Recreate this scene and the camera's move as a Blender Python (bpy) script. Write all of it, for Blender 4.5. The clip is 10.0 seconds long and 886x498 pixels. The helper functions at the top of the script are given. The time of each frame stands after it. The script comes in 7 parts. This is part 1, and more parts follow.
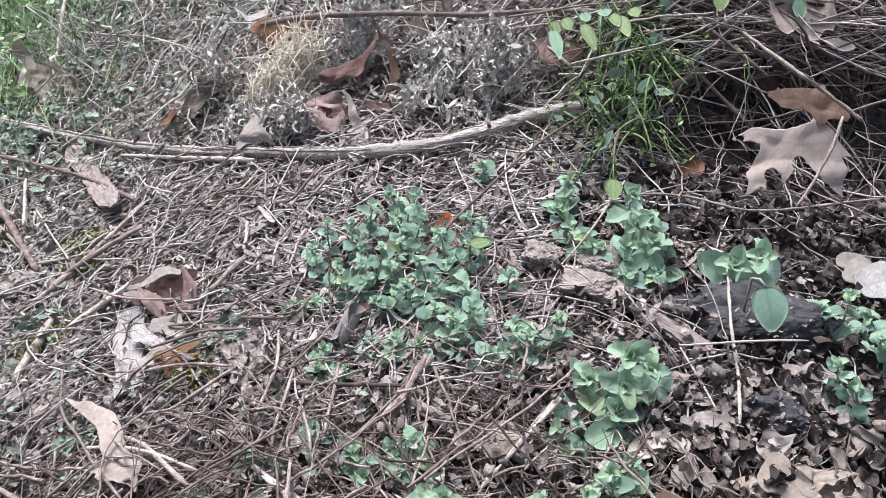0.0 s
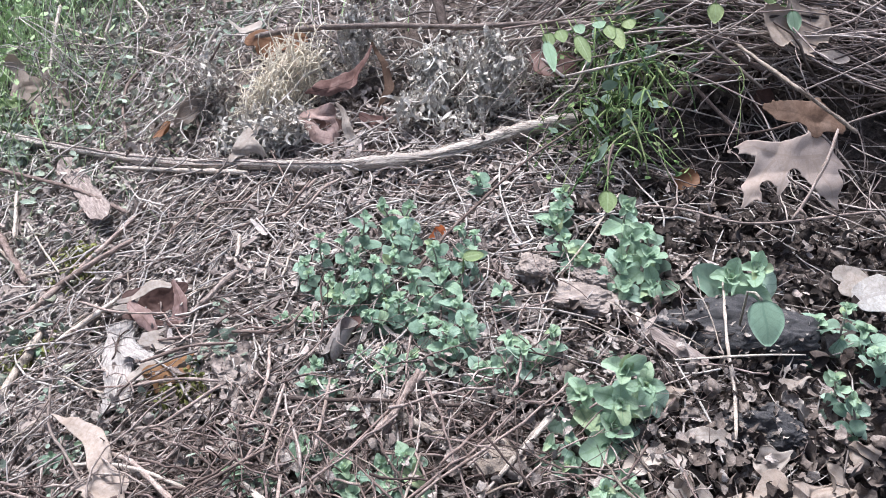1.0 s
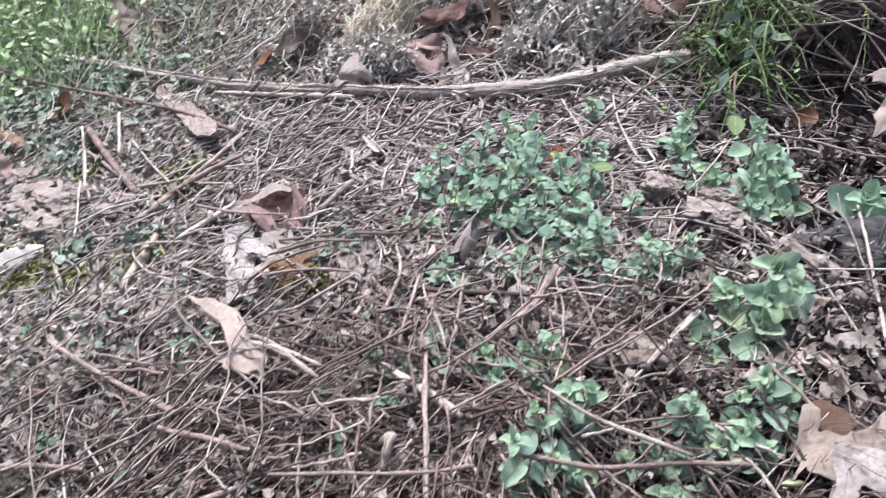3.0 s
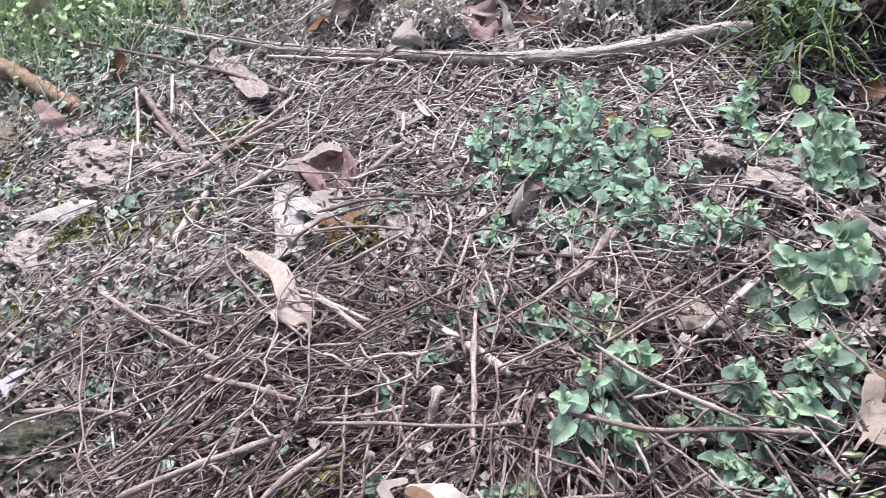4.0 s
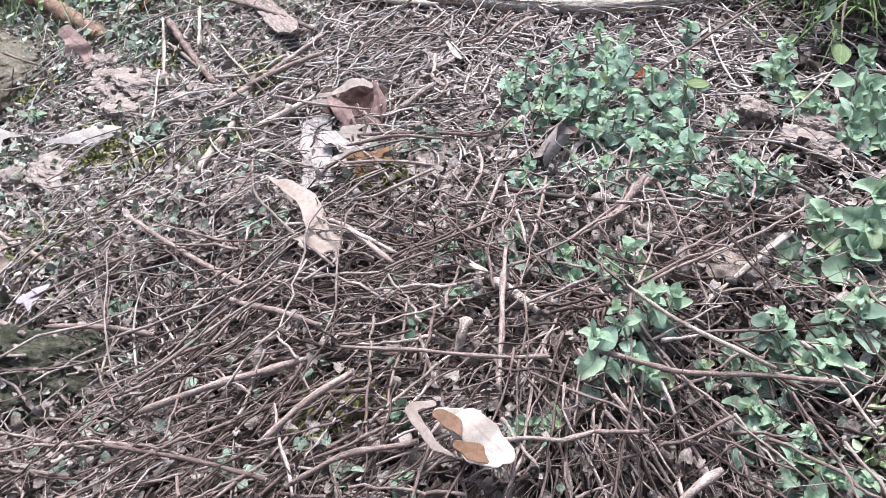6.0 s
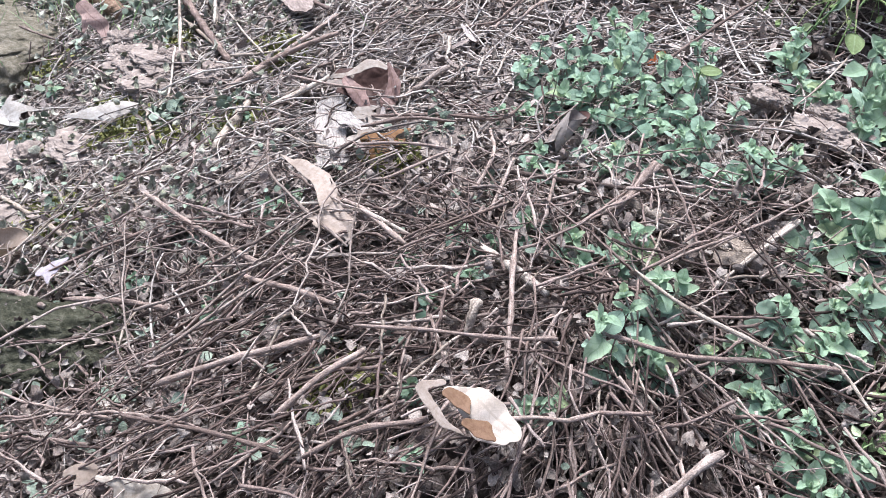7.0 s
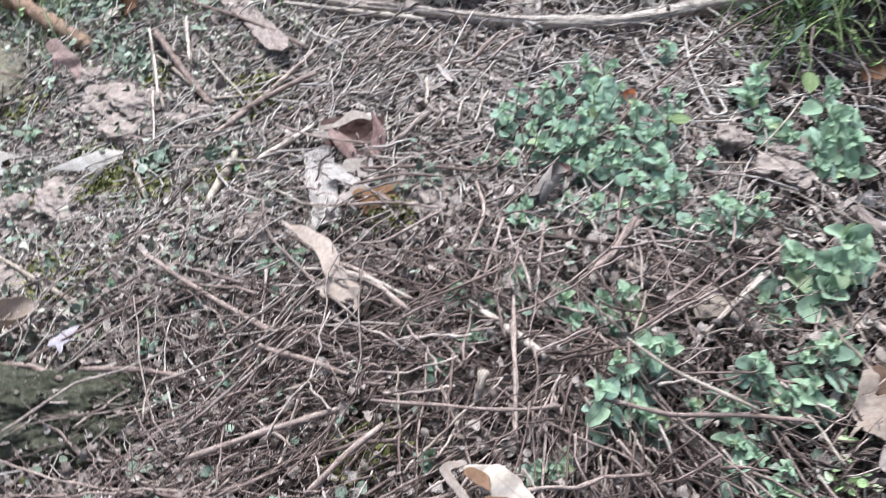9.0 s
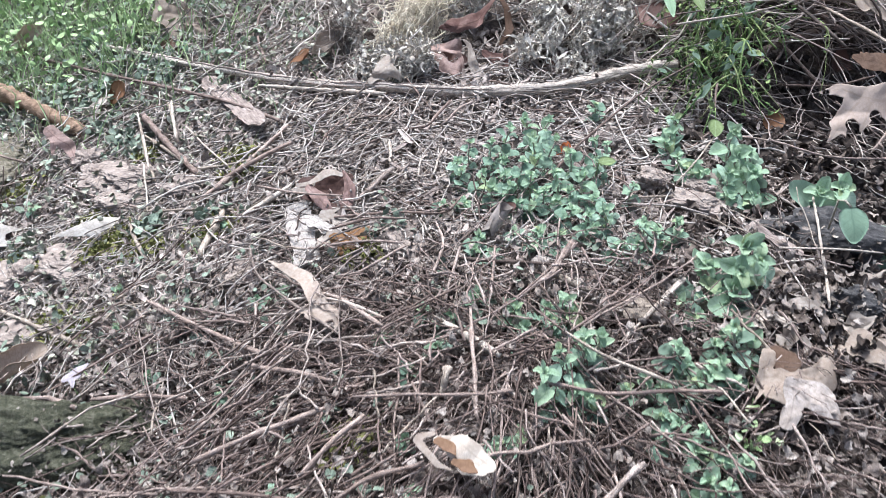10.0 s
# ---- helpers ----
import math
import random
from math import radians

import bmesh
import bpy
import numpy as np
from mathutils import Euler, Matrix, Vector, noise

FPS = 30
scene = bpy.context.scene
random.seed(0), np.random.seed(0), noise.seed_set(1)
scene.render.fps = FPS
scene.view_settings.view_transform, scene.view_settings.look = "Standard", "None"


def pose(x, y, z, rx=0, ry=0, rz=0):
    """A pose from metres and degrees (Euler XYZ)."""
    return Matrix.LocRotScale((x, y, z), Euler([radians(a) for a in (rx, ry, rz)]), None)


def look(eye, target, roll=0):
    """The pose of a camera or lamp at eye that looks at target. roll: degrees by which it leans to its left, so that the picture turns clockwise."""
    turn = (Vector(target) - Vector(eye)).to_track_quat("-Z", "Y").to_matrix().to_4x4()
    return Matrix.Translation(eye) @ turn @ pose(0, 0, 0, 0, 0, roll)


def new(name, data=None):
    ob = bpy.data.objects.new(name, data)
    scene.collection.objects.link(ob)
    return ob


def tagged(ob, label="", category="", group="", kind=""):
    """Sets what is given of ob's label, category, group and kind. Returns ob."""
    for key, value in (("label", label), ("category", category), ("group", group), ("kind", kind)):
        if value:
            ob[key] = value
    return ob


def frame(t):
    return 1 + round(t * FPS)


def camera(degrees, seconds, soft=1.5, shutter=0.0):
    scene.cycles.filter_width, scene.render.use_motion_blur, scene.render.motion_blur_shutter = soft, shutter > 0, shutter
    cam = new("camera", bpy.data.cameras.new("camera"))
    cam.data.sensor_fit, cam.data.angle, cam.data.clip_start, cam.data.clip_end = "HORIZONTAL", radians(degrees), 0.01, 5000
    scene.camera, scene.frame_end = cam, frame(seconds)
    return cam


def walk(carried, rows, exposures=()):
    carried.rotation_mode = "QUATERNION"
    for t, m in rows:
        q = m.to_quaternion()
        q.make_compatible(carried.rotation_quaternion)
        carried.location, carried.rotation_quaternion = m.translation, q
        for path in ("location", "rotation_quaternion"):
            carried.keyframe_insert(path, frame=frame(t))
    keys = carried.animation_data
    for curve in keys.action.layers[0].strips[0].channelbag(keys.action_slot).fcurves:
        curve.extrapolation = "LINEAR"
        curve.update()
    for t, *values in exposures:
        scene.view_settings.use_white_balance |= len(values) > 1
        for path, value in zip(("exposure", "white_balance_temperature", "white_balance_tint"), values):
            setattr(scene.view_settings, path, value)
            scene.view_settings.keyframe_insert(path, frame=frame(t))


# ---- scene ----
import collections
cam = camera(55.8, 10.0, soft=0.8, shutter=0.6)
PATH = [
    (0, (0.023, 0.008, 0.48), (-0.004, 1.816, -0.374), -0.1),
    (0.5, (0.023, 0.011, 0.476), (0.003, 1.825, -0.365), 0.1),
    (1, (0.026, 0.015, 0.478), (0.007, 1.835, -0.35), 0.0),
    (1.5, (0.021, 0.013, 0.477), (0.017, 1.847, -0.32), 0.1),
    (2, (-0.014, -0.002, 0.452), (-0.043, 1.844, -0.317), 0.7),
    (2.5, (-0.04, -0.011, 0.426), (-0.091, 1.824, -0.369), 1.5),
    (3, (-0.058, -0.018, 0.402), (-0.146, 1.798, -0.432), 1.9),
    (3.2, (-0.061, -0.021, 0.394), (-0.166, 1.793, -0.443), 2.3),
    (4.3, (-0.067, -0.019, 0.374), (-0.264, 1.769, -0.5), 2.5),
    (4.5, (-0.069, -0.019, 0.369), (-0.263, 1.775, -0.494), 2.9),
    (5, (-0.072, -0.02, 0.363), (-0.256, 1.766, -0.519), 4.3),
    (5.5, (-0.077, -0.023, 0.356), (-0.259, 1.747, -0.557), 5.0),
    (7, (-0.082, -0.037, 0.365), (-0.279, 1.69, -0.625), 6.5),
    (7.5, (-0.083, -0.038, 0.363), (-0.286, 1.684, -0.633), 6.4),
    (8, (-0.085, -0.044, 0.365), (-0.288, 1.672, -0.642), 6.4),
    (8.5, (-0.093, -0.031, 0.384), (-0.271, 1.654, -0.678), 6.3),
    (9, (-0.122, -0.038, 0.451), (-0.204, 1.655, -0.61), 5.5),
    (9.5, (-0.103, -0.107, 0.479), (-0.153, 1.655, -0.467), 3.8),
    (10, (-0.108, -0.163, 0.458), (-0.138, 1.639, -0.41), 3.7),
]
EXPOSURES = [(0.0, 2.01, 6360, 8), (1.0, 2.09, 6380, 9), (2.0, 2.12, 6410, 11), (3.0, 2.13, 6410, 11), (5.0, 2.17, 6410, 11), (5.5, 2.22, 6410, 11), (7.0, 2.15, 6380, 9), (8.0, 2.21, 6330, 6), (8.5, 2.26, 6310, 5), (9.0, 2.06, 6310, 5), (9.5, 2.14, 6310, 5), (10.0, 2.18, 6310, 5)]
walk(cam, [(t, look(eye, target, roll)) for t, eye, target, roll in PATH], EXPOSURES)

# ---- light: bright overcast sky, soft high sun ----
world = bpy.data.worlds.new("overcast_sky")
scene.world = world
world.use_nodes = True
wn = world.node_tree
sky = wn.nodes.new("ShaderNodeTexSky")
sky.sky_type, sky.sun_disc = "NISHITA", False
sky.sun_elevation, sky.sun_rotation = radians(74), radians(-42)
sky.air_density, sky.dust_density, sky.ozone_density = 0.7, 4.0, 0.5
wn.links.new(sky.outputs[0], wn.nodes["Background"].inputs[0])
wn.nodes["Background"].inputs[1].default_value = 0.058
sun = new("sun", bpy.data.lights.new("sun", "SUN"))
sun.data.energy, sun.data.angle, sun.data.color = 1.75, radians(24), (0.945, 0.95, 1.04)
sun.matrix_world = look((0, 0, 0), (0.18, -0.2, -0.96))


# ---- materials ----
def material(name, rough=0.8, spec=0.25):
    m = bpy.data.materials.new(name)
    m.use_nodes = True
    b = m.node_tree.nodes["Principled BSDF"]
    b.inputs["Roughness"].default_value = rough
    b.inputs["Specular IOR Level"].default_value = spec
    return m, m.node_tree, b


def node(nt, kind, **values):
    n = nt.nodes.new("ShaderNode" + kind)
    for key, value in values.items():
        n.inputs[key.replace("_", " ")].default_value = value
    return n


def ramp(nt, source, stops):
    r = nt.nodes.new("ShaderNodeValToRGB")
    r.color_ramp.elements[0].position, r.color_ramp.elements[0].color = stops[0][0], (*stops[0][1], 1)
    r.color_ramp.elements[1].position, r.color_ramp.elements[1].color = stops[-1][0], (*stops[-1][1], 1)
    for p, c in stops[1:-1]:
        r.color_ramp.elements.new(p).color = (*c, 1)
    nt.links.new(source, r.inputs[0])
    return r.outputs[0]


def mixed(nt, kind, a, b, factor):
    m = nt.nodes.new("ShaderNodeMix")
    m.data_type, m.blend_type = "RGBA", kind
    for socket, v in ((m.inputs[0], factor), (m.inputs[6], a), (m.inputs[7], b)):
        if hasattr(v, "is_linked"):
            nt.links.new(v, socket)
        else:
            socket.default_value = v if socket == m.inputs[0] else (*v, 1)
    return m.outputs[2]


def texture(nt, scale, detail=5.0, stretch=(1, 1, 1), rough=0.6):
    c = nt.nodes.new("ShaderNodeTexCoord")
    mp = node(nt, "Mapping", Scale=stretch)
    n = node(nt, "TexNoise", Scale=scale, Detail=detail, Roughness=rough)
    nt.links.new(c.outputs["Object"], mp.inputs[0])
    nt.links.new(mp.outputs[0], n.inputs[0])
    return n.outputs[0]


def relief(nt, b, source, strength, distance):
    n = node(nt, "Bump", Strength=strength, Distance=distance)
    nt.links.new(source, n.inputs["Height"])
    nt.links.new(n.outputs[0], b.inputs["Normal"])


def litter_material(name, stops, rough=0.85, grain=900, per_object=False, dark=0.55, streaks=False):
    """Dry plant stuff: one tone a piece, with stains and fine grain over it."""
    m, nt, b = material(name, rough)
    if per_object:
        source = nt.nodes.new("ShaderNodeObjectInfo").outputs["Random"]
    else:
        source = nt.nodes.new("ShaderNodeNewGeometry").outputs["Random Per Island"]
    tone = ramp(nt, source, stops)
    fine = texture(nt, grain, 3)
    if streaks:
        along = nt.nodes.new("ShaderNodeUVMap")
        mp = node(nt, "Mapping", Scale=(7.0, 90.0, 1.0))
        fibre = node(nt, "TexNoise", Scale=1.0, Detail=5.0, Roughness=0.7)
        nt.links.new(along.outputs[0], mp.inputs[0])
        nt.links.new(mp.outputs[0], fibre.inputs[0])
        tone = mixed(nt, "MULTIPLY", tone, ramp(nt, fibre.outputs[0], [(0.38, (0.45, 0.41, 0.38)), (0.5, (0.95, 0.94, 0.93)), (0.6, (1.3, 1.3, 1.3))]), 0.85)
    stains = ramp(nt, texture(nt, 90, 4), [(0.35, (dark, dark * 0.94, dark * 0.9)), (0.6, (1, 1, 1))])
    tone = mixed(nt, "MULTIPLY", tone, stains, 0.8)
    tone = mixed(nt, "MULTIPLY", tone, ramp(nt, fine, [(0.3, (0.48, 0.45, 0.43)), (0.7, (1.25, 1.25, 1.25))]), 0.8)
    nt.links.new(tone, b.inputs["Base Color"])
    relief(nt, b, fine, 0.8, 0.0012)
    return m


def leaf_material(name, base, vein, rough, spread, transl=0.0, spots=(0.6, 0.55, 0.5), stain=70, ribs=8.0, tones=None, edge=0.0, sheen=0.0, dapple=0.7):
    """A leaf with midrib and side veins along its own grain, stained and toned piece by piece."""
    m, nt, b = material(name, rough, 0.15)
    uv = nt.nodes.new("ShaderNodeUVMap")
    sep = nt.nodes.new("ShaderNodeSeparateXYZ")
    nt.links.new(uv.outputs[0], sep.inputs[0])

    def calc(op, a, c):
        n = nt.nodes.new("ShaderNodeMath")
        n.operation = op
        for i, v in enumerate((a, c)):
            if hasattr(v, "is_linked"):
                nt.links.new(v, n.inputs[i])
            elif v is not None:
                n.inputs[i].default_value = v
        return n.outputs[0]

    across = calc("ABSOLUTE", calc("MULTIPLY_ADD", sep.outputs[0], 2.0), None)
    across.node.inputs[0].links[0].from_node.inputs[2].default_value = -1.0
    phase = calc("FRACT", calc("SUBTRACT", calc("MULTIPLY", sep.outputs[1], ribs), calc("MULTIPLY", across, ribs * 0.28)), None)
    side = calc("LESS_THAN", calc("ABSOLUTE", calc("SUBTRACT", phase, 0.5), None), 0.07)
    mid = calc("LESS_THAN", across, 0.07)
    lines = calc("MAXIMUM", mid, calc("MULTIPLY", side, 0.55))
    rnd = nt.nodes.new("ShaderNodeObjectInfo").outputs["Random"]
    lo, hi = spread
    tone = ramp(nt, rnd, tones or [(0, tuple(c * lo for c in base)), (0.5, base), (1, tuple(min(1, c * h) for c, h in zip(base, hi)))])
    if edge:
        rim = calc("MULTIPLY", calc("POWER", across, 2.5), edge)
        tone = mixed(nt, "MIX", tone, tuple(min(1, c * 1.55 + 0.03) for c in base), rim)
    marks = ramp(nt, texture(nt, stain, 5), [(0.36, spots), (0.58, (1, 1, 1))])
    tone = mixed(nt, "MULTIPLY", tone, marks, 0.75)
    tone = mixed(nt, "MULTIPLY", tone, ramp(nt, texture(nt, 1200, 2), [(0.3, (0.8, 0.8, 0.8)), (0.7, (1.1, 1.1, 1.1))]), 0.6)
    relief(nt, b, lines, -0.65, 0.001)
    b.inputs["Sheen Weight"].default_value, b.inputs["Sheen Roughness"].default_value = sheen, 0.45
    mottle = ramp(nt, texture(nt, 330, 4, rough=0.7), [(0.36, (0.7, 0.66, 0.62)), (0.56, (1.06, 1.06, 1.06))])
    shade = mixed(nt, "MULTIPLY", mixed(nt, "MIX", tone, vein, lines), mottle, dapple)
    nt.links.new(shade, b.inputs["Base Color"])
    if transl:
        t = nt.nodes.new("ShaderNodeBsdfTranslucent")
        nt.links.new(tone, t.inputs[0])
        mix = node(nt, "MixShader", Fac=transl)
        nt.links.new(b.outputs[0], mix.inputs[1])
        nt.links.new(t.outputs[0], mix.inputs[2])
        nt.links.new(mix.outputs[0], nt.nodes["Material Output"].inputs[0])
    return m


BROWNS = [(0.0, (0.07, 0.051, 0.046)), (0.3, (0.18, 0.137, 0.125)), (0.6, (0.33, 0.262, 0.24)), (0.85, (0.46, 0.388, 0.36)), (1.0, (0.58, 0.51, 0.465))]
GREYS = [(0.0, (0.17, 0.147, 0.136)), (0.3, (0.35, 0.318, 0.298)), (0.65, (0.545, 0.508, 0.48)), (1.0, (0.69, 0.655, 0.615))]
Stem = litter_material("dry_stem", [(0.0, (0.16, 0.122, 0.109)), (0.5, (0.29, 0.226, 0.203)), (1.0, (0.40, 0.33, 0.298))], per_object=True, streaks=True)
LightStem = litter_material("light_stem", [(0.0, (0.27, 0.213, 0.19)), (1.0, (0.45, 0.375, 0.338))], per_object=True, dark=0.7, streaks=True)
DarkStem = litter_material("dark_stem", [(0.0, (0.081, 0.063, 0.057)), (1.0, (0.145, 0.114, 0.101))], per_object=True, streaks=True)
Straw = litter_material("pale_straw", [(0.0, (0.30, 0.255, 0.215)), (1.0, (0.50, 0.445, 0.385))], per_object=True, dark=0.65, streaks=True)
Bleached = litter_material("bleached_straw", [(0.0, (0.50, 0.45, 0.40)), (1.0, (0.62, 0.57, 0.51))], per_object=True, dark=0.8, streaks=True)
# Darker copy of the stalk tones: paints the shade on the pile's steep front.
ShadedStalks = litter_material("shaded_stalk_pile", [(0.0, (0.04, 0.028, 0.025)), (0.4, (0.11, 0.081, 0.073)), (0.75, (0.23, 0.175, 0.159)), (1.0, (0.40, 0.33, 0.30))], streaks=True)
Pith = litter_material("broken_pith", [(0.0, (0.42, 0.36, 0.31)), (1.0, (0.66, 0.59, 0.52))], dark=0.75)
Stalks = litter_material("stalk_pile", BROWNS, streaks=True)
HeapStalks = litter_material("heap_stalk", [(0.0, (0.105, 0.086, 0.083)), (0.3, (0.26, 0.215, 0.202)), (0.65, (0.48, 0.42, 0.395)), (1.0, (0.68, 0.62, 0.575))], streaks=True)
# Shade of the hollow under the heap, painted into stems and leaves.
ShadedHeap = litter_material("shaded_heap", [(0.0, (0.03, 0.024, 0.022)), (0.6, (0.085, 0.067, 0.06)), (1.0, (0.2, 0.165, 0.148))])
HeapStem = litter_material("heap_stem", [(0.0, (0.22, 0.182, 0.165)), (0.6, (0.40, 0.345, 0.315)), (1.0, (0.60, 0.54, 0.49))], per_object=True, streaks=True)
Chips = litter_material("chips", GREYS)
Crumbs = litter_material("leaf_crumbs", [(0.0, (0.19, 0.157, 0.142)), (0.4, (0.285, 0.247, 0.223)), (0.75, (0.40, 0.358, 0.33)), (1.0, (0.46, 0.42, 0.385))])
Papery = litter_material("papery_flake", [(0.0, (0.168, 0.144, 0.128)), (0.6, (0.336, 0.305, 0.278)), (1.0, (0.493, 0.460, 0.417))])
FadedGreen = litter_material("faded_weed", [(0.0, (0.20, 0.215, 0.16)), (0.5, (0.45, 0.475, 0.385)), (1.0, (0.68, 0.70, 0.60))])
PaleBits = litter_material("pale_bits", [(0.0, (0.34, 0.31, 0.285)), (0.6, (0.48, 0.445, 0.41)), (1.0, (0.64, 0.60, 0.555))], dark=0.75, streaks=True)
DryLeaf = litter_material("dry_oregano_leaf", [(0.0, (0.034, 0.027, 0.024)), (0.4, (0.085, 0.068, 0.06)), (0.8, (0.165, 0.138, 0.122)), (1.0, (0.29, 0.25, 0.225))], grain=500)
SoilCrumb = litter_material("soil_crumb", [(0.0, (0.19, 0.158, 0.143)), (0.5, (0.35, 0.298, 0.272)), (0.85, (0.48, 0.415, 0.38)), (1.0, (0.58, 0.51, 0.47))], rough=0.95, grain=700)
Shred = litter_material("plant_shred", [(0.0, (0.18, 0.15, 0.138)), (0.4, (0.33, 0.285, 0.265)), (0.8, (0.48, 0.425, 0.398)), (1.0, (0.62, 0.565, 0.53))], dark=0.65)
Withered = litter_material("withered_foliage", [(0.0, (0.42, 0.395, 0.355)), (0.5, (0.66, 0.635, 0.58)), (1.0, (0.84, 0.815, 0.755))], dark=0.75)
YellowStraw = litter_material("yellow_straw", [(0.0, (0.64, 0.58, 0.46)), (1.0, (0.87, 0.82, 0.70))], dark=0.88)
SplitStalk = litter_material("split_stalk", [(0.0, (0.29, 0.205, 0.15)), (1.0, (0.34, 0.245, 0.18))], per_object=True, dark=0.6, streaks=True)
Bark = litter_material("bark", [(0.0, (0.27, 0.225, 0.195)), (1.0, (0.37, 0.31, 0.265))], per_object=True, grain=600)
GreenStem = litter_material("green_stem", [(0.0, (0.07, 0.145, 0.05)), (0.5, (0.17, 0.27, 0.10)), (0.85, (0.31, 0.40, 0.17)), (1.0, (0.46, 0.52, 0.28))], rough=0.6, dark=0.7)
HerbStem = litter_material("herb_stem", [(0.0, (0.34, 0.30, 0.265)), (1.0, (0.46, 0.46, 0.38))], rough=0.9, per_object=True, dark=0.75)
GrassBlade = litter_material("grass_blade", [(0.0, (0.28, 0.44, 0.19)), (0.6, (0.48, 0.65, 0.36)), (1.0, (0.62, 0.74, 0.48))], rough=0.6, dark=0.8)
Seedling = litter_material("seedling_leaf", [(0.0, (0.17, 0.215, 0.17)), (0.5, (0.25, 0.325, 0.26)), (1.0, (0.37, 0.45, 0.37))], rough=0.9, dark=0.75)
Moss = litter_material("moss", [(0.0, (0.14, 0.16, 0.05)), (1.0, (0.34, 0.35, 0.14))], rough=0.95)
Herb = leaf_material("herb_leaf", (0.21, 0.33, 0.25), (0.16, 0.255, 0.19), 0.95, (0.74, (1.35, 1.28, 1.3)), 0.33, (0.8, 0.84, 0.78), 6, 5.0,
                     [(0.0, (0.18, 0.235, 0.185)), (0.25, (0.222, 0.33, 0.25)), (0.6, (0.305, 0.44, 0.338)), (0.85, (0.38, 0.51, 0.412)), (1.0, (0.445, 0.565, 0.472))], 0.35, 0.22, 0.35)
Young = leaf_material("young_leaf", (0.27, 0.39, 0.26), (0.22, 0.33, 0.21), 0.92, (0.8, (1.2, 1.15, 1.05)), 0.35, (0.85, 0.88, 0.78), 6, 5.0,
                      [(0.0, (0.295, 0.425, 0.31)), (0.6, (0.37, 0.505, 0.37)), (0.9, (0.37, 0.48, 0.33)), (1.0, (0.42, 0.49, 0.27))], 0.35, 0.3, 0.3)
Lime = leaf_material("lime_leaf", (0.22, 0.30, 0.14), (0.27, 0.35, 0.19), 0.6, (0.85, (1.25, 1.15, 1.2)), 0.25, (0.85, 0.85, 0.8), 130, 7.0)
TanLeaf = leaf_material("tan_leaf", (0.42, 0.355, 0.305), (0.34, 0.275, 0.23), 0.6, (0.85, (1.15, 1.15, 1.15)), 0.35, (0.78, 0.73, 0.68), 45)
CreamLeaf = leaf_material("cream_leaf", (0.64, 0.575, 0.515), (0.50, 0.43, 0.36), 0.55, (0.95, (1.05, 1.05, 1.05)), 0.25, (0.84, 0.78, 0.7), 45, dapple=0.3)
RedLeaf = leaf_material("red_brown_leaf", (0.165, 0.10, 0.088), (0.115, 0.066, 0.056), 0.5, (0.75, (1.35, 1.35, 1.35)), 0.2, (0.6, 0.55, 0.52), 60)
RustLeaf = leaf_material("rust_leaf", (0.25, 0.135, 0.078), (0.19, 0.10, 0.06), 0.5, (0.8, (1.15, 1.15, 1.15)), 0.3, (0.6, 0.55, 0.5), 60)
GreyLeaf = leaf_material("grey_leaf", (0.33, 0.295, 0.275), (0.27, 0.235, 0.215), 0.7, (0.8, (1.2, 1.2, 1.2)), 0.05, (0.7, 0.66, 0.62), 60)
ToneLeaf = leaf_material("brown_underside", (0.145, 0.094, 0.068), (0.11, 0.07, 0.05), 0.6, (0.9, (1.1, 1.1, 1.1)), 0.08, (0.75, 0.7, 0.65), 45)
SilverLeaf = leaf_material("silver_leaf", (0.44, 0.425, 0.40), (0.33, 0.31, 0.29), 0.5, (0.95, (1.05, 1.05, 1.05)), 0.05, (0.62, 0.57, 0.53), 22)
PaleLeaf = leaf_material("pale_leaf", (0.44, 0.395, 0.355), (0.35, 0.30, 0.265), 0.6, (0.9, (1.1, 1.1, 1.1)), 0.25, (0.75, 0.7, 0.66), 45)
PinkLeaf = leaf_material("pinkish_underside", (0.40, 0.295, 0.268), (0.27, 0.185, 0.165), 0.55, (0.85, (1.15, 1.15, 1.15)), 0.1, (0.7, 0.64, 0.61), 60)
OakTan = leaf_material("oak_tan", (0.53, 0.44, 0.39), (0.45, 0.36, 0.305), 0.6, (0.95, (1.05, 1.05, 1.05)), 0.2, (0.86, 0.81, 0.76), 40, dapple=0.25)
PaleOak = leaf_material("pale_oak_leaf", (0.44, 0.375, 0.33), (0.37, 0.305, 0.26), 0.65, (0.95, (1.05, 1.05, 1.05)), 0.2, (0.72, 0.67, 0.62), 55)
OrangeLeaf = leaf_material("orange_leaf", (0.46, 0.15, 0.06), (0.36, 0.11, 0.05), 0.5, (0.9, (1.1, 1.1, 1.1)), 0.3, (0.7, 0.6, 0.55), 60)
TawnyLeaf = leaf_material("tawny_underside", (0.25, 0.155, 0.10), (0.20, 0.12, 0.078), 0.6, (0.95, (1.05, 1.05, 1.05)), 0.15, (0.85, 0.8, 0.75), 45)
MauveLeaf = leaf_material("mauve_leaf", (0.285, 0.195, 0.178), (0.19, 0.125, 0.112), 0.55, (0.95, (1.05, 1.05, 1.05)), 0.12, (0.7, 0.64, 0.61), 60)
# Red-brown leaf darkened to paint the shade inside the bowl-shaped leaf.
ShadedRedLeaf = leaf_material("shaded_red_leaf", (0.085, 0.05, 0.044), (0.06, 0.034, 0.03), 0.6, (0.9, (1.1, 1.1, 1.1)), 0.05, (0.7, 0.65, 0.6), 60)
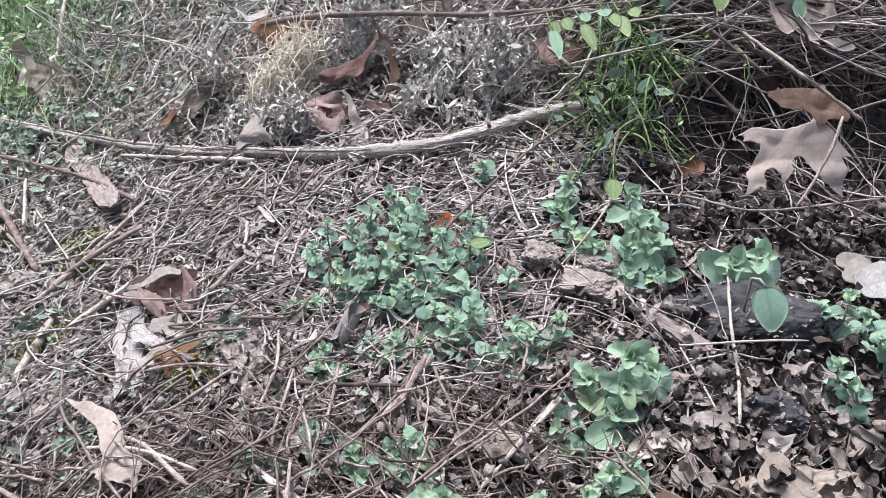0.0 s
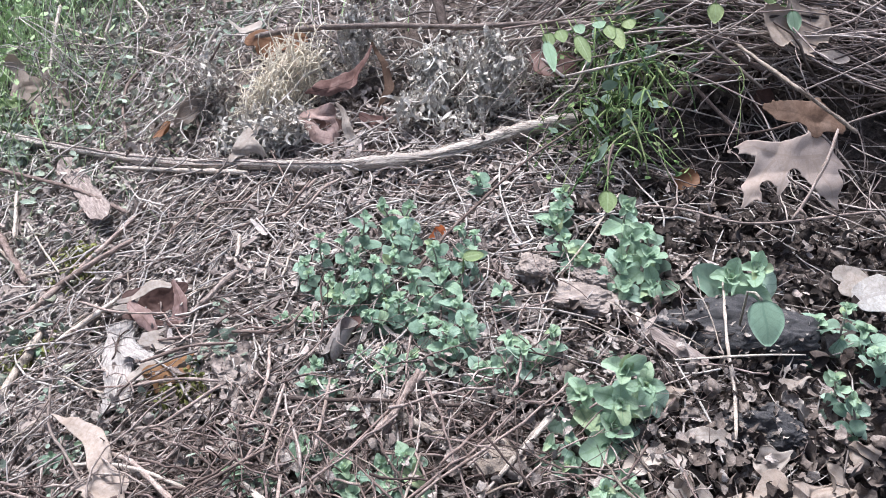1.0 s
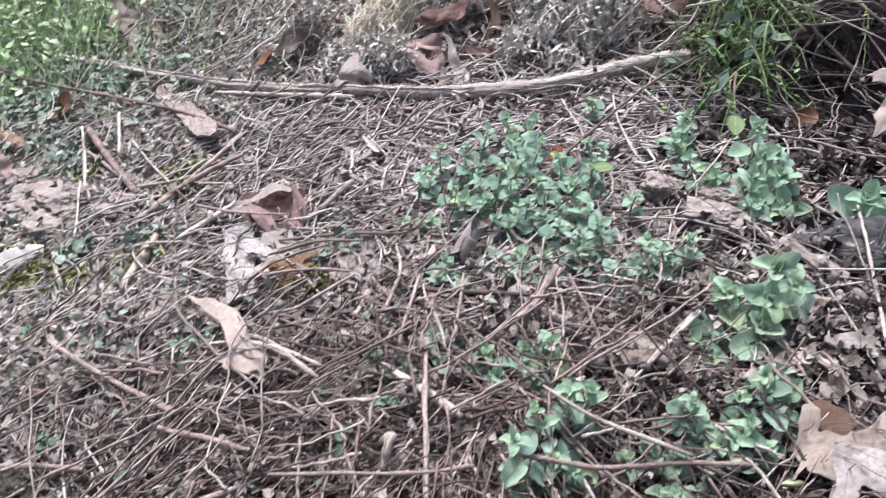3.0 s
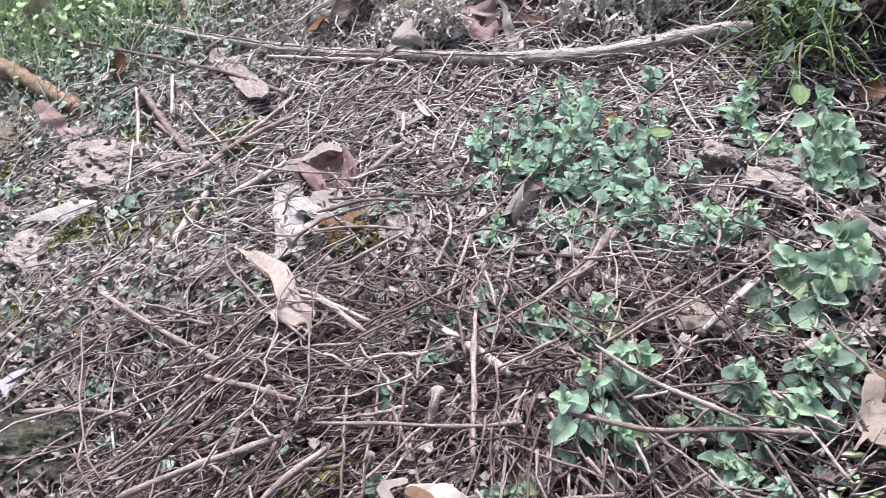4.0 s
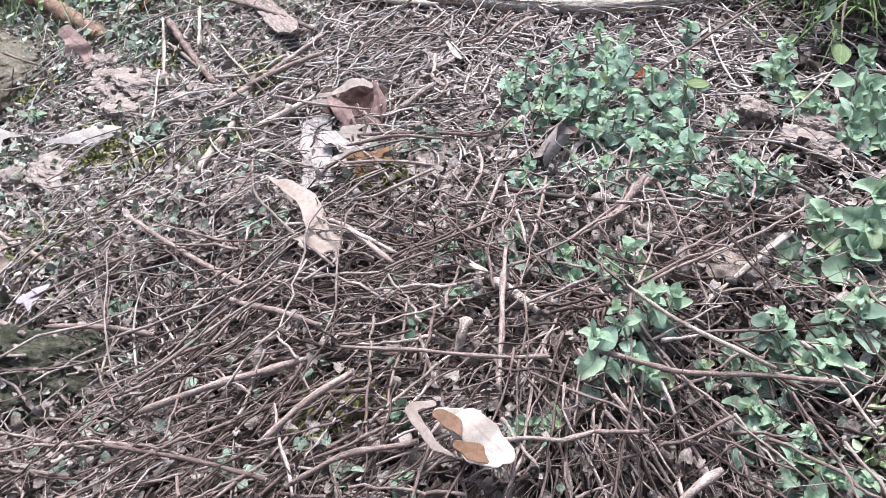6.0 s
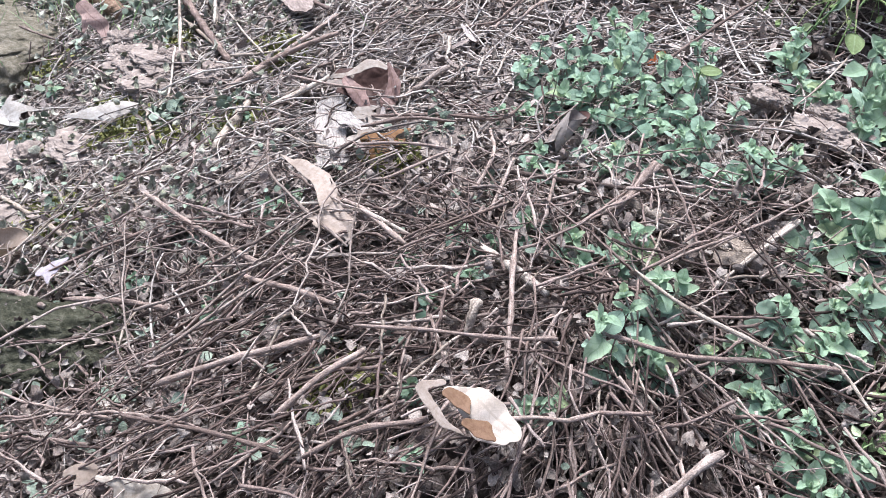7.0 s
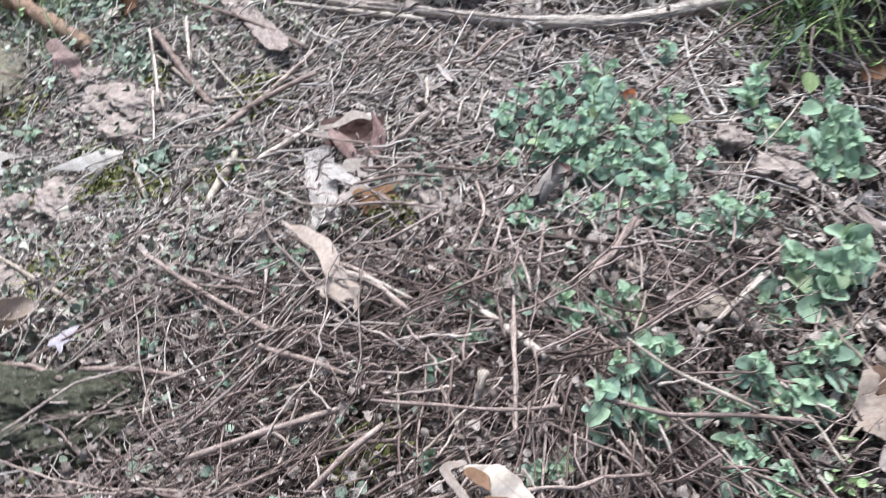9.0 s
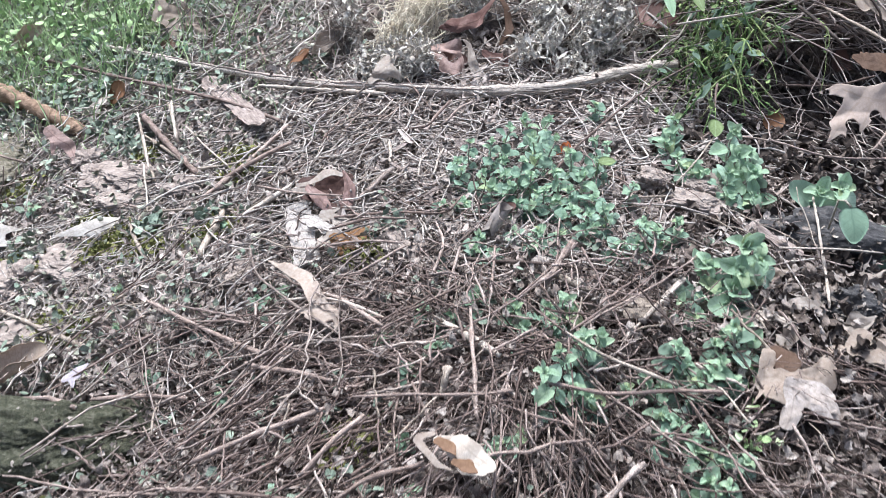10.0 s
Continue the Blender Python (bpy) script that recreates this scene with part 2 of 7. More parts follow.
GoldLeaf = leaf_material("gold_leaf", (0.31, 0.175, 0.09), (0.24, 0.135, 0.07), 0.6, (0.9, (1.1, 1.1, 1.1)), 0.25, (0.7, 0.62, 0.55), 60)
LavenderLeaf = leaf_material("lavender_leaf", (0.40, 0.375, 0.41), (0.34, 0.31, 0.34), 0.9, (0.95, (1.05, 1.05, 1.05)), 0.1, (0.8, 0.78, 0.8), 80)
AshLeaf = leaf_material("ash_leaf", (0.50, 0.45, 0.39), (0.42, 0.37, 0.31), 0.75, (0.85, (1.12, 1.12, 1.12)), 0.1, (0.7, 0.66, 0.6), 70)

Soil, nt, b = material("soil", 0.95, 0.1)
big, small = texture(nt, 9, 6), texture(nt, 160, 8, rough=0.75)
tone = ramp(nt, small, [(0.25, (0.022, 0.018, 0.016)), (0.5, (0.085, 0.069, 0.061)), (0.75, (0.24, 0.20, 0.18))])
tone = mixed(nt, "MIX", tone, (0.17, 0.128, 0.105), ramp(nt, big, [(0.55, (0, 0, 0)), (0.72, (0.5, 0.5, 0.5))]))
dry = ramp(nt, small, [(0.25, (0.085, 0.068, 0.06)), (0.5, (0.215, 0.178, 0.158)), (0.75, (0.40, 0.342, 0.308))])
place = nt.nodes.new("ShaderNodeSeparateXYZ")
nt.links.new(nt.nodes.new("ShaderNodeTexCoord").outputs["Object"], place.inputs[0])
open_x = node(nt, "MapRange", From_Min=-0.05, From_Max=-0.32)
open_y = node(nt, "MapRange", From_Min=0.52, From_Max=0.66)
nt.links.new(place.outputs[0], open_x.inputs[0])
nt.links.new(place.outputs[1], open_y.inputs[0])
both = nt.nodes.new("ShaderNodeMath")
both.operation = "MULTIPLY"
nt.links.new(open_x.outputs[0], both.inputs[0])
nt.links.new(open_y.outputs[0], both.inputs[1])
for axis, outer, inner in ((0, -2.2, -1.4), (1, 2.9, 2.0)):
    limit = node(nt, "MapRange", From_Min=outer, From_Max=inner)
    nt.links.new(place.outputs[axis], limit.inputs[0])
    inside = nt.nodes.new("ShaderNodeMath")
    inside.operation = "MULTIPLY"
    nt.links.new(both.outputs[0], inside.inputs[0])
    nt.links.new(limit.outputs[0], inside.inputs[1])
    both = inside
tone = mixed(nt, "MIX", tone, dry, both.outputs[0])
nt.links.new(tone, b.inputs["Base Color"])
relief(nt, b, small, 0.9, 0.006)

DarkStone, nt, b = material("dark_stone", 0.55, 0.4)
grit = texture(nt, 130, 10, rough=0.78)
tone = ramp(nt, grit, [(0.3, (0.018, 0.018, 0.02)), (0.56, (0.05, 0.048, 0.05)), (0.66, (0.13, 0.115, 0.105)), (0.76, (0.30, 0.27, 0.24))])
nt.links.new(tone, b.inputs["Base Color"])
relief(nt, b, grit, 0.8, 0.003)

MossStone, nt, b = material("mossy_stone", 0.95, 0.15)
grit = texture(nt, 110, 9, rough=0.8)
tone = ramp(nt, grit, [(0.34, (0.06, 0.055, 0.038)), (0.46, (0.145, 0.132, 0.098)), (0.56, (0.23, 0.208, 0.165)), (0.68, (0.37, 0.335, 0.285))])
nt.links.new(tone, b.inputs["Base Color"])
relief(nt, b, grit, 0.9, 0.006)

MossDark, nt, b = material("dark_mossy_stone", 0.95, 0.15)
grit = texture(nt, 170, 9, rough=0.75)
nt.links.new(ramp(nt, grit, [(0.3, (0.032, 0.034, 0.024)), (0.5, (0.085, 0.088, 0.061)), (0.7, (0.2, 0.196, 0.154))]), b.inputs["Base Color"])
relief(nt, b, grit, 1.0, 0.006)

Clay, nt, b = material("clay_lump", 0.95, 0.1)
grit = texture(nt, 90, 8, rough=0.7)
nt.links.new(ramp(nt, grit, [(0.3, (0.15, 0.122, 0.108)), (0.55, (0.30, 0.255, 0.228)), (0.75, (0.44, 0.39, 0.355))]), b.inputs["Base Color"])
relief(nt, b, grit, 0.8, 0.004)

BarkPlate, nt, b = material("bark_plate", 0.9, 0.1)
grit = texture(nt, 60, 8, (6, 0.7, 6), 0.7)
nt.links.new(ramp(nt, grit, [(0.3, (0.11, 0.086, 0.077)), (0.5, (0.28, 0.23, 0.208)), (0.72, (0.47, 0.415, 0.38))]), b.inputs["Base Color"])
relief(nt, b, grit, 0.9, 0.004)

BranchBark, nt, b = material("branch_bark", 0.9, 0.1)
grit = texture(nt, 40, 8, (0.35, 14, 14), 0.8)
nt.links.new(ramp(nt, grit, [(0.4, (0.12, 0.093, 0.08)), (0.455, (0.45, 0.385, 0.335)), (0.52, (0.65, 0.575, 0.51)), (0.6, (0.82, 0.75, 0.68))]), b.inputs["Base Color"])
relief(nt, b, grit, 1.0, 0.004)

GreyWood, nt, b = material("grey_wood", 0.9, 0.1)
grit = texture(nt, 120, 8, (5, 0.5, 5), 0.75)
nt.links.new(ramp(nt, grit, [(0.28, (0.17, 0.147, 0.133)), (0.44, (0.38, 0.345, 0.32)), (0.66, (0.56, 0.525, 0.49))]), b.inputs["Base Color"])
relief(nt, b, grit, 1.0, 0.003)

White, nt, b = material("petal_white", 0.6, 0.3)
b.inputs["Base Color"].default_value = (0.75, 0.76, 0.72, 1)


# ---- builders ----
def mesh_data(name, V, F, mat, uv=None, ends=None):
    me = bpy.data.meshes.new(name)
    me.from_pydata(np.asarray(V, float).tolist(), [], F.tolist() if hasattr(F, "tolist") else F)
    me.materials.append(mat)
    me.polygons.foreach_set("use_smooth", [True] * len(me.polygons))
    if ends is not None:
        me.materials.append(ends)
        me.polygons.foreach_set("material_index", [int(len(f) > 4) for f in F])
    if uv is not None:
        layer = me.uv_layers.new(name="UVMap")
        idx = np.empty(len(me.loops), int)
        me.loops.foreach_get("vertex_index", idx)
        layer.data.foreach_set("uv", np.asarray(uv, float)[idx].ravel())
    me.update()
    return me


def part(name, me, parent, label="", m=None):
    ob = new(name, me)
    ob.parent = parent
    if m is not None:
        ob.matrix_basis = m
    return tagged(ob, label)


def thing(name, label, category, at, group=""):
    return tagged(move(new(name), Matrix.Translation(at)), label, category, group)


def move(ob, m):
    ob.matrix_basis = m
    return ob


def smooth01(t):
    t = np.clip(t, 0, 1)
    return t * t * (3 - 2 * t)


SLOPE = (0.133, 0.111, 0.174, -0.354, -0.071, -0.031, 0.134, -0.052, -0.135, 0.16)


def ground_z(x, y):
    """Height of the garden slope: a gentle rise with a bank behind, a heap and two hollows."""
    X, v = np.clip(x, -1.0, 0.45), np.clip(y - 0.8, -0.9, 1.1)
    z = sum(c * k for c, k in zip(SLOPE, (1, X, v, X * X, X * v, v * v, X * X * v, X * v * v, X**3, v**3)))
    z = z + 0.17 * smooth01((y - 0.92) / 0.3) * smooth01((x - 0.02) / 0.3)
    for h, cx, rx, cy, ry in ((0.07, -0.15, 0.22, 1.27, 0.15), (0.02, -0.09, 0.1, 0.32, 0.06), (-0.05, 0.03, 0.11, 0.28, 0.06), (-0.03, -0.36, 0.1, 0.45, 0.1), (-0.025, 0.06, 0.07, 0.38, 0.06)):
        z = z + h * np.exp(-(((x - cx) / rx) ** 2) - ((y - cy) / ry) ** 2)
    far = smooth01((np.hypot(x, y - 0.8) - 1.3) / 2.2)
    return z * (1 - far) + (0.12 + 0.1 * np.clip(y - 0.8, -3, 3)) * far


def heap_z(x, y):
    """The top of the twig heap on the bank."""
    return ground_z(x, y) + 0.09 * smooth01((y - 0.8) / 0.14) * smooth01((1.5 - y) / 0.4) * smooth01((x - 0.04) / 0.25)


def slope_axes(x, y):
    """The ground's normal."""
    e = 0.01
    n = np.stack([-(ground_z(x + e, y) - ground_z(x - e, y)) / (2 * e), -(ground_z(x, y + e) - ground_z(x, y - e)) / (2 * e), 1 + 0 * x], -1)
    return n / np.linalg.norm(n, axis=-1, keepdims=True)


def unit(a):
    return a / np.maximum(np.linalg.norm(a, axis=-1, keepdims=True), 1e-9)


def tubes(P, R, sides=5):
    """Many tubes at once: P (n, k, 3) centre lines, R (n, k) radii. Closed at both ends."""
    P, R = np.asarray(P, float), np.asarray(R, float)
    n, k = R.shape
    T = unit(np.gradient(P, axis=1))
    ref = np.where(np.abs(T[:, :, 2]).mean(1)[:, None, None] > 0.85, [1.0, 0.1, 0.0], [0.05, 0.05, 1.0])
    A = unit(np.cross(T, ref))
    B = np.cross(T, A)
    ang = np.arange(sides) * 2 * np.pi / sides
    V = P[:, :, None] + R[:, :, None, None] * (np.cos(ang)[:, None] * A[:, :, None] + np.sin(ang)[:, None] * B[:, :, None])
    i, j, s = np.meshgrid(np.arange(n), np.arange(k - 1), np.arange(sides), indexing="ij")
    at = lambda jj, ss: (i * k + jj) * sides + ss % sides
    F = np.stack([at(j, s), at(j, s + 1), at(j + 1, s + 1), at(j + 1, s)], -1).reshape(-1, 4).tolist()
    base = np.arange(n)[:, None] * k * sides
    F += (base + np.arange(sides)[::-1]).tolist() + (base + (k - 1) * sides + np.arange(sides)).tolist()
    return V.reshape(-1, 3), F


def tube_uv(P, sides):
    """Round and along each tube, in turns and metres, each from a place of its own."""
    P = np.asarray(P, float)
    n, k = P.shape[:2]
    step = np.linalg.norm(np.diff(P, axis=1), axis=2)
    v = np.concatenate([np.zeros((n, 1)), np.cumsum(step, 1)], 1) + (np.arange(n) * 7.31 % 53)[:, None]
    return np.stack(np.broadcast_arrays(np.arange(sides) / sides, v[:, :, None]), -1).reshape(-1, 2)


def curve_through(points, count):
    """Catmull-Rom through a few points."""
    p = np.array([2 * np.array(points[0]) - points[1], *points, 2 * np.array(points[-1]) - points[-2]], float)
    t = np.linspace(0, len(points) - 1.0001, count)
    i = t.astype(int)
    f = (t - i)[:, None]
    a, b_, c, d = p[i], p[i + 1], p[i + 2], p[i + 3]
    return 0.5 * (2 * b_ + (c - a) * f + (2 * a - 5 * b_ + 4 * c - d) * f**2 + (3 * b_ - a - 3 * c + d) * f**3)


rng = np.random.default_rng(7)


def wiggle(n, k, size):
    """Smooth random sideways bends for n lines of k points."""
    s = np.linspace(0, 1, k)
    out = np.zeros((n, k, 3))
    for f in (1, 2, 3):
        out += rng.normal(0, size / f**1.5, (n, 1, 3)) * np.sin(f * np.pi * s[None, :, None] + rng.uniform(0, 6.28, (n, 1, 1)))
    return out


def stick(name, mat, label, r0, r1, points):
    """One twig or straw along a few points, knobbly, with uneven ends."""
    length = sum(np.linalg.norm(np.subtract(a, c)) for a, c in zip(points, points[1:]))
    k = int(np.clip(length / 0.008, 10, 70))
    P = curve_through(points, k)[None]
    P = P + wiggle(1, k, 0.0018 + 0.0055 * min(length, 0.3)) * (0.4 if mat in (Straw, Bleached) else 1)
    s = np.linspace(0, 1, k)
    R = (r0 + (r1 - r0) * s) * (1 + 0.1 * np.sin(s * length * 150 + rng.uniform(0, 6)) + rng.normal(0, 0.05, k))
    nodes = np.abs((s * length / 0.035 + rng.uniform()) % 1 - 0.5)
    R = R * (1 + 0.25 * (nodes > 0.42))
    R[0] *= 0.6
    R[-1] *= 0.75
    sides = 18 if name == "long_branch" else 9
    V, F = tubes(P, R[None], sides)
    if sides == 18:
        V = V.reshape(k, sides, 3)
        groove = np.array([[noise.noise(Vector((i * 0.11, j * 1.9, 4.0))) + 0.5 * noise.noise(Vector((i * 0.3, j * 5.3, 9.0))) for j in range(sides)] for i in range(k)])
        V = (P[0][:, None] + (V - P[0][:, None]) * (1 + 0.24 * groove)[:, :, None]).reshape(-1, 3)
    V = V + np.array([noise.noise_vector(Vector(v) * 160) + 0.6 * noise.noise_vector(Vector(v) * 420) for v in V]) * min(r0, r1) * 0.36
    o = np.array(points[0])
    return tagged(move(new(name, mesh_data(name, V - o, F, mat, tube_uv(P, sides), Pith)), Matrix.Translation(o)), label, {"stub": "stalk stub", "wood_sliver": "wood", "long_branch": "branch"}.get(name, name))


def sheet(length, half, nu, nv, cross=0.0, along=0.0, sweep=0.0, wave=0.0, freq=40.0, thick=0.0, seed=0, twist=0.0, rag=0.0):
    """A leaf blade grown along +y from the origin: half(u) its half width; cross and along its curl (1/m);
    sweep leans the lobes forward; wave crumples it; thick makes it a closed shell."""
    u, v = np.meshgrid(np.linspace(0, 1, nu), np.linspace(-1, 1, nv), indexing="ij")
    x0 = v * half(u)
    if rag:
        edge_ = np.array([[noise.fractal(Vector((r * length * 90, s_ * 5 + seed, seed * 1.7)), 0.8, 2.0, 3) for s_ in (0, 1)] for r in u[:, 0]])
        x0 = x0 * (1 + rag * np.where(v > 0, edge_[:, 1:], edge_[:, :1]))
    y0 = u * length + sweep * np.abs(x0)
    kx = cross + 1e-4 if np.isscalar(cross) else cross(u, v) + 1e-4
    x, z = np.sin(x0 * kx) / kx, (1 - np.cos(x0 * kx)) / kx
    a = twist * (u - 0.5)
    x, z = x * np.cos(a) - z * np.sin(a), x * np.sin(a) + z * np.cos(a)
    ky = along + 1e-4
    b_ = y0 * ky
    P = np.stack([x, np.sin(b_) / ky - z * np.sin(b_), (1 - np.cos(b_)) / ky + z * np.cos(b_)], -1)
    if wave:
        o = Vector((seed * 7.3, seed * 3.1, 0))
        P = P + 0.3 * wave * np.array([[noise.noise_vector(Vector((q[0], q[1], 1)) * freq * 2.7 + o) for q in row] for row in np.stack([x0, y0], -1)])
        P = P + wave * np.array([[noise.noise_vector(Vector((q[0], q[1], 0)) * freq + o) for q in row] for row in np.stack([x0, y0], -1)])
    uv = np.stack([(v + 1) / 2, u], -1).reshape(-1, 2)
    i, j = np.meshgrid(np.arange(nu - 1), np.arange(nv - 1), indexing="ij")
    F = np.stack([i * nv + j, i * nv + j + 1, (i + 1) * nv + j + 1, (i + 1) * nv + j], -1).reshape(-1, 4)
    V = P.reshape(-1, 3)
    if thick:
        N = unit(np.cross(np.gradient(P, axis=1), np.gradient(P, axis=0))).reshape(-1, 3)
        m = len(V)
        edge = [(r, 0) for r in range(nu)] + [(nu - 1, c) for c in range(1, nv)] + [(r, nv - 1) for r in range(nu - 2, -1, -1)] + [(0, c) for c in range(nv - 2, 0, -1)]
        e = np.array([r * nv + c for r, c in edge])
        e2 = np.roll(e, -1)
        V = np.concatenate([V, V - thick * N])
        F = np.concatenate([F, F[:, ::-1] + m, np.stack([e2, e, e + m, e2 + m], -1)])
        uv = np.concatenate([uv, uv])
    return V, F, uv


def frame_on(base, tip, up=(0, 0, 1), scale=1.0):
    """The pose of a leaf that grows from base towards tip, its upper side to up."""
    y = (Vector(tip) - Vector(base)).normalized()
    x = y.cross(Vector(up)).normalized()
    z = x.cross(y)
    return Matrix.Translation(base) @ Matrix((x, y, z)).transposed().to_4x4() @ Matrix.Scale(scale, 4)


def oak_half(width, lobes=3.0, depth=0.78, phase=0.15):
    def half(u):
        s = (u * lobes + phase) % 1
        lobe = (1 - np.abs(2 * s - 1)) ** 1.1
        env = np.clip(np.sin(np.pi * np.clip(u, 0.02, 0.985) ** 0.85), 0, 1) ** 0.55
        return width * env * (1 - depth + depth * lobe) + 0.0012
    return half


def oval_half(width, power=0.7, peak=0.8):
    return lambda u: width * np.clip(np.sin(np.pi * np.clip(u, 0.01, 0.99) ** peak), 0, 1) ** power + 0.0006


def dead_leaf(label, mat, base, tip, half, up=(0, 0, 1), cross=0.0, along=0.0, sweep=0.0, wave=0.004, freq=30.0, seed=0, stalk=0.03, nu=52, nv=17, twist=0.0, name="oak_leaf", rag=0.12, under=None):
    """A fallen leaf with a blade and its stalk."""
    length = (Vector(tip) - Vector(base)).length
    ob = thing(name, label, "leaf", base)
    pose_ = frame_on((0, 0, 0), Vector(tip) - Vector(base), up)
    V, F, uv = sheet(length, half, nu, nv, cross, along, sweep, wave, freq, 0.0005, seed, twist, rag)
    me = mesh_data("blade", V, F, mat, uv)
    if under:
        me.materials.append(under)
        top = (nu - 1) * (nv - 1)
        me.polygons.foreach_set("material_index", [int(top <= i < 2 * top) for i in range(len(F))])
    part("blade", me, ob, "", pose_)
    if stalk:
        s = np.linspace(0, 1, 8)
        P = np.stack([0.1 * stalk * np.sin(3 * s), -stalk * s, -0.12 * stalk * s**2], -1) + V[nv // 2]
        V2, F2 = tubes(P[None], 0.0011 * (1 + 0.3 * s)[None], 6)
        part("petiole", mesh_data("petiole", V2, F2, DarkStem), ob, "", pose_)
    return ob


def rock(name, label, category, mat, at, size, turn=0.0, rough=0.3, seed=0, flat=0.0):
    """A stone: a ball pulled out of shape in three scales, partly sunk."""
    bm = bmesh.new()
    bmesh.ops.create_icosphere(bm, subdivisions=6, radius=1)
    o = Vector((seed * 5.1, seed * 2.3, 1.7))
    for v in bm.verts:
        c = v.co.copy()
        d = rough * noise.noise(c * 1.3 + o) + 0.4 * rough * noise.noise(c * 4 + o) + 0.16 * rough * noise.noise(c * 13 + o) + 0.1 * rough * noise.noise(c * 34 + o)
        v.co = c * (1 + d)
        if flat and v.co.z > flat:
            v.co.z = flat + (v.co.z - flat) * 0.25
        v.co = Vector((v.co.x * size[0], v.co.y * size[1], v.co.z * size[2]))
    me = bpy.data.meshes.new(name)
    bm.to_mesh(me)
    bm.free()
    me.materials.append(mat)
    me.polygons.foreach_set("use_smooth", [True] * len(me.polygons))
    return tagged(move(new(name, me), Matrix.Translation(at) @ pose(0, 0, 0, 0, 0, turn)), label, category)


def stuff(name, V, F, mat, label, category):
    return tagged(new(name, mesh_data(name, V, F, mat)), label, category, kind="stuff")


# ---- ground: one sheet, fine near the beds and coarse to the horizon ----
def ground():
    def steps(a, b, fine, far):
        mid = np.arange(a, b, fine)
        out = fine * np.cumsum(1.25 ** np.arange(1, 46))
        out = out[out < far]
        return np.concatenate([a - out[::-1], mid, mid[-1] + out])

    xs, ys = steps(-1.15, 0.95, 0.006, 80), steps(0.15, 1.85, 0.006, 80)
    x, y = np.meshgrid(xs, ys, indexing="ij")
    z = ground_z(x, y)
    near = np.exp(-np.clip(np.hypot(x, y - 0.8) - 1.2, 0, 9) ** 2 / 0.2)
    lumps = np.array([noise.fractal(Vector((a * 14, c * 14, 0)), 0.9, 2.1, 5) for a, c in zip(x.ravel(), y.ravel())]).reshape(x.shape)
    z = z + near * 0.007 * lumps - 0.006
    nx, ny = x.shape
    i, j = np.meshgrid(np.arange(nx - 1), np.arange(ny - 1), indexing="ij")
    F = np.stack([i * ny + j, (i + 1) * ny + j, (i + 1) * ny + j + 1, i * ny + j + 1], -1).reshape(-1, 4)
    tagged(new("ground", mesh_data("ground", np.stack([x, y, z], -1).reshape(-1, 3), F, Soil)), "brown crumbly garden soil on a gentle slope", "ground", kind="structure")


ground()

# ---- stones ----
rock("stone", "dark grey half-buried stone under litter", "stone", DarkStone, (0.266, 0.645, 0.108), (0.074, 0.036, 0.03), -6, 0.3, 21)
rock("stone", "dark grey stone among dry leaves", "stone", DarkStone, (0.262, 0.533, 0.088), (0.036, 0.02, 0.023), -20, 0.4, 2)
rock("stone", "mossy grey-green stone under dry stems", "stone", MossDark, (-0.469, 0.46, -0.074), (0.11, 0.05, 0.045), 6, 0.4, 3)
rock("stone", "weathered tan stone with moss", "stone", MossStone, (-0.89, 1.09, -0.075), (0.155, 0.17, 0.1), 25, 0.3, 4, 0.5)
for spot, s, seed in (((-0.464, 0.843, 0.035), 0.026, 5), ((-0.657, 0.983, 0.009), 0.024, 6), ((-0.595, 0.888, 0.005), 0.022, 7), ((-0.638, 0.731, -0.054), 0.028, 8), ((-0.62, 0.926, 0.007), 0.026, 9), ((0.106, 0.716, 0.138), 0.02, 10), ((0.158, 0.702, 0.136), 0.022, 11), ((-0.545, 0.899, 0.026), 0.022, 13)):
    rock("clay_lump", "crumbly tan lump of dry clay", "clay lump", Clay, spot, (s, s * 0.85, s * 0.6), seed * 40, 0.5, seed)

for spot, s, seed in (((-0.654, 0.75, -0.065), 0.05, 31), ((-0.542, 0.905, 0.019), 0.056, 32), ((-0.59, 0.935, 0.01), 0.056, 34), ((-0.541, 0.854, 0.006), 0.044, 37), ((-0.567, 0.878, 0.005), 0.05, 38), ((-0.57, 0.742, -0.034), 0.05, 39), ((-0.584, 0.627, -0.07), 0.044, 40), ((-0.335, 0.638, 0.026), 0.03, 41), ((-0.171, 0.639, 0.077), 0.035, 35), ((0.147, 0.681, 0.126), 0.04, 36)):
    rock("clay_patch", "low patch of bare crumbly tan clay", "clay", Clay, spot, (s, s * 0.75, 0.013), seed * 50, 0.38, seed)

# ---- branches, twigs and straws that lie singly ----
stick("long_branch", BranchBark, "long curved woody branch with peeling grey-brown bark", 0.0042, 0.0076, [(-0.761, 1.3, 0.103), (-0.685, 1.26, 0.106), (-0.5, 1.137, 0.119), (-0.348, 1.041, 0.134), (-0.224, 0.988, 0.149), (-0.114, 0.947, 0.161), (-0.013, 0.934, 0.175), (0.053, 0.95, 0.186), (0.114, 0.98, 0.197), (0.175, 0.99, 0.206)])
stick("wood_sliver", Bleached, "pale split sliver of wood beside the branch", 0.0023, 0.0030, [(-0.422, 1.066, 0.117), (-0.316, 1.01, 0.132), (-0.22, 0.966, 0.145)])
stick("twig", Stem, "thin grey-brown twig leaning over the oregano", 0.0011, 0.0017, [(0.184, 0.918, 0.23), (0.114, 0.845, 0.208), (0.06, 0.787, 0.181), (0.021, 0.751, 0.156), (-0.01, 0.703, 0.134)])
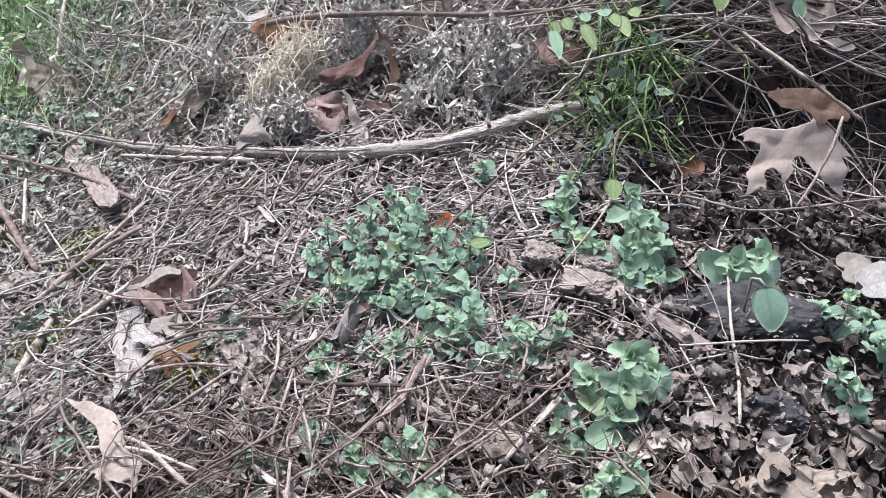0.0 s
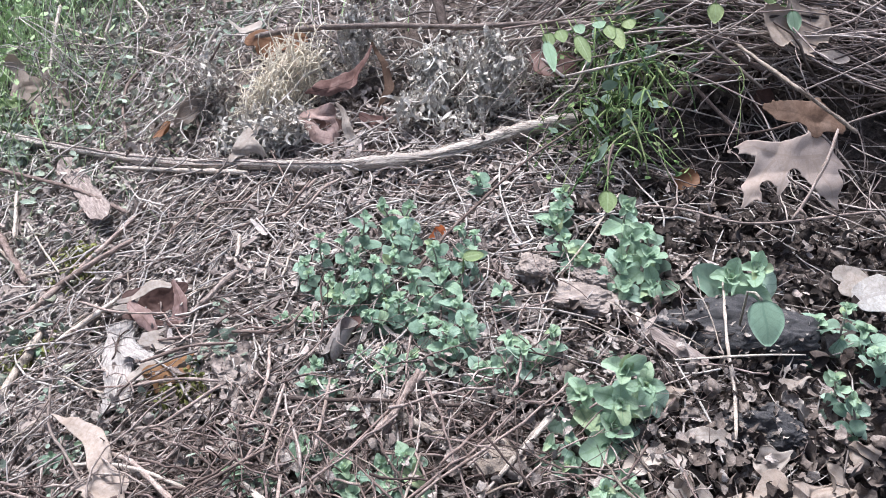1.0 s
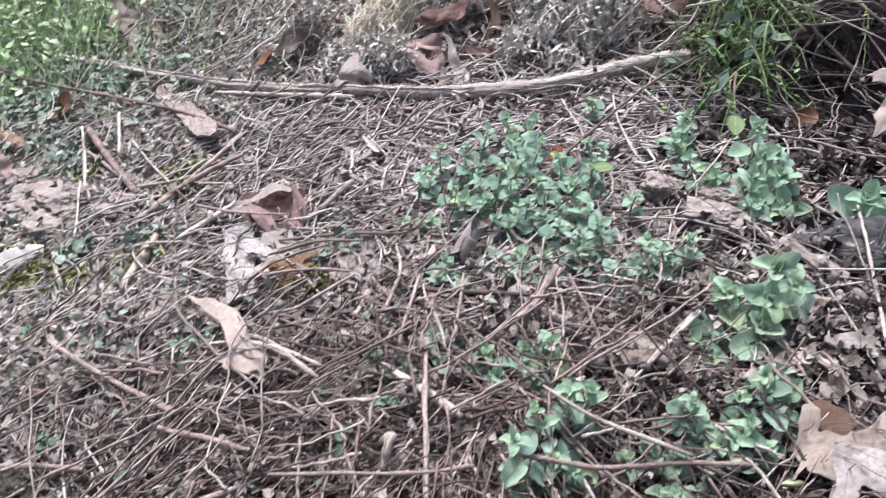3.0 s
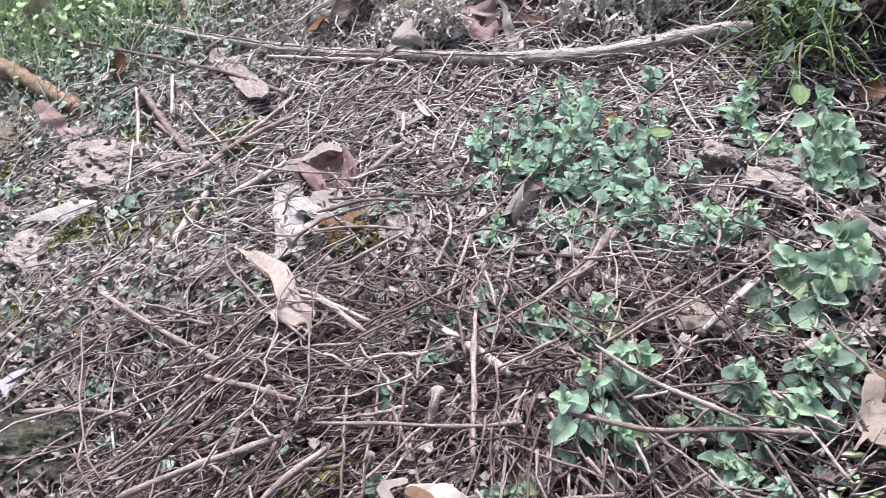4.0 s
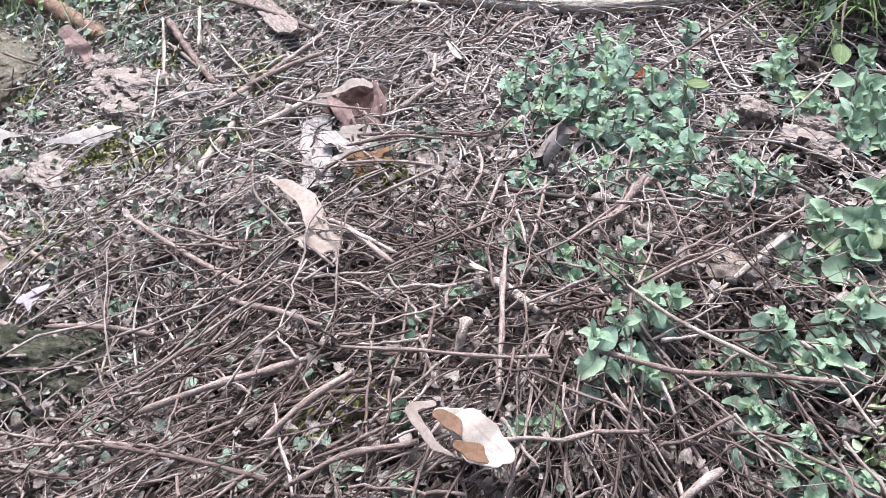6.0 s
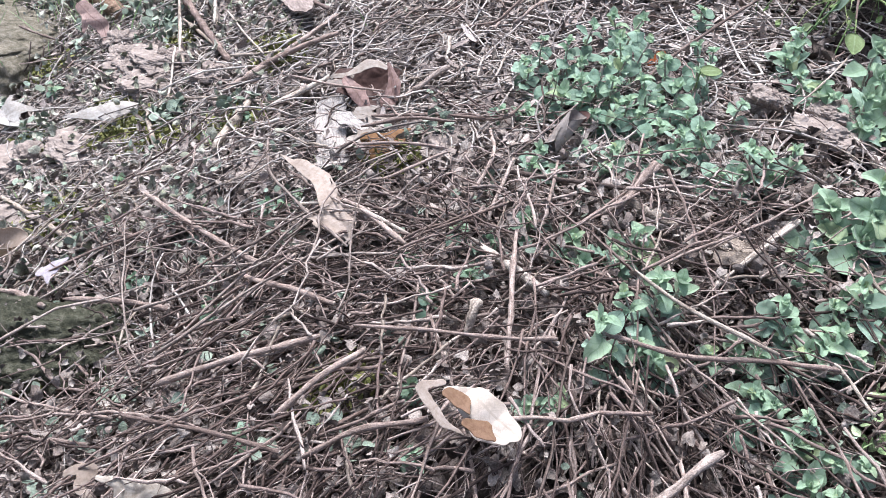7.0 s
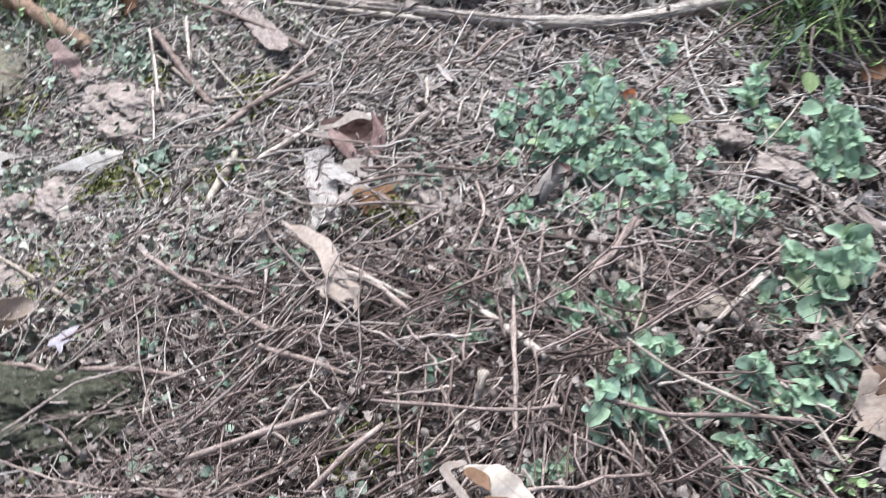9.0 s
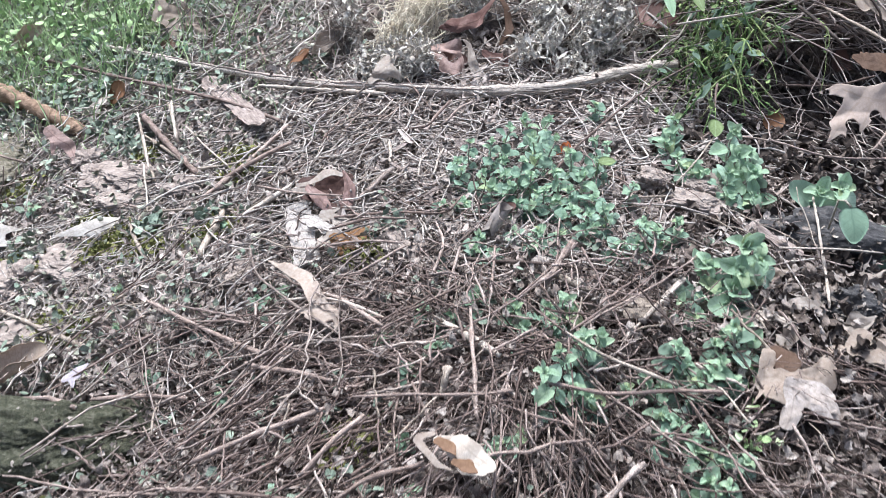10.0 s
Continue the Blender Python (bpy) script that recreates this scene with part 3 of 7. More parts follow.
stick("straw", Bleached, "pale dry straw lying across the dark stone", 0.0011, 0.0015, [(0.268, 0.685, 0.145), (0.249, 0.605, 0.136), (0.246, 0.566, 0.114), (0.232, 0.51, 0.103)])
stick("straw", Bleached, "pale dry straw on the dark stone", 0.0010, 0.0008, [(0.2, 0.571, 0.132), (0.258, 0.58, 0.13), (0.309, 0.59, 0.125)])
stick("straw", Straw, "pale dry straw lying on the soil", 0.0008, 0.0015, [(0.074, 0.669, 0.134), (0.109, 0.672, 0.136), (0.14, 0.675, 0.138)])
stick("twig", Straw, "thin pale twig above the oregano", 0.0008, 0.0011, [(0.12, 0.679, 0.15), (0.155, 0.725, 0.168), (0.192, 0.788, 0.188)])
stick("branch", HeapStem, "long dry grey stem lying on the twig heap", 0.0038, 0.0026, [(-0.242, 1.166, 0.271), (-0.159, 1.125, 0.289), (-0.053, 1.101, 0.297), (0.04, 1.07, 0.3), (0.155, 1.043, 0.309), (0.256, 1.035, 0.303), (0.358, 1.036, 0.296), (0.547, 1.051, 0.289), (0.623, 1.05, 0.288)])
stick("twig", DarkStem, "dark brown broken stub hanging in the heap", 0.0066, 0.0052, [(-0.0, 1.161, 0.325), (0.015, 1.119, 0.296), (0.026, 1.11, 0.272), (0.038, 1.098, 0.249)])
stick("twig", Stem, "grey dry stem on the twig heap", 0.0033, 0.0033, [(0.325, 1.007, 0.305), (0.352, 0.989, 0.286), (0.387, 0.982, 0.263)])
stick("twig", Straw, "pale broken stem across the fallen oak leaf", 0.0015, 0.0020, [(0.349, 0.993, 0.298), (0.344, 0.803, 0.297), (0.369, 0.791, 0.278), (0.404, 0.775, 0.251)])
stick("twig", Stem, "thick dry stem in the twig heap", 0.0047, 0.0054, [(0.272, 0.979, 0.229), (0.323, 1.007, 0.246), (0.388, 1.038, 0.261)])
stick("twig", LightStem, "forked dry twig leaning over the fallen oak leaf", 0.0019, 0.0014, [(0.387, 0.776, 0.257), (0.377, 0.763, 0.23), (0.359, 0.748, 0.202), (0.343, 0.738, 0.181)])
stick("twig", LightStem, "thin dry twig leaning below the fallen oak leaf", 0.0013, 0.0010, [(0.351, 0.744, 0.192), (0.353, 0.74, 0.186), (0.355, 0.733, 0.174)])
stick("straw", Straw, "pale bent straw on the litter", 0.0022, 0.0022, [(-0.566, 1.078, 0.076), (-0.537, 1.014, 0.068), (-0.513, 0.957, 0.058)])
stick("straw", Straw, "pale dry straw on the litter", 0.0021, 0.0021, [(-0.576, 0.999, 0.048), (-0.512, 0.926, 0.051), (-0.455, 0.861, 0.054)])
stick("straw", Straw, "pale dry straw on the litter", 0.0020, 0.0013, [(-0.455, 0.861, 0.054), (-0.417, 0.856, 0.066), (-0.386, 0.857, 0.076)])
stick("twig", Straw, "pale woody stick fragment on the litter", 0.0034, 0.0040, [(-0.393, 0.664, 0.03), (-0.391, 0.704, 0.04), (-0.387, 0.748, 0.051)])
stick("twig", LightStem, "pale grey woody stick on the litter", 0.0036, 0.0028, [(-0.411, 0.817, 0.059), (-0.372, 0.846, 0.078), (-0.332, 0.877, 0.096)])
stick("twig", Stem, "long thin dry stem on the litter", 0.0015, 0.0013, [(-0.41, 0.795, 0.048), (-0.361, 0.806, 0.066), (-0.29, 0.828, 0.092), (-0.181, 0.865, 0.128), (-0.156, 0.856, 0.138), (-0.139, 0.868, 0.154), (-0.125, 0.887, 0.166)])
stick("straw", Bleached, "thin pale straw standing in the litter", 0.0016, 0.0014, [(-0.604, 1.049, 0.065), (-0.567, 0.971, 0.05), (-0.529, 0.886, 0.037)])
stick("straw", Bleached, "short pale split straw on the litter", 0.0026, 0.0022, [(-0.554, 1.058, 0.085), (-0.535, 1.01, 0.072), (-0.515, 0.957, 0.061)])
stick("straw", Bleached, "thin pale straw crossing another", 0.0014, 0.0012, [(-0.508, 0.981, 0.073), (-0.455, 0.909, 0.07), (-0.41, 0.846, 0.067)])
stick("straw", Bleached, "thin pale straw standing in the litter", 0.0014, 0.0011, [(-0.544, 0.906, 0.039), (-0.519, 0.844, 0.032), (-0.496, 0.784, 0.025)])
stick("straw", LightStem, "long grey-brown straw on the litter", 0.0013, 0.0012, [(-0.667, 0.923, -0.006), (-0.585, 0.859, 0.007), (-0.508, 0.803, 0.019)])
stick("twig", Bleached, "pale broken stick leading to the bowl-shaped leaf", 0.0030, 0.0024, [(-0.358, 0.714, 0.057), (-0.333, 0.729, 0.073), (-0.307, 0.756, 0.086)])
stick("twig", LightStem, "thin stem crossing before the bowl-shaped leaf", 0.0013, 0.0010, [(-0.349, 0.756, 0.081), (-0.292, 0.711, 0.095), (-0.236, 0.695, 0.102)])
stick("twig", HeapStem, "pale grey stick on the litter", 0.0028, 0.0022, [(-0.187, 0.765, 0.112), (-0.204, 0.738, 0.103), (-0.224, 0.713, 0.091)])
stick("twig", LightStem, "grey stick lying on the litter", 0.0032, 0.0026, [(-0.432, 0.786, 0.041), (-0.39, 0.838, 0.07), (-0.35, 0.928, 0.102)])
stick("twig", HeapStem, "long bent grey stem over the stalks", 0.0013, 0.0012, [(-0.328, 0.634, 0.06), (-0.306, 0.581, 0.058), (-0.277, 0.544, 0.059), (-0.245, 0.5, 0.064), (-0.205, 0.454, 0.072)])
stick("twig", Stem, "thin arched stem above the golden leaf", 0.0016, 0.0012, [(-0.238, 0.632, 0.087), (-0.216, 0.632, 0.1), (-0.194, 0.633, 0.105), (-0.163, 0.635, 0.108)])
stick("twig", Stem, "reddish brown stem across the golden leaf", 0.0012, 0.0012, [(-0.237, 0.6, 0.084), (-0.197, 0.592, 0.096), (-0.158, 0.582, 0.103)])
stick("twig", LightStem, "long curved stem over the litter", 0.0012, 0.0013, [(-0.222, 0.558, 0.074), (-0.202, 0.55, 0.082), (-0.183, 0.559, 0.092), (-0.158, 0.579, 0.101)])
stick("straw", Bleached, "thin bleached straw on the soil", 0.0012, 0.0014, [(-0.144, 0.744, 0.111), (-0.136, 0.774, 0.121), (-0.13, 0.799, 0.129)])
stick("straw", Bleached, "short upright pale straw on the soil", 0.0012, 0.0012, [(-0.158, 0.75, 0.108), (-0.157, 0.761, 0.116), (-0.156, 0.779, 0.122)])
stick("straw", Bleached, "short pale straw on the soil", 0.0016, 0.0013, [(-0.17, 0.742, 0.106), (-0.179, 0.783, 0.115)])
stick("straw", Bleached, "short thick pale straw on the soil", 0.0020, 0.0018, [(-0.193, 0.783, 0.112), (-0.196, 0.806, 0.118), (-0.2, 0.832, 0.122)])
stick("twig", LightStem, "grey stem leaning under the branch", 0.0020, 0.0016, [(-0.137, 0.864, 0.139), (-0.118, 0.887, 0.151), (-0.1, 0.908, 0.16)])
stick("twig", LightStem, "grey stem leaning under the branch", 0.0017, 0.0014, [(-0.159, 0.848, 0.132), (-0.145, 0.878, 0.144), (-0.128, 0.912, 0.158)])
stick("twig", HeapStem, "pale curved straw in the litter", 0.0028, 0.0018, [(-0.307, 0.938, 0.115), (-0.293, 0.948, 0.123), (-0.273, 0.953, 0.127)])
stick("straw", LightStem, "thin dry stem leaning in the litter", 0.0013, 0.0009, [(-0.221, 0.899, 0.124), (-0.203, 0.91, 0.137), (-0.186, 0.93, 0.146)])
stick("straw", HeapStem, "thin dry stem leaning in the litter", 0.0012, 0.0009, [(-0.302, 0.899, 0.104), (-0.293, 0.906, 0.113), (-0.287, 0.922, 0.12)])
stick("straw", Bleached, "thin dry stem leaning in the litter", 0.0015, 0.0009, [(-0.228, 0.906, 0.124), (-0.217, 0.92, 0.135), (-0.208, 0.943, 0.144)])
stick("straw", LightStem, "thin dry stem leaning in the litter", 0.0013, 0.0009, [(-0.297, 0.878, 0.1), (-0.281, 0.889, 0.113), (-0.266, 0.908, 0.123)])
stick("straw", HeapStem, "thin dry stem leaning in the litter", 0.0012, 0.0009, [(-0.246, 0.861, 0.11), (-0.232, 0.867, 0.121), (-0.22, 0.881, 0.129)])
stick("straw", Bleached, "thin dry stem leaning in the litter", 0.0010, 0.0009, [(-0.292, 0.929, 0.113), (-0.275, 0.946, 0.127), (-0.26, 0.972, 0.138)])
stick("straw", LightStem, "thin dry stem leaning in the litter", 0.0011, 0.0009, [(-0.283, 0.909, 0.111), (-0.268, 0.931, 0.125), (-0.254, 0.962, 0.138)])
stick("straw", HeapStem, "thin dry stem leaning in the litter", 0.0010, 0.0009, [(-0.223, 0.902, 0.124), (-0.21, 0.917, 0.136), (-0.197, 0.94, 0.146)])
stick("straw", Bleached, "thin dry stem leaning in the litter", 0.0011, 0.0009, [(-0.253, 0.882, 0.113), (-0.243, 0.885, 0.122), (-0.236, 0.897, 0.128)])
stick("straw", LightStem, "thin dry stem leaning in the litter", 0.0011, 0.0009, [(-0.357, 0.99, 0.109), (-0.343, 1.021, 0.127), (-0.33, 1.06, 0.145)])
stick("straw", HeapStem, "thin dry stem leaning in the litter", 0.0014, 0.0009, [(-0.265, 0.972, 0.13), (-0.248, 0.994, 0.145), (-0.233, 1.023, 0.159)])
stick("straw", Bleached, "thin dry stem leaning in the litter", 0.0012, 0.0009, [(-0.333, 0.961, 0.109), (-0.323, 0.976, 0.121), (-0.316, 1.0, 0.131)])
stick("straw", LightStem, "thin dry stem leaning in the litter", 0.0011, 0.0009, [(-0.277, 0.872, 0.104), (-0.262, 0.887, 0.118), (-0.249, 0.911, 0.128)])
stick("straw", HeapStem, "thin dry stem leaning in the litter", 0.0015, 0.0009, [(-0.252, 0.959, 0.13), (-0.242, 0.975, 0.142), (-0.233, 0.998, 0.152)])
stick("twig", DarkStem, "thin dark oregano stem on the litter", 0.0020, 0.0014, [(-0.103, 0.563, 0.097), (-0.027, 0.55, 0.107), (0.043, 0.538, 0.113)])
stick("twig", Stem, "short brown broken stem among the oregano", 0.0024, 0.0030, [(-0.026, 0.526, 0.096), (-0.011, 0.543, 0.11), (0.004, 0.561, 0.124)])
stick("twig", Straw, "thick pale broken stem in the pile", 0.0029, 0.0034, [(-0.016, 0.546, 0.1), (0.004, 0.529, 0.099), (0.024, 0.514, 0.098)])
stick("twig", Bleached, "pale dry stem leaning over the litter", 0.0013, 0.0021, [(0.057, 0.479, 0.09), (0.078, 0.498, 0.104), (0.102, 0.522, 0.115)])
stick("twig", LightStem, "thin curved grey stem in the pile", 0.0015, 0.0015, [(-0.135, 0.533, 0.085), (-0.121, 0.555, 0.097), (-0.117, 0.583, 0.104), (-0.129, 0.637, 0.102)])
stick("twig", LightStem, "thin dry grey stem in the pile", 0.0014, 0.0014, [(-0.073, 0.508, 0.092), (-0.071, 0.543, 0.1), (-0.07, 0.578, 0.108)])
stick("twig", Stem, "long thin dry stem arching over the litter", 0.0016, 0.0013, [(-0.244, 0.682, 0.081), (-0.175, 0.669, 0.097), (-0.12, 0.655, 0.107), (-0.103, 0.682, 0.116)])
stick("straw", Bleached, "thin pale straw over the oak leaf", 0.0014, 0.0014, [(-0.272, 0.538, 0.053), (-0.232, 0.519, 0.069), (-0.198, 0.508, 0.072), (-0.162, 0.497, 0.064)])
stick("twig", LightStem, "pale stem among the oregano stalks", 0.0019, 0.0023, [(-0.29, 0.478, 0.021), (-0.243, 0.444, 0.037), (-0.208, 0.427, 0.042)])
stick("twig", LightStem, "long pale brown stem on the stalk pile", 0.0025, 0.0021, [(-0.314, 0.382, -0.021), (-0.257, 0.383, 0.017), (-0.206, 0.392, 0.041)])
stick("twig", LightStem, "pale brown stem on the stalk pile", 0.0020, 0.0020, [(-0.214, 0.328, 0.022), (-0.194, 0.345, 0.04), (-0.171, 0.373, 0.049)])
stick("twig", LightStem, "pale brown stem holding up the curled leaf", 0.0018, 0.0018, [(-0.183, 0.297, 0.023), (-0.155, 0.31, 0.044), (-0.123, 0.319, 0.057)])
stick("twig", LightStem, "thick grey stem on the stalk pile", 0.0021, 0.0024, [(-0.45, 0.482, -0.04), (-0.398, 0.476, -0.029), (-0.344, 0.468, -0.015)])
stick("twig", Stem, "grey-brown stem over the mossy stone", 0.0023, 0.0028, [(-0.541, 0.485, -0.055), (-0.492, 0.469, -0.038), (-0.451, 0.463, -0.035)])
stick("twig", Straw, "short cut pale stem end in the pile", 0.0029, 0.0032, [(-0.112, 0.397, 0.059), (-0.109, 0.4, 0.07), (-0.106, 0.408, 0.076)])
stick("twig", LightStem, "upright thin dry stem in the pile", 0.0017, 0.0017, [(-0.08, 0.37, 0.054), (-0.086, 0.411, 0.077), (-0.092, 0.476, 0.096)])
stick("twig", Stem, "thin straight brown stem on the pile", 0.0012, 0.0012, [(-0.18, 0.388, 0.056), (-0.134, 0.376, 0.069), (-0.089, 0.373, 0.076), (-0.058, 0.385, 0.076)])
stick("twig", Bleached, "hollow pale cut stem with an open end", 0.0026, 0.0031, [(-0.124, 0.496, 0.073), (-0.094, 0.464, 0.075), (-0.064, 0.435, 0.073)])
stick("twig", Stem, "stout brown twig end among oregano", 0.0023, 0.0029, [(-0.03, 0.519, 0.097), (-0.013, 0.54, 0.111), (0.006, 0.562, 0.127)])
stick("twig", Bleached, "pale dry stem leaning toward the oregano", 0.0018, 0.0018, [(0.041, 0.46, 0.082), (0.067, 0.483, 0.1), (0.102, 0.52, 0.117)])
stick("twig", LightStem, "thin pale twig leaning upward", 0.0014, 0.0014, [(-0.115, 0.504, 0.072), (-0.111, 0.527, 0.089), (-0.103, 0.568, 0.11)])
stick("twig", HeapStem, "thick pale weathered stick", 0.0029, 0.0024, [(-0.006, 0.295, 0.026), (0.018, 0.316, 0.038), (0.047, 0.341, 0.049)])
stick("stub", Stem, "stout broken brown stalk stub standing up", 0.0030, 0.0036, [(0.027, 0.356, 0.019), (0.02, 0.364, 0.03), (0.016, 0.373, 0.036)])
stick("twig", Stem, "long thin brown stem across the oregano", 0.0015, 0.0015, [(-0.036, 0.393, 0.077), (0.006, 0.394, 0.078), (0.049, 0.399, 0.074), (0.114, 0.39, 0.084)])
stick("twig", Straw, "thin pale curved stem over the oregano", 0.0011, 0.0015, [(-0.014, 0.425, 0.109), (0.019, 0.408, 0.099), (0.076, 0.398, 0.082)])
stick("twig", LightStem, "pale brown stem behind the curled leaf", 0.0013, 0.0013, [(-0.079, 0.319, 0.061), (-0.055, 0.327, 0.063), (-0.028, 0.338, 0.063)])
stick("twig", Stem, "thin brown stem end on the pile", 0.0011, 0.0014, [(-0.029, 0.341, 0.06), (-0.013, 0.343, 0.062), (0.003, 0.348, 0.061)])
stick("straw", Straw, "short pale straw on the litter", 0.0011, 0.0014, [(-0.164, 0.311, 0.027), (-0.156, 0.293, 0.021), (-0.148, 0.284, 0.01)])
stick("twig", Stem, "long brown stem on the stalk pile", 0.0015, 0.0015, [(-0.327, 0.352, -0.021), (-0.257, 0.325, 0.003), (-0.199, 0.302, 0.019)])
stick("twig", LightStem, "long pale grey stem on the litter", 0.0021, 0.0026, [(-0.427, 0.591, 0.007), (-0.353, 0.54, 0.015), (-0.278, 0.488, 0.022)])
stick("twig", Straw, "pale dry stem on the soil", 0.0023, 0.0028, [(-0.68, 0.697, -0.075), (-0.564, 0.616, -0.048), (-0.473, 0.552, -0.031)])
stick("twig", Straw, "short thick pale straw on the soil", 0.0034, 0.0040, [(-0.394, 0.668, 0.03), (-0.391, 0.697, 0.038), (-0.387, 0.729, 0.047)])
stick("twig", Straw, "short pale straw on the litter", 0.0024, 0.0030, [(-0.516, 0.77, 0.011), (-0.488, 0.724, 0.01), (-0.464, 0.689, 0.01)])
stick("straw", Straw, "thin straight pale straw", 0.0015, 0.0018, [(-0.503, 0.791, 0.021), (-0.438, 0.768, 0.038), (-0.375, 0.743, 0.054)])
stick("straw", Straw, "thin pale straw standing up", 0.0022, 0.0022, [(-0.59, 1.021, 0.062), (-0.557, 0.949, 0.043), (-0.517, 0.867, 0.034)])
stick("twig", Stem, "brown woody twig on the litter", 0.0050, 0.0036, [(-0.599, 1.055, 0.059), (-0.532, 0.961, 0.055), (-0.452, 0.851, 0.053)])
stick("twig", LightStem, "curved pale stem over the oak leaf", 0.0018, 0.0020, [(-0.269, 0.556, 0.056), (-0.219, 0.525, 0.069), (-0.164, 0.478, 0.07)])
stick("twig", Bleached, "pale dry vine across the litter", 0.0018, 0.0020, [(-0.652, 1.461, 0.208), (-0.566, 1.436, 0.205), (-0.482, 1.391, 0.209), (-0.382, 1.283, 0.211), (-0.298, 1.188, 0.212)])
stick("twig", Stem, "grey curved vine in the litter", 0.0020, 0.0020, [(-0.426, 1.13, 0.136), (-0.459, 1.211, 0.153), (-0.47, 1.284, 0.176), (-0.457, 1.32, 0.193)])
stick("straw", Bleached, "pale upright straw in the weeds", 0.0023, 0.0019, [(-0.565, 1.457, 0.214), (-0.557, 1.475, 0.246), (-0.547, 1.477, 0.278)])
stick("twig", Bleached, "pale thin vine hanging by the dead foliage", 0.0016, 0.0016, [(-0.334, 1.168, 0.186), (-0.329, 1.203, 0.226), (-0.307, 1.222, 0.275)])
stick("twig", Stem, "thin vine hanging by the dead foliage", 0.0016, 0.0016, [(-0.309, 1.094, 0.162), (-0.329, 1.15, 0.191), (-0.311, 1.167, 0.226), (-0.291, 1.182, 0.262)])
stick("twig", Stem, "long thin grey stem in front of the grass", 0.0023, 0.0023, [(-0.692, 1.306, 0.117), (-0.609, 1.301, 0.138), (-0.558, 1.32, 0.159), (-0.512, 1.314, 0.173)])
stick("twig", Stem, "dry twig across the twig heap", 0.0020, 0.0023, [(0.268, 1.035, 0.284), (0.313, 0.993, 0.245), (0.361, 0.941, 0.196)])
stick("twig", Stem, "thin bent stem in front of the oak leaf", 0.0013, 0.0013, [(0.302, 0.929, 0.202), (0.362, 0.94, 0.205), (0.388, 0.87, 0.236)])
stick("twig", Stem, "long thin stem under the oak leaf", 0.0012, 0.0014, [(0.209, 0.797, 0.169), (0.266, 0.798, 0.164), (0.322, 0.789, 0.156), (0.396, 0.815, 0.145), (0.484, 0.851, 0.137)])
stick("stalk", SplitStalk, "thick orange-brown split stalk", 0.0125, 0.0105, [(-1.024, 1.276, 0.056), (-0.933, 1.225, 0.043), (-0.826, 1.154, 0.029), (-0.699, 1.063, 0.018)])
stick("twig", Stem, "thin dry vine stem on the litter", 0.0025, 0.0025, [(-1.006, 1.347, 0.072), (-0.844, 1.28, 0.077), (-0.667, 1.173, 0.085), (-0.468, 1.037, 0.096), (-0.352, 0.932, 0.103)])
stick("twig", Bleached, "thin arched grey vine", 0.0024, 0.0024, [(-0.683, 1.517, 0.231), (-0.622, 1.485, 0.217), (-0.547, 1.442, 0.212), (-0.506, 1.454, 0.227), (-0.493, 1.472, 0.248), (-0.525, 1.513, 0.27)])
stick("straw", Bleached, "thin pale grass stalk", 0.0028, 0.0028, [(-0.619, 1.299, 0.134), (-0.639, 1.39, 0.178), (-0.646, 1.448, 0.223), (-0.652, 1.506, 0.261)])

stick("twig", LightStem, "pale dry stem lying on the tan stone", 0.0018, 0.0015, [(-0.802, 0.976, 0.012), (-0.778, 0.977, 0.008), (-0.75, 0.977, 0.001)])
stick("twig", DarkStem, "thin dark stem standing before the tan stone", 0.0010, 0.0008, [(-0.777, 0.966, -0.005), (-0.777, 0.953, -0.02), (-0.778, 0.94, -0.036)])
stick("twig", DarkStem, "thin dark stem standing before the tan stone", 0.0010, 0.0008, [(-0.765, 0.968, -0.005), (-0.758, 0.954, -0.023), (-0.75, 0.939, -0.042)])
stick("twig", LightStem, "thin grey stem leaning on the tan stone", 0.0012, 0.0010, [(-0.774, 0.931, -0.046), (-0.737, 0.954, -0.028), (-0.682, 0.982, -0.009)])
stick("twig", LightStem, "pinkish dry stem leaning by the tan stone", 0.0018, 0.0015, [(-0.698, 0.976, -0.012), (-0.652, 0.974, -0.024), (-0.592, 0.971, -0.042)])
stick("twig", LightStem, "thin grey stem leaning on the tan stone", 0.0009, 0.0008, [(-0.801, 0.94, -0.03), (-0.774, 0.949, -0.026), (-0.733, 0.964, -0.018)])

# Bark strips and knots along the long branch.
bough = bpy.data.objects["long_branch"]
line = np.array([v.co for v in bough.data.vertices]).reshape(-1, 18, 3)
count_ = len(line)
for n_ in range(26):
    first = rng.integers(0, count_ - 12)
    last = min(count_, first + rng.integers(8, 24))
    q = line[first:last, rng.integers(0, 18)]
    centre = line[first:last].mean(1)
    lift_ = 1.06 + 0.35 * np.abs(np.linspace(-1, 1, last - first)) ** 6 * rng.uniform(0, 1)
    q = centre + (q - centre) * lift_[:, None]
    V, F = tubes(q[None], (rng.uniform(0.0007, 0.0015) * np.sin(np.linspace(0.3, 2.84, last - first)))[None], 5)
    part("bark_strip", mesh_data("bark_strip", V, F, BranchBark if n_ % 3 else BarkPlate), bough, "peeling strip of bark")
for i, d in ((20, (0.2, -0.3, 1)), (39, (0.1, 0.4, 0.8)), (55, (-0.2, -0.6, 0.7))):
    c = line[i].mean(0)
    V, F = tubes(np.array([[c, c + np.array(d) * 0.005, c + np.array(d) * 0.011]]), np.array([[0.004, 0.003, 0.0018]]), 7)
    part("knot", mesh_data("knot", V, F, DarkStem), bough, "dark broken knot")


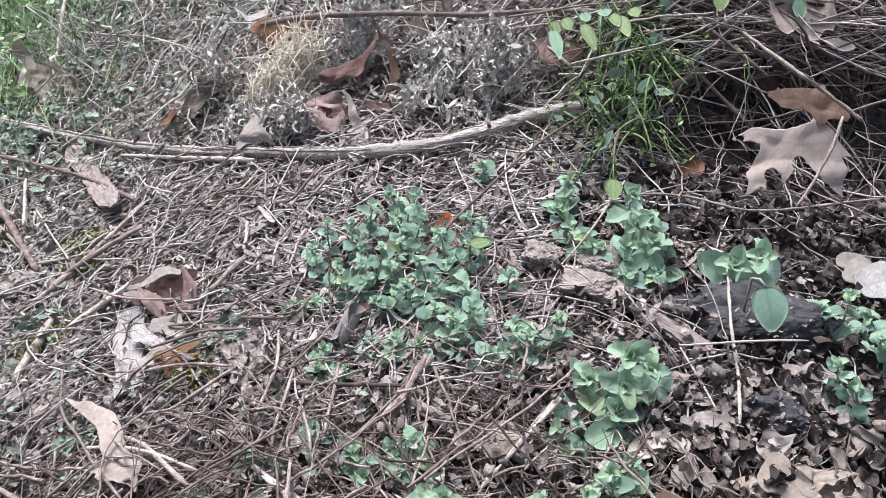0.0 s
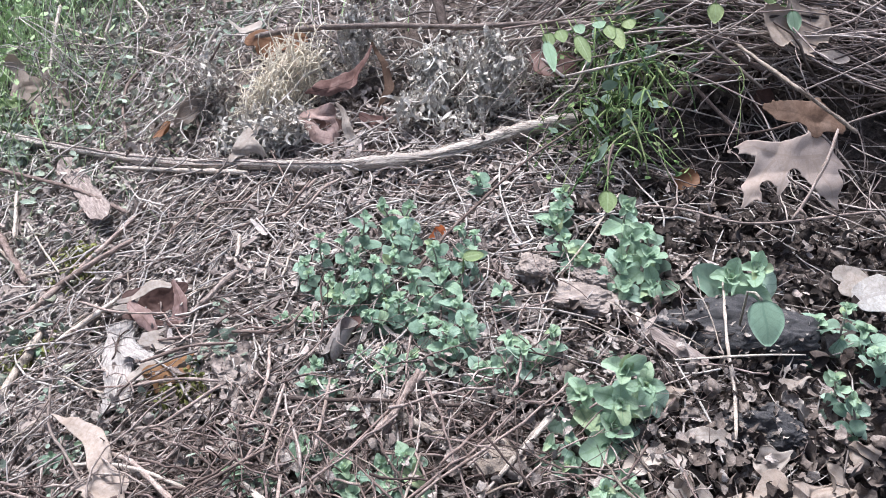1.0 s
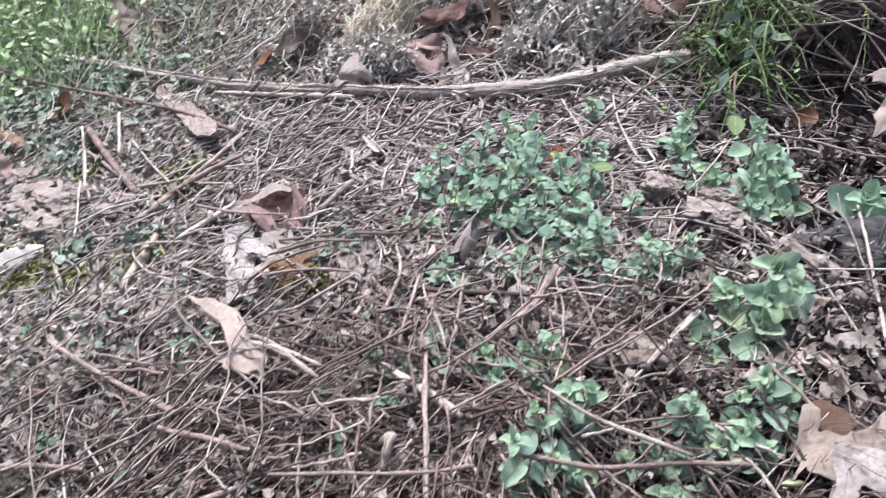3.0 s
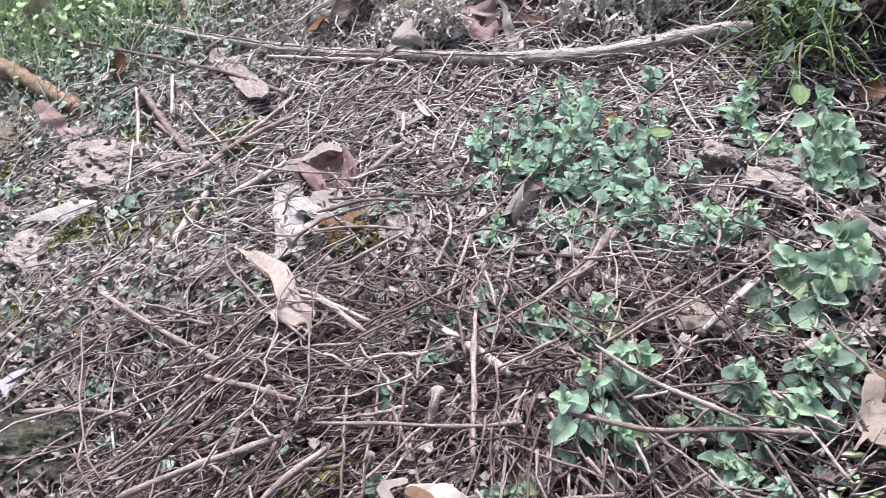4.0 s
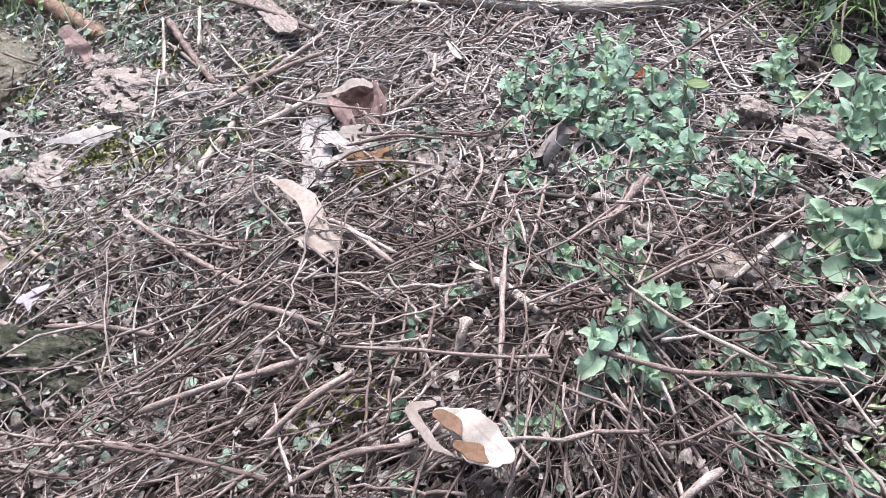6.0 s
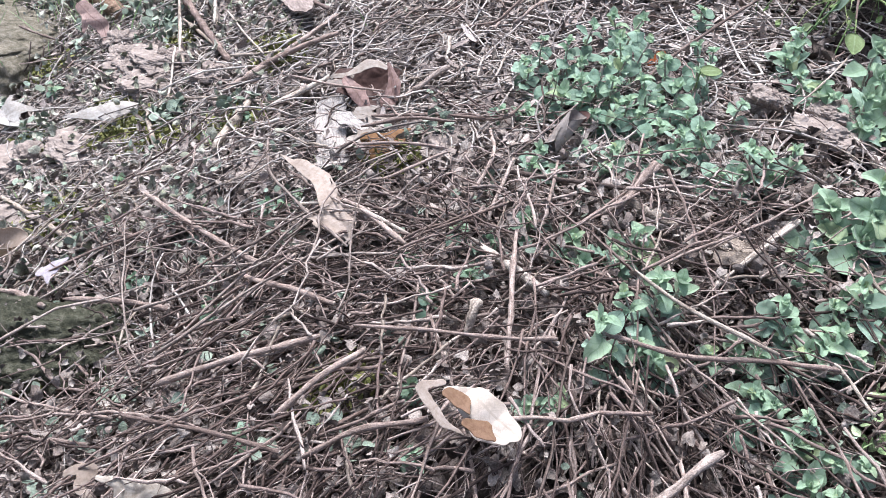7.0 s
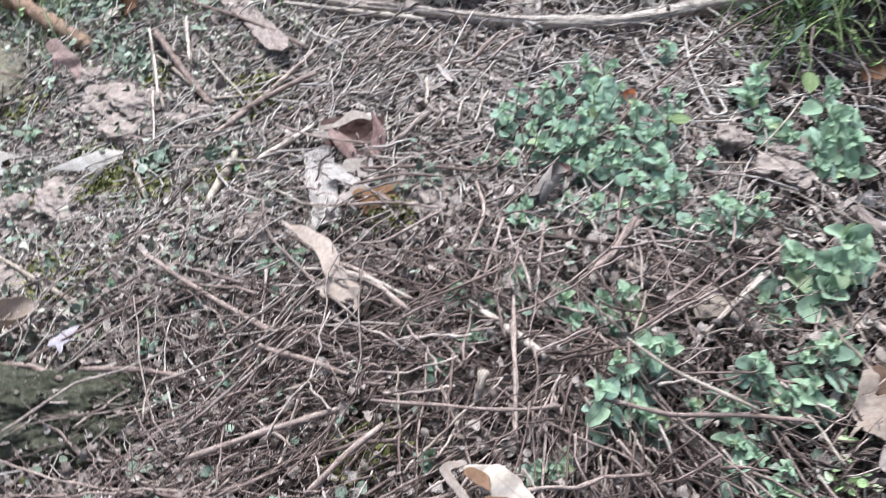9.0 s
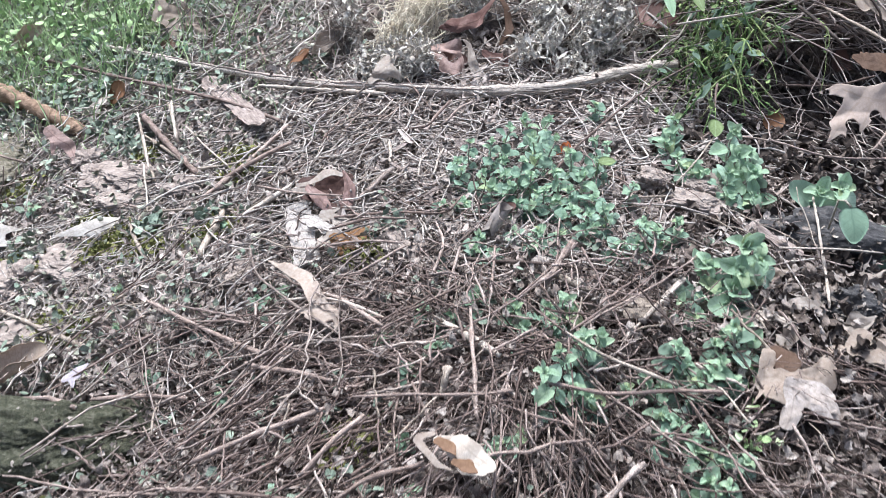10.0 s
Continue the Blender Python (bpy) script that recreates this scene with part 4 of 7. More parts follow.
def bark_chip(label, base, tip, width, seed, mat=BarkPlate, bend=14.0, ends=0.35, rag=0.2):
    length = (Vector(tip) - Vector(base)).length
    x_, y_ = base[0], base[1]
    up = slope_axes(np.array(x_), np.array(y_))
    V, F, uv = sheet(length, lambda u: width * (0.88 + 0.6 * rag * np.sin(9 * u + seed)) * np.clip(np.minimum(u * 9 + ends, (1 - u) * 7 + ends), 0, 1), 34, 11, -bend, 0.4, 0.0, 0.003 * (0.4 + 3 * rag), 70, 0.003, seed, 0.0, rag)
    return tagged(move(new("bark_chip", mesh_data("bark_chip", V, F, mat, uv)), frame_on(base, tip, up)), label, "bark")


bark_chip("long flaking piece of pinkish brown bark", (-0.527, 1.142, 0.104), (-0.377, 0.925, 0.092), 0.016, 1, BarkPlate, 14.0, 0.3, 0.13)
bark_chip("weathered pale grey flat piece of bark", (-0.261, 0.611, 0.058), (-0.294, 0.72, 0.076), 0.0165, 2, GreyWood, 9.0, 0.8, 0.12)
bark_chip("cream fibrous wood torn from the bark", (-0.271, 0.67, 0.082), (-0.241, 0.649, 0.08), 0.008, 6, GreyWood, 10.0)
bark_chip("dark piece of bark on the stone", (0.189, 0.608, 0.136), (0.231, 0.588, 0.118), 0.009, 3)
bark_chip("pale flake of wood among stalks", (0.044, 0.489, 0.095), (0.067, 0.487, 0.096), 0.008, 4, Straw)
bark_chip("pale splintered wood flakes among stalks", (0.051, 0.512, 0.101), (0.077, 0.488, 0.097), 0.009, 5, Straw)

# ---- large fallen leaves ----
dead_leaf("brown torn leaf in front of the grass", TanLeaf, (-0.565, 1.288, 0.139), (-0.617, 1.343, 0.164), oak_half(0.02, 2.0, 0.4, 0.4), (0.2, -0.8, 0.5), cross=30, along=8, wave=0.01, freq=50, seed=81, stalk=0, rag=0.3)
dead_leaf("brown torn leaf by the weeds", ToneLeaf, (-0.643, 1.265, 0.106), (-0.61, 1.274, 0.123), oval_half(0.016, 0.5), (0, -0.7, 0.7), cross=20, along=8, wave=0.008, seed=82, stalk=0, rag=0.3, name="leaf")
dead_leaf("brown folded leaf on the rising slope", TanLeaf, (-0.42, 1.375, 0.215), (-0.368, 1.361, 0.236), oval_half(0.014, 0.5), (0, -0.7, 0.7), cross=50, along=8, wave=0.007, seed=83, stalk=0, rag=0.3, name="leaf")
dead_leaf("rust-brown leaf deep in the twig heap", RedLeaf, (0.421, 1.027, 0.224), (0.382, 1.011, 0.217), oval_half(0.02, 0.5), (0, -0.8, 0.5), cross=30, along=8, wave=0.008, seed=84, stalk=0, rag=0.3, name="leaf")
dead_leaf("tan pointed leaf in front of the grass", TanLeaf, (-0.614, 1.293, 0.127), (-0.683, 1.373, 0.175), oak_half(0.026, 2.2, 0.7, 0.4), (0.2, -0.75, 0.6), cross=16, along=8, wave=0.009, rag=0.3, seed=12)
dead_leaf("curled brown leaf hanging by the branch", TanLeaf, (-0.306, 1.127, 0.208), (-0.345, 1.117, 0.156), oval_half(0.012, 0.6), (0.3, -0.8, 0.4), cross=60, along=8, wave=0.006, seed=13, stalk=0, name="leaf")
dead_leaf("small rust and yellow leaf", RustLeaf, (-0.381, 1.128, 0.145), (-0.338, 1.092, 0.153), oval_half(0.014, 0.6), (0, -0.7, 0.7), cross=35, along=12, wave=0.005, seed=14, stalk=0, name="leaf")


def cut_leaf(parent, name, mat, under, at, normal, up, arms, bites=(), cross=0.0, along=0.0, wave=0.004, seed=0):
    """A leaf blade whose outline is the union of tapering arms (x, y, r, x, y, r in mm) less round sinuses (x, y, r),
    rolled by cross and along (1/m) and crumpled by wave."""
    A = np.array(arms, float) / 1000

    def inside(q):
        f = np.full(len(q), -1.0)
        for x0, y0, r0, x1, y1, r1 in A:
            d = np.array([x1 - x0, y1 - y0])
            s = np.clip((q - [x0, y0]) @ d / max(d @ d, 1e-9), 0, 1)
            f = np.maximum(f, r0 + (r1 - r0) * s - np.linalg.norm(q - [x0, y0] - s[:, None] * d, axis=1))
        for x0, y0, r0 in bites:
            f = np.minimum(f, np.hypot(q[:, 0] - x0 / 1000, q[:, 1] - y0 / 1000) - r0 / 1000)
        return f + 0.0006 * np.array([noise.noise(Vector((p[0] * 190, p[1] * 190, seed))) for p in q])

    r = np.maximum(A[:, 2], A[:, 5])
    lo = np.minimum(A[:, :2], A[:, 3:5]).min(0) - r.max()
    hi = np.maximum(A[:, :2], A[:, 3:5]).max(0) + r.max()
    step = max(0.0009, (hi - lo).max() / 84)
    nx, ny = (np.ceil((hi - lo) / step).astype(int) + 1).tolist()
    gx, gy = np.meshgrid(lo[0] + step * np.arange(nx), lo[1] + step * np.arange(ny), indexing="ij")
    q = np.stack([gx, gy], -1).reshape(-1, 2)
    f = inside(q)
    i, j = np.meshgrid(np.arange(nx - 1), np.arange(ny - 1), indexing="ij")
    F = np.stack([i * ny + j, (i + 1) * ny + j, (i + 1) * ny + j + 1, i * ny + j + 1], -1).reshape(-1, 4)
    F = F[(f[F] > 0).any(1)]
    keep, F = np.unique(F, return_inverse=True)
    F = F.reshape(-1, 4)
    q = q[keep]
    e = 0.0003
    for _ in range(4):
        f = inside(q)
        out = f < 0
        g = np.stack([inside(q[out] + [e, 0]) - inside(q[out] - [e, 0]), inside(q[out] + [0, e]) - inside(q[out] - [0, e])], -1)
        q[out] -= f[out][:, None] * unit(g) * 0.9
    uv, best = np.zeros_like(q), np.full(len(q), -9.0)
    for x0, y0, r0, x1, y1, r1 in A:
        d = np.array([x1 - x0, y1 - y0])
        far = max(np.hypot(*d), 1e-5)
        s = np.clip((q - [x0, y0]) @ d / far**2, 0, 1)
        side = ((q - [x0, y0]) @ np.array([-d[1], d[0]])) / far
        mine = (r0 + (r1 - r0) * s - np.linalg.norm(q - [x0, y0] - s[:, None] * d, axis=1)) / max(r0, r1)
        uv[mine > best] = np.stack([0.5 + 0.5 * np.clip(side / max(r0, r1), -1, 1), s * far / 0.035], -1)[mine > best]
        best = np.maximum(best, mine)
    kx, ky = cross + 1e-4, along + 1e-4
    x, z = np.sin(q[:, 0] * kx) / kx, (1 - np.cos(q[:, 0] * kx)) / kx
    b_ = q[:, 1] * ky
    V = np.stack([x, np.sin(b_) / ky - z * np.sin(b_), (1 - np.cos(b_)) / ky + z * np.cos(b_)], -1)
    o = Vector((seed * 7.3, seed * 3.1, 0))
    V = V + 0.8 * wave * np.array([noise.noise_vector(Vector((p[0], p[1], 0)) * 34 + o) for p in q])
    V[:, 2] += wave * np.array([0.6 * abs(noise.noise(Vector((p[0], p[1], 1)) * 42 + o)) + 0.1 * abs(noise.noise(Vector((p[0], p[1], 2)) * 150 + o)) for p in q])
    fn = np.cross(V[F[:, 2]] - V[F[:, 0]], V[F[:, 3]] - V[F[:, 1]])
    N = np.zeros_like(V)
    for c in range(4):
        np.add.at(N, F[:, c], fn)
    count = collections.Counter(tuple(sorted(ed)) for fa in F.tolist() for ed in zip(fa, fa[1:] + fa[:1]))
    rim = [ed for fa in F.tolist() for ed in zip(fa, fa[1:] + fa[:1]) if count[tuple(sorted(ed))] == 1]
    m = len(V)
    faces = F.tolist() + (F[:, ::-1] + m).tolist() + [[b0, a0, a0 + m, b0 + m] for a0, b0 in rim]
    me = mesh_data(name, np.concatenate([V, V - 0.0005 * unit(N)]), faces, mat, np.concatenate([uv, uv]))
    me.materials.append(under)
    me.polygons.foreach_set("material_index", [int(len(F) <= k_ < 2 * len(F)) for k_ in range(len(faces))])
    n, u = Vector(normal), Vector(up)
    part(name, me, parent, "", Matrix.Translation(at) @ Matrix((u.cross(n), u, n)).transposed().to_4x4())


leaf_ = thing("oak_leaf", "large tan fallen oak leaf with pointed lobes, its upper half folded", "leaf", (0.3438, 0.7741, 0.2229))
cut_leaf(leaf_, "blade", OakTan, ToneLeaf, (0.0019, -0.0033, -0.006), (-0.05, -0.881, 0.471), (-0.002, 0.471, 0.882), [(-1.7, 15.5, 14.1, -38.6, 22.4, 6.5), (-38.6, 22.4, 6.5, -56.1, 21.4, 1.2), (-15.1, 5.9, 17.6, -34.9, -15.7, 10.0), (-34.9, -15.7, 8.8, -44.7, -33.0, 1.8), (-33.9, -18.5, 7.0, -29.3, -30.4, 1.2), (-1.9, 5.8, 15.3, -10.3, -22.4, 1.2), (0.9, 13.9, 16.4, 21.9, 13.7, 20.0), (19.1, 2.9, 9.4, 21.5, -6.3, 3.5), (24.4, 8.3, 15.3, 37.1, -13.4, 11.7), (37.1, -13.4, 10.6, 48.0, -38.8, 0.9), (29.7, 13.6, 10.6, 52.0, 3.7, 1.2), (22.0, 21.8, 9.4, 24.4, 37.0, 5.3)], bites=[(-21.8, -16.9, 7.6), (5.3, -6.2, 7.6), (-50.8, 20.8, 3.5)], seed=1, wave=0.006, cross=-3.5)
cut_leaf(leaf_, "folded_lobe", ToneLeaf, TanLeaf, (0.0203, 0.0248, 0.0401), (-0.1, -0.752, 0.652), (0.023, 0.653, 0.757), [(5.7, -18.4, 5.4, 5.8, -4.3, 14.4), (3.1, -0.1, 14.4, -19.8, 6.9, 9.6), (-19.8, 6.9, 9.6, -34.8, 10.9, 3.0), (-25.0, 8.2, 6.0, -27.6, 15.5, 1.2), (6.1, -1.4, 15.6, 28.0, -10.6, 9.6), (28.0, -10.6, 8.4, 33.4, -18.3, 1.8), (5.8, 1.6, 9.6, 9.5, 14.6, 3.6)], bites=[(-12.2, -15.7, 10.2)], seed=2, wave=0.006, cross=-4)
leaf_ = thing("oak_leaf", "pale grey-tan oak leaf with a long point among dry stems", "leaf", (-0.2415, 0.5275, 0.0759))
cut_leaf(leaf_, "blade", PaleOak, ToneLeaf, (0.0064, -0.0139, -0.0042), (0.151, -0.221, 0.964), (-0.351, 0.899, 0.261), [(-32.5, 66.5, 0.6, -17.5, 48.0, 6.2), (-17.5, 48.0, 6.6, -6.0, 32.5, 9.6), (-6.0, 32.5, 9.6, 1.6, 12.0, 8.6), (1.6, 12.0, 8.6, 4.3, -6.0, 7.8), (4.3, -6.0, 8.0, 6.5, -20.0, 12.5), (5.0, -13.0, 8.0, -18.5, -12.0, 1.6), (3.0, -18.0, 9.0, -12.0, -20.0, 3.5), (6.0, -13.0, 8.0, 20.0, -11.5, 1.6), (6.5, -22.0, 10.0, 9.8, -38.5, 1.8)], bites=[(-9.5, -3.5, 4.5), (16.0, -3.0, 4.0)], seed=3, wave=0.008, cross=-9, along=-3)
leaf_ = thing("oak_leaf", "curled cream leaf with tan underside on stalks", "leaf", (-0.0926, 0.3174, 0.0681))
cut_leaf(leaf_, "blade", CreamLeaf, ToneLeaf, (0.0014, -0.0005, -0.0005), (0.1, -0.55, 0.829), (-0.23, 0.798, 0.557), [(-18.8, 14.4, 2.2, -3.5, 5.8, 6.3), (-3.5, 5.8, 7.0, 7.8, -4.5, 8.5), (7.8, -4.5, 7.9, 15.9, -13.4, 5.4), (1.3, -8.5, 7.0, 10.7, -16.4, 3.8), (-3.4, 7.4, 4.4, 3.1, 10.2, 0.9), (-10.4, 5.9, 3.2, -7.6, -1.1, 2.5)], seed=4, wave=0.006, cross=-14, along=-4)
cut_leaf(leaf_, "rolled_edge", TawnyLeaf, TawnyLeaf, (-0.0117, -0.004, 0.002), (0.1, -0.55, 0.829), (-0.23, 0.798, 0.557), [(-5.3, 6.9, 3.5, 0.6, 0.5, 5.0), (0.6, -0.2, 4.4, 4.0, -7.1, 0.9)], seed=5, wave=0.005, cross=-10)
cut_leaf(leaf_, "lower_edge", TawnyLeaf, TawnyLeaf, (0.0009, -0.014, -0.005), (0.1, -0.55, 0.829), (-0.23, 0.798, 0.557), [(-7.6, 4.7, 2.8, 0.2, 0.5, 5.3), (0.1, -0.1, 5.3, 7.2, -5.1, 1.2)], seed=23, wave=0.005, cross=-10)
cut_leaf(leaf_, "curled_lobe", PaleOak, TawnyLeaf, (-0.0221, -0.0077, 0.0019), (0.1, -0.55, 0.829), (-0.23, 0.798, 0.557), [(3.4, 13.0, 1.6, -7.3, 10.6, 2.5), (-8.6, 8.7, 2.8, -3.4, 0.4, 2.8), (-3.4, 0.4, 2.8, 2.4, -9.0, 2.5), (2.4, -9.0, 2.5, 14.4, -14.7, 0.6)], seed=6, wave=0.003, cross=-20)
leaf_ = thing("oak_leaf", "golden brown leaf with a pale half standing on edge", "leaf", (-0.2229, 0.6336, 0.076))
cut_leaf(leaf_, "blade", GoldLeaf, ToneLeaf, (0.0048, 0.0005, -0.0003), (0.1, -0.597, 0.796), (-0.183, 0.775, 0.604), [(-15.5, 2.3, 7.4, 7.0, 4.7, 9.4), (5.9, 8.1, 7.4, 17.2, 14.8, 1.4), (-8.6, -3.3, 7.9, -12.0, -16.5, 1.4), (1.1, -2.0, 8.4, 14.8, -8.7, 2.0)], seed=7, wave=0.004, cross=12)
cut_leaf(leaf_, "pale_half", PaleLeaf, GoldLeaf, (-0.0191, -0.0036, 0.0031), (0.1, -0.597, 0.796), (-0.183, 0.775, 0.604), [(9.7, 0.9, 5.4, -5.8, -1.4, 5.9), (-6.6, -4.2, 4.4, -17.3, -14.8, 0.7), (2.3, 6.5, 3.9, 18.2, 13.4, 1.0)], seed=8, wave=0.004, cross=-14)
leaf_ = thing("leaf", "pale splintered leaf beside the bark", "leaf", (-0.2485, 0.6815, 0.0795))
cut_leaf(leaf_, "blade", PaleLeaf, TanLeaf, (0.0059, -0.0013, -0.0009), (0.0, -0.552, 0.834), (-0.139, 0.826, 0.547), [(-14.4, 3.7, 5.3, -1.2, -0.2, 6.3), (-1.2, -0.2, 5.8, 21.2, -6.5, 1.1), (-13.9, 7.5, 4.7, 2.8, 13.9, 1.1), (2.8, -3.9, 4.2, 11.5, -14.0, 1.1)], seed=9, wave=0.005, cross=10)
leaf_ = thing("leaf", "smooth silver-grey curled leaf", "leaf", (-0.569, 0.7738, -0.0007))
cut_leaf(leaf_, "blade", SilverLeaf, GreyLeaf, (-0.0017, -0.0011, -0.0006), (0.1, -0.619, 0.779), (-0.214, 0.751, 0.624), [(-44.1, -6.2, 1.0, -14.4, -0.8, 6.2), (-14.4, -0.8, 6.9, 11.9, 5.3, 11.7), (11.9, 5.3, 12.3, 28.6, 11.3, 9.6), (5.2, -0.5, 9.6, 15.7, -13.2, 2.7)], seed=10, wave=0.003, cross=-6, along=-22)
leaf_ = thing("oak_leaf", "grey shrivelled leaf beside the stone", "leaf", (-0.7215, 0.8252, -0.0452))
cut_leaf(leaf_, "blade", SilverLeaf, GreyLeaf, (0.0003, 0.0016, 0.0009), (0.101, -0.504, 0.858), (-0.242, 0.824, 0.513), [(-26.7, -9.1, 9.3, -0.8, -1.7, 12.4), (-1.7, 3.4, 10.9, 26.6, 6.6, 2.3), (-4.8, 2.4, 7.8, -1.0, 22.3, 1.6), (-6.0, -8.6, 9.3, 14.5, -14.9, 3.1)], seed=11, wave=0.007, cross=-18)
leaf_ = thing("leaf", "curled grey-pink leaf hanging by the tan stone", "leaf", (-0.6932, 0.9936, 0.018))
cut_leaf(leaf_, "blade", PinkLeaf, GreyLeaf, (-0.0064, 0.0012, 0.0026), (0.104, -0.777, 0.621), (-0.182, 0.599, 0.779), [(-15.9, 26.0, 10.1, 7.7, 2.4, 10.1), (7.7, 2.4, 10.1, 22.9, -35.3, 1.7), (-9.9, 11.8, 6.8, -12.7, -7.2, 2.5)], seed=12, wave=0.007, cross=26)
leaf_ = thing("leaf", "yellowish curled leaf at the foot of the pile", "leaf", (-0.3259, 0.3013, -0.0327))
cut_leaf(leaf_, "blade", TanLeaf, GoldLeaf, (0.0007, -0.0006, -0.0004), (0.0, -0.498, 0.867), (-0.193, 0.851, 0.489), [(-13.9, 5.8, 2.0, 4.4, 6.5, 4.3), (4.2, 7.2, 3.9, -2.4, -2.0, 3.5), (-2.1, -3.4, 3.5, 9.7, -13.8, 2.7)], seed=13, wave=0.006, cross=-45)
leaf_ = thing("oak_leaf", "mottled cream leaf at the foot of the pile", "leaf", (-0.2838, 0.2887, -0.0252))
cut_leaf(leaf_, "blade", AshLeaf, GreyLeaf, (-0.0038, -0.0008, -0.0), (0.099, -0.496, 0.863), (-0.243, 0.829, 0.504), [(-18.3, 14.9, 1.5, -0.6, 4.9, 6.0), (-0.6, 4.9, 7.5, 20.0, -3.1, 5.6), (1.5, -2.5, 7.5, 15.0, -12.2, 6.0), (-6.2, 1.7, 5.2, -10.9, -8.1, 2.2)], seed=14, wave=0.009, cross=-12)
leaf_ = thing("leaf", "fuzzy lavender-grey leaf on a stem", "leaf", (-0.4748, 0.5107, -0.0338))
cut_leaf(leaf_, "blade", LavenderLeaf, LavenderLeaf, (0.002, -0.0012, -0.0008), (0.0, -0.552, 0.834), (-0.186, 0.819, 0.543), [(-9.7, -1.4, 4.2, 0.8, 1.8, 5.3), (0.5, 2.8, 4.8, 12.2, 10.3, 1.1), (-3.7, -2.5, 4.2, -0.0, -10.9, 1.1)], seed=15, wave=0.006, cross=20)
leaf_ = thing("oak_leaf", "crumpled red-brown leaf curled like a bowl", "leaf", (-0.2545, 0.7186, 0.0955))
cut_leaf(leaf_, "back_fold", ShadedRedLeaf, ShadedRedLeaf, (-0.0038, 0.0211, -0.0029), (0.0, -0.707, 0.707), (-0.127, 0.701, 0.701), [(-26.2, 4.5, 7.8, 3.8, 5.5, 11.2), (3.8, 5.5, 11.2, 20.4, 5.3, 10.1), (-14.8, -9.0, 7.8, 13.0, -11.6, 8.9)], seed=51, wave=0.011, cross=10)
cut_leaf(leaf_, "right_fold", MauveLeaf, RedLeaf, (0.0173, -0.0028, -0.0001), (0.0, -0.707, 0.707), (-0.127, 0.701, 0.701), [(-2.4, 22.9, 3.2, 6.0, 6.1, 8.1), (5.1, 1.3, 8.6, 3.6, -11.6, 6.5), (-15.8, -9.1, 5.4, 3.5, -9.2, 6.5)], seed=52, wave=0.009, cross=-30)
cut_leaf(leaf_, "side_fold", MauveLeaf, RedLeaf, (-0.0097, -0.009, -0.0037), (0.0, -0.707, 0.707), (-0.127, 0.701, 0.701), [(-11.6, 12.5, 4.9, 1.0, 0.6, 7.0), (1.0, 0.6, 6.5, 9.4, -13.5, 3.8)], seed=53, wave=0.009, cross=-22)
cut_leaf(leaf_, "front_fold", ShadedRedLeaf, RedLeaf, (-0.0016, -0.0056, -0.0136), (0.0, -0.707, 0.707), (-0.127, 0.701, 0.701), [(-23.3, 6.1, 5.4, 3.2, -1.2, 5.4), (3.2, -1.2, 4.9, 16.8, -3.6, 3.3)], seed=54, wave=0.009, cross=15)
cut_leaf(leaf_, "top_fold", PaleLeaf, RedLeaf, (-0.0036, 0.0126, 0.0153), (0.0, -0.406, 0.914), (-0.156, 0.903, 0.401), [(-21.0, -6.9, 3.0, -6.0, -2.2, 4.6), (-6.0, -2.2, 4.6, 10.0, -1.6, 2.6)], seed=55, wave=0.007, cross=-12)
cut_leaf(leaf_, "torn_scrap", PaleLeaf, PinkLeaf, (-0.0327, 0.0035, 0.0008), (0.0, -0.707, 0.707), (-0.127, 0.701, 0.701), [(-4.9, 3.0, 2.2, 10.3, 5.3, 4.4), (-9.9, -2.9, 1.7, 4.5, -5.4, 4.4)], seed=56, wave=0.004, cross=-20)
leaf_ = thing("oak_leaf", "large crumpled pinkish-brown leaf leaning on the heap", "leaf", (-0.1296, 1.0319, 0.1926))
cut_leaf(leaf_, "back_fold", RedLeaf, RedLeaf, (-0.0064, 0.0156, -0.0118), (0.0, -0.8, 0.6), (-0.005, 0.6, 0.8), [(-14.6, 3.9, 13.3, 14.6, -3.8, 13.3)], seed=70, wave=0.006)
cut_leaf(leaf_, "body_fold", PinkLeaf, RedLeaf, (-0.0084, -0.0058, -0.0077), (0.0, -0.8, 0.6), (-0.005, 0.6, 0.8), [(-16.0, 17.2, 10.1, 8.2, 17.1, 13.0), (8.3, 13.4, 13.0, 18.9, -9.1, 8.7), (-18.5, 5.9, 8.7, -7.9, -14.2, 7.2), (-7.9, -14.2, 7.2, 14.8, -15.8, 6.5)], bites=[(-3.4, -0.1, 3.6), (3.8, -1.6, 3.6), (10.2, -3.1, 2.9)], seed=71, wave=0.013, cross=-22)
cut_leaf(leaf_, "top_fold", RedLeaf, PinkLeaf, (0.0198, 0.0313, 0.045), (0.0, -0.8, 0.6), (-0.005, 0.6, 0.8), [(-50.3, -34.3, 1.5, -24.5, -16.2, 11.1), (-21.0, -14.0, 13.3, 8.7, -1.1, 9.6), (8.7, 0.5, 8.8, 22.7, 15.7, 4.4), (22.7, 15.7, 4.4, 33.8, 34.2, 1.1)], seed=72, wave=0.011, cross=18)
cut_leaf(leaf_, "side_fold", PaleLeaf, PinkLeaf, (0.0326, -0.0187, -0.0118), (0.0, -0.8, 0.6), (-0.005, 0.6, 0.8), [(-20.7, 41.7, 1.4, -7.3, 14.7, 7.1), (-7.3, 14.7, 7.8, 4.5, -10.4, 5.7), (4.5, -10.4, 5.7, 13.5, -36.8, 1.4), (-2.7, -0.8, 5.7, 15.1, -11.9, 2.1)], seed=73, wave=0.009, cross=-30)
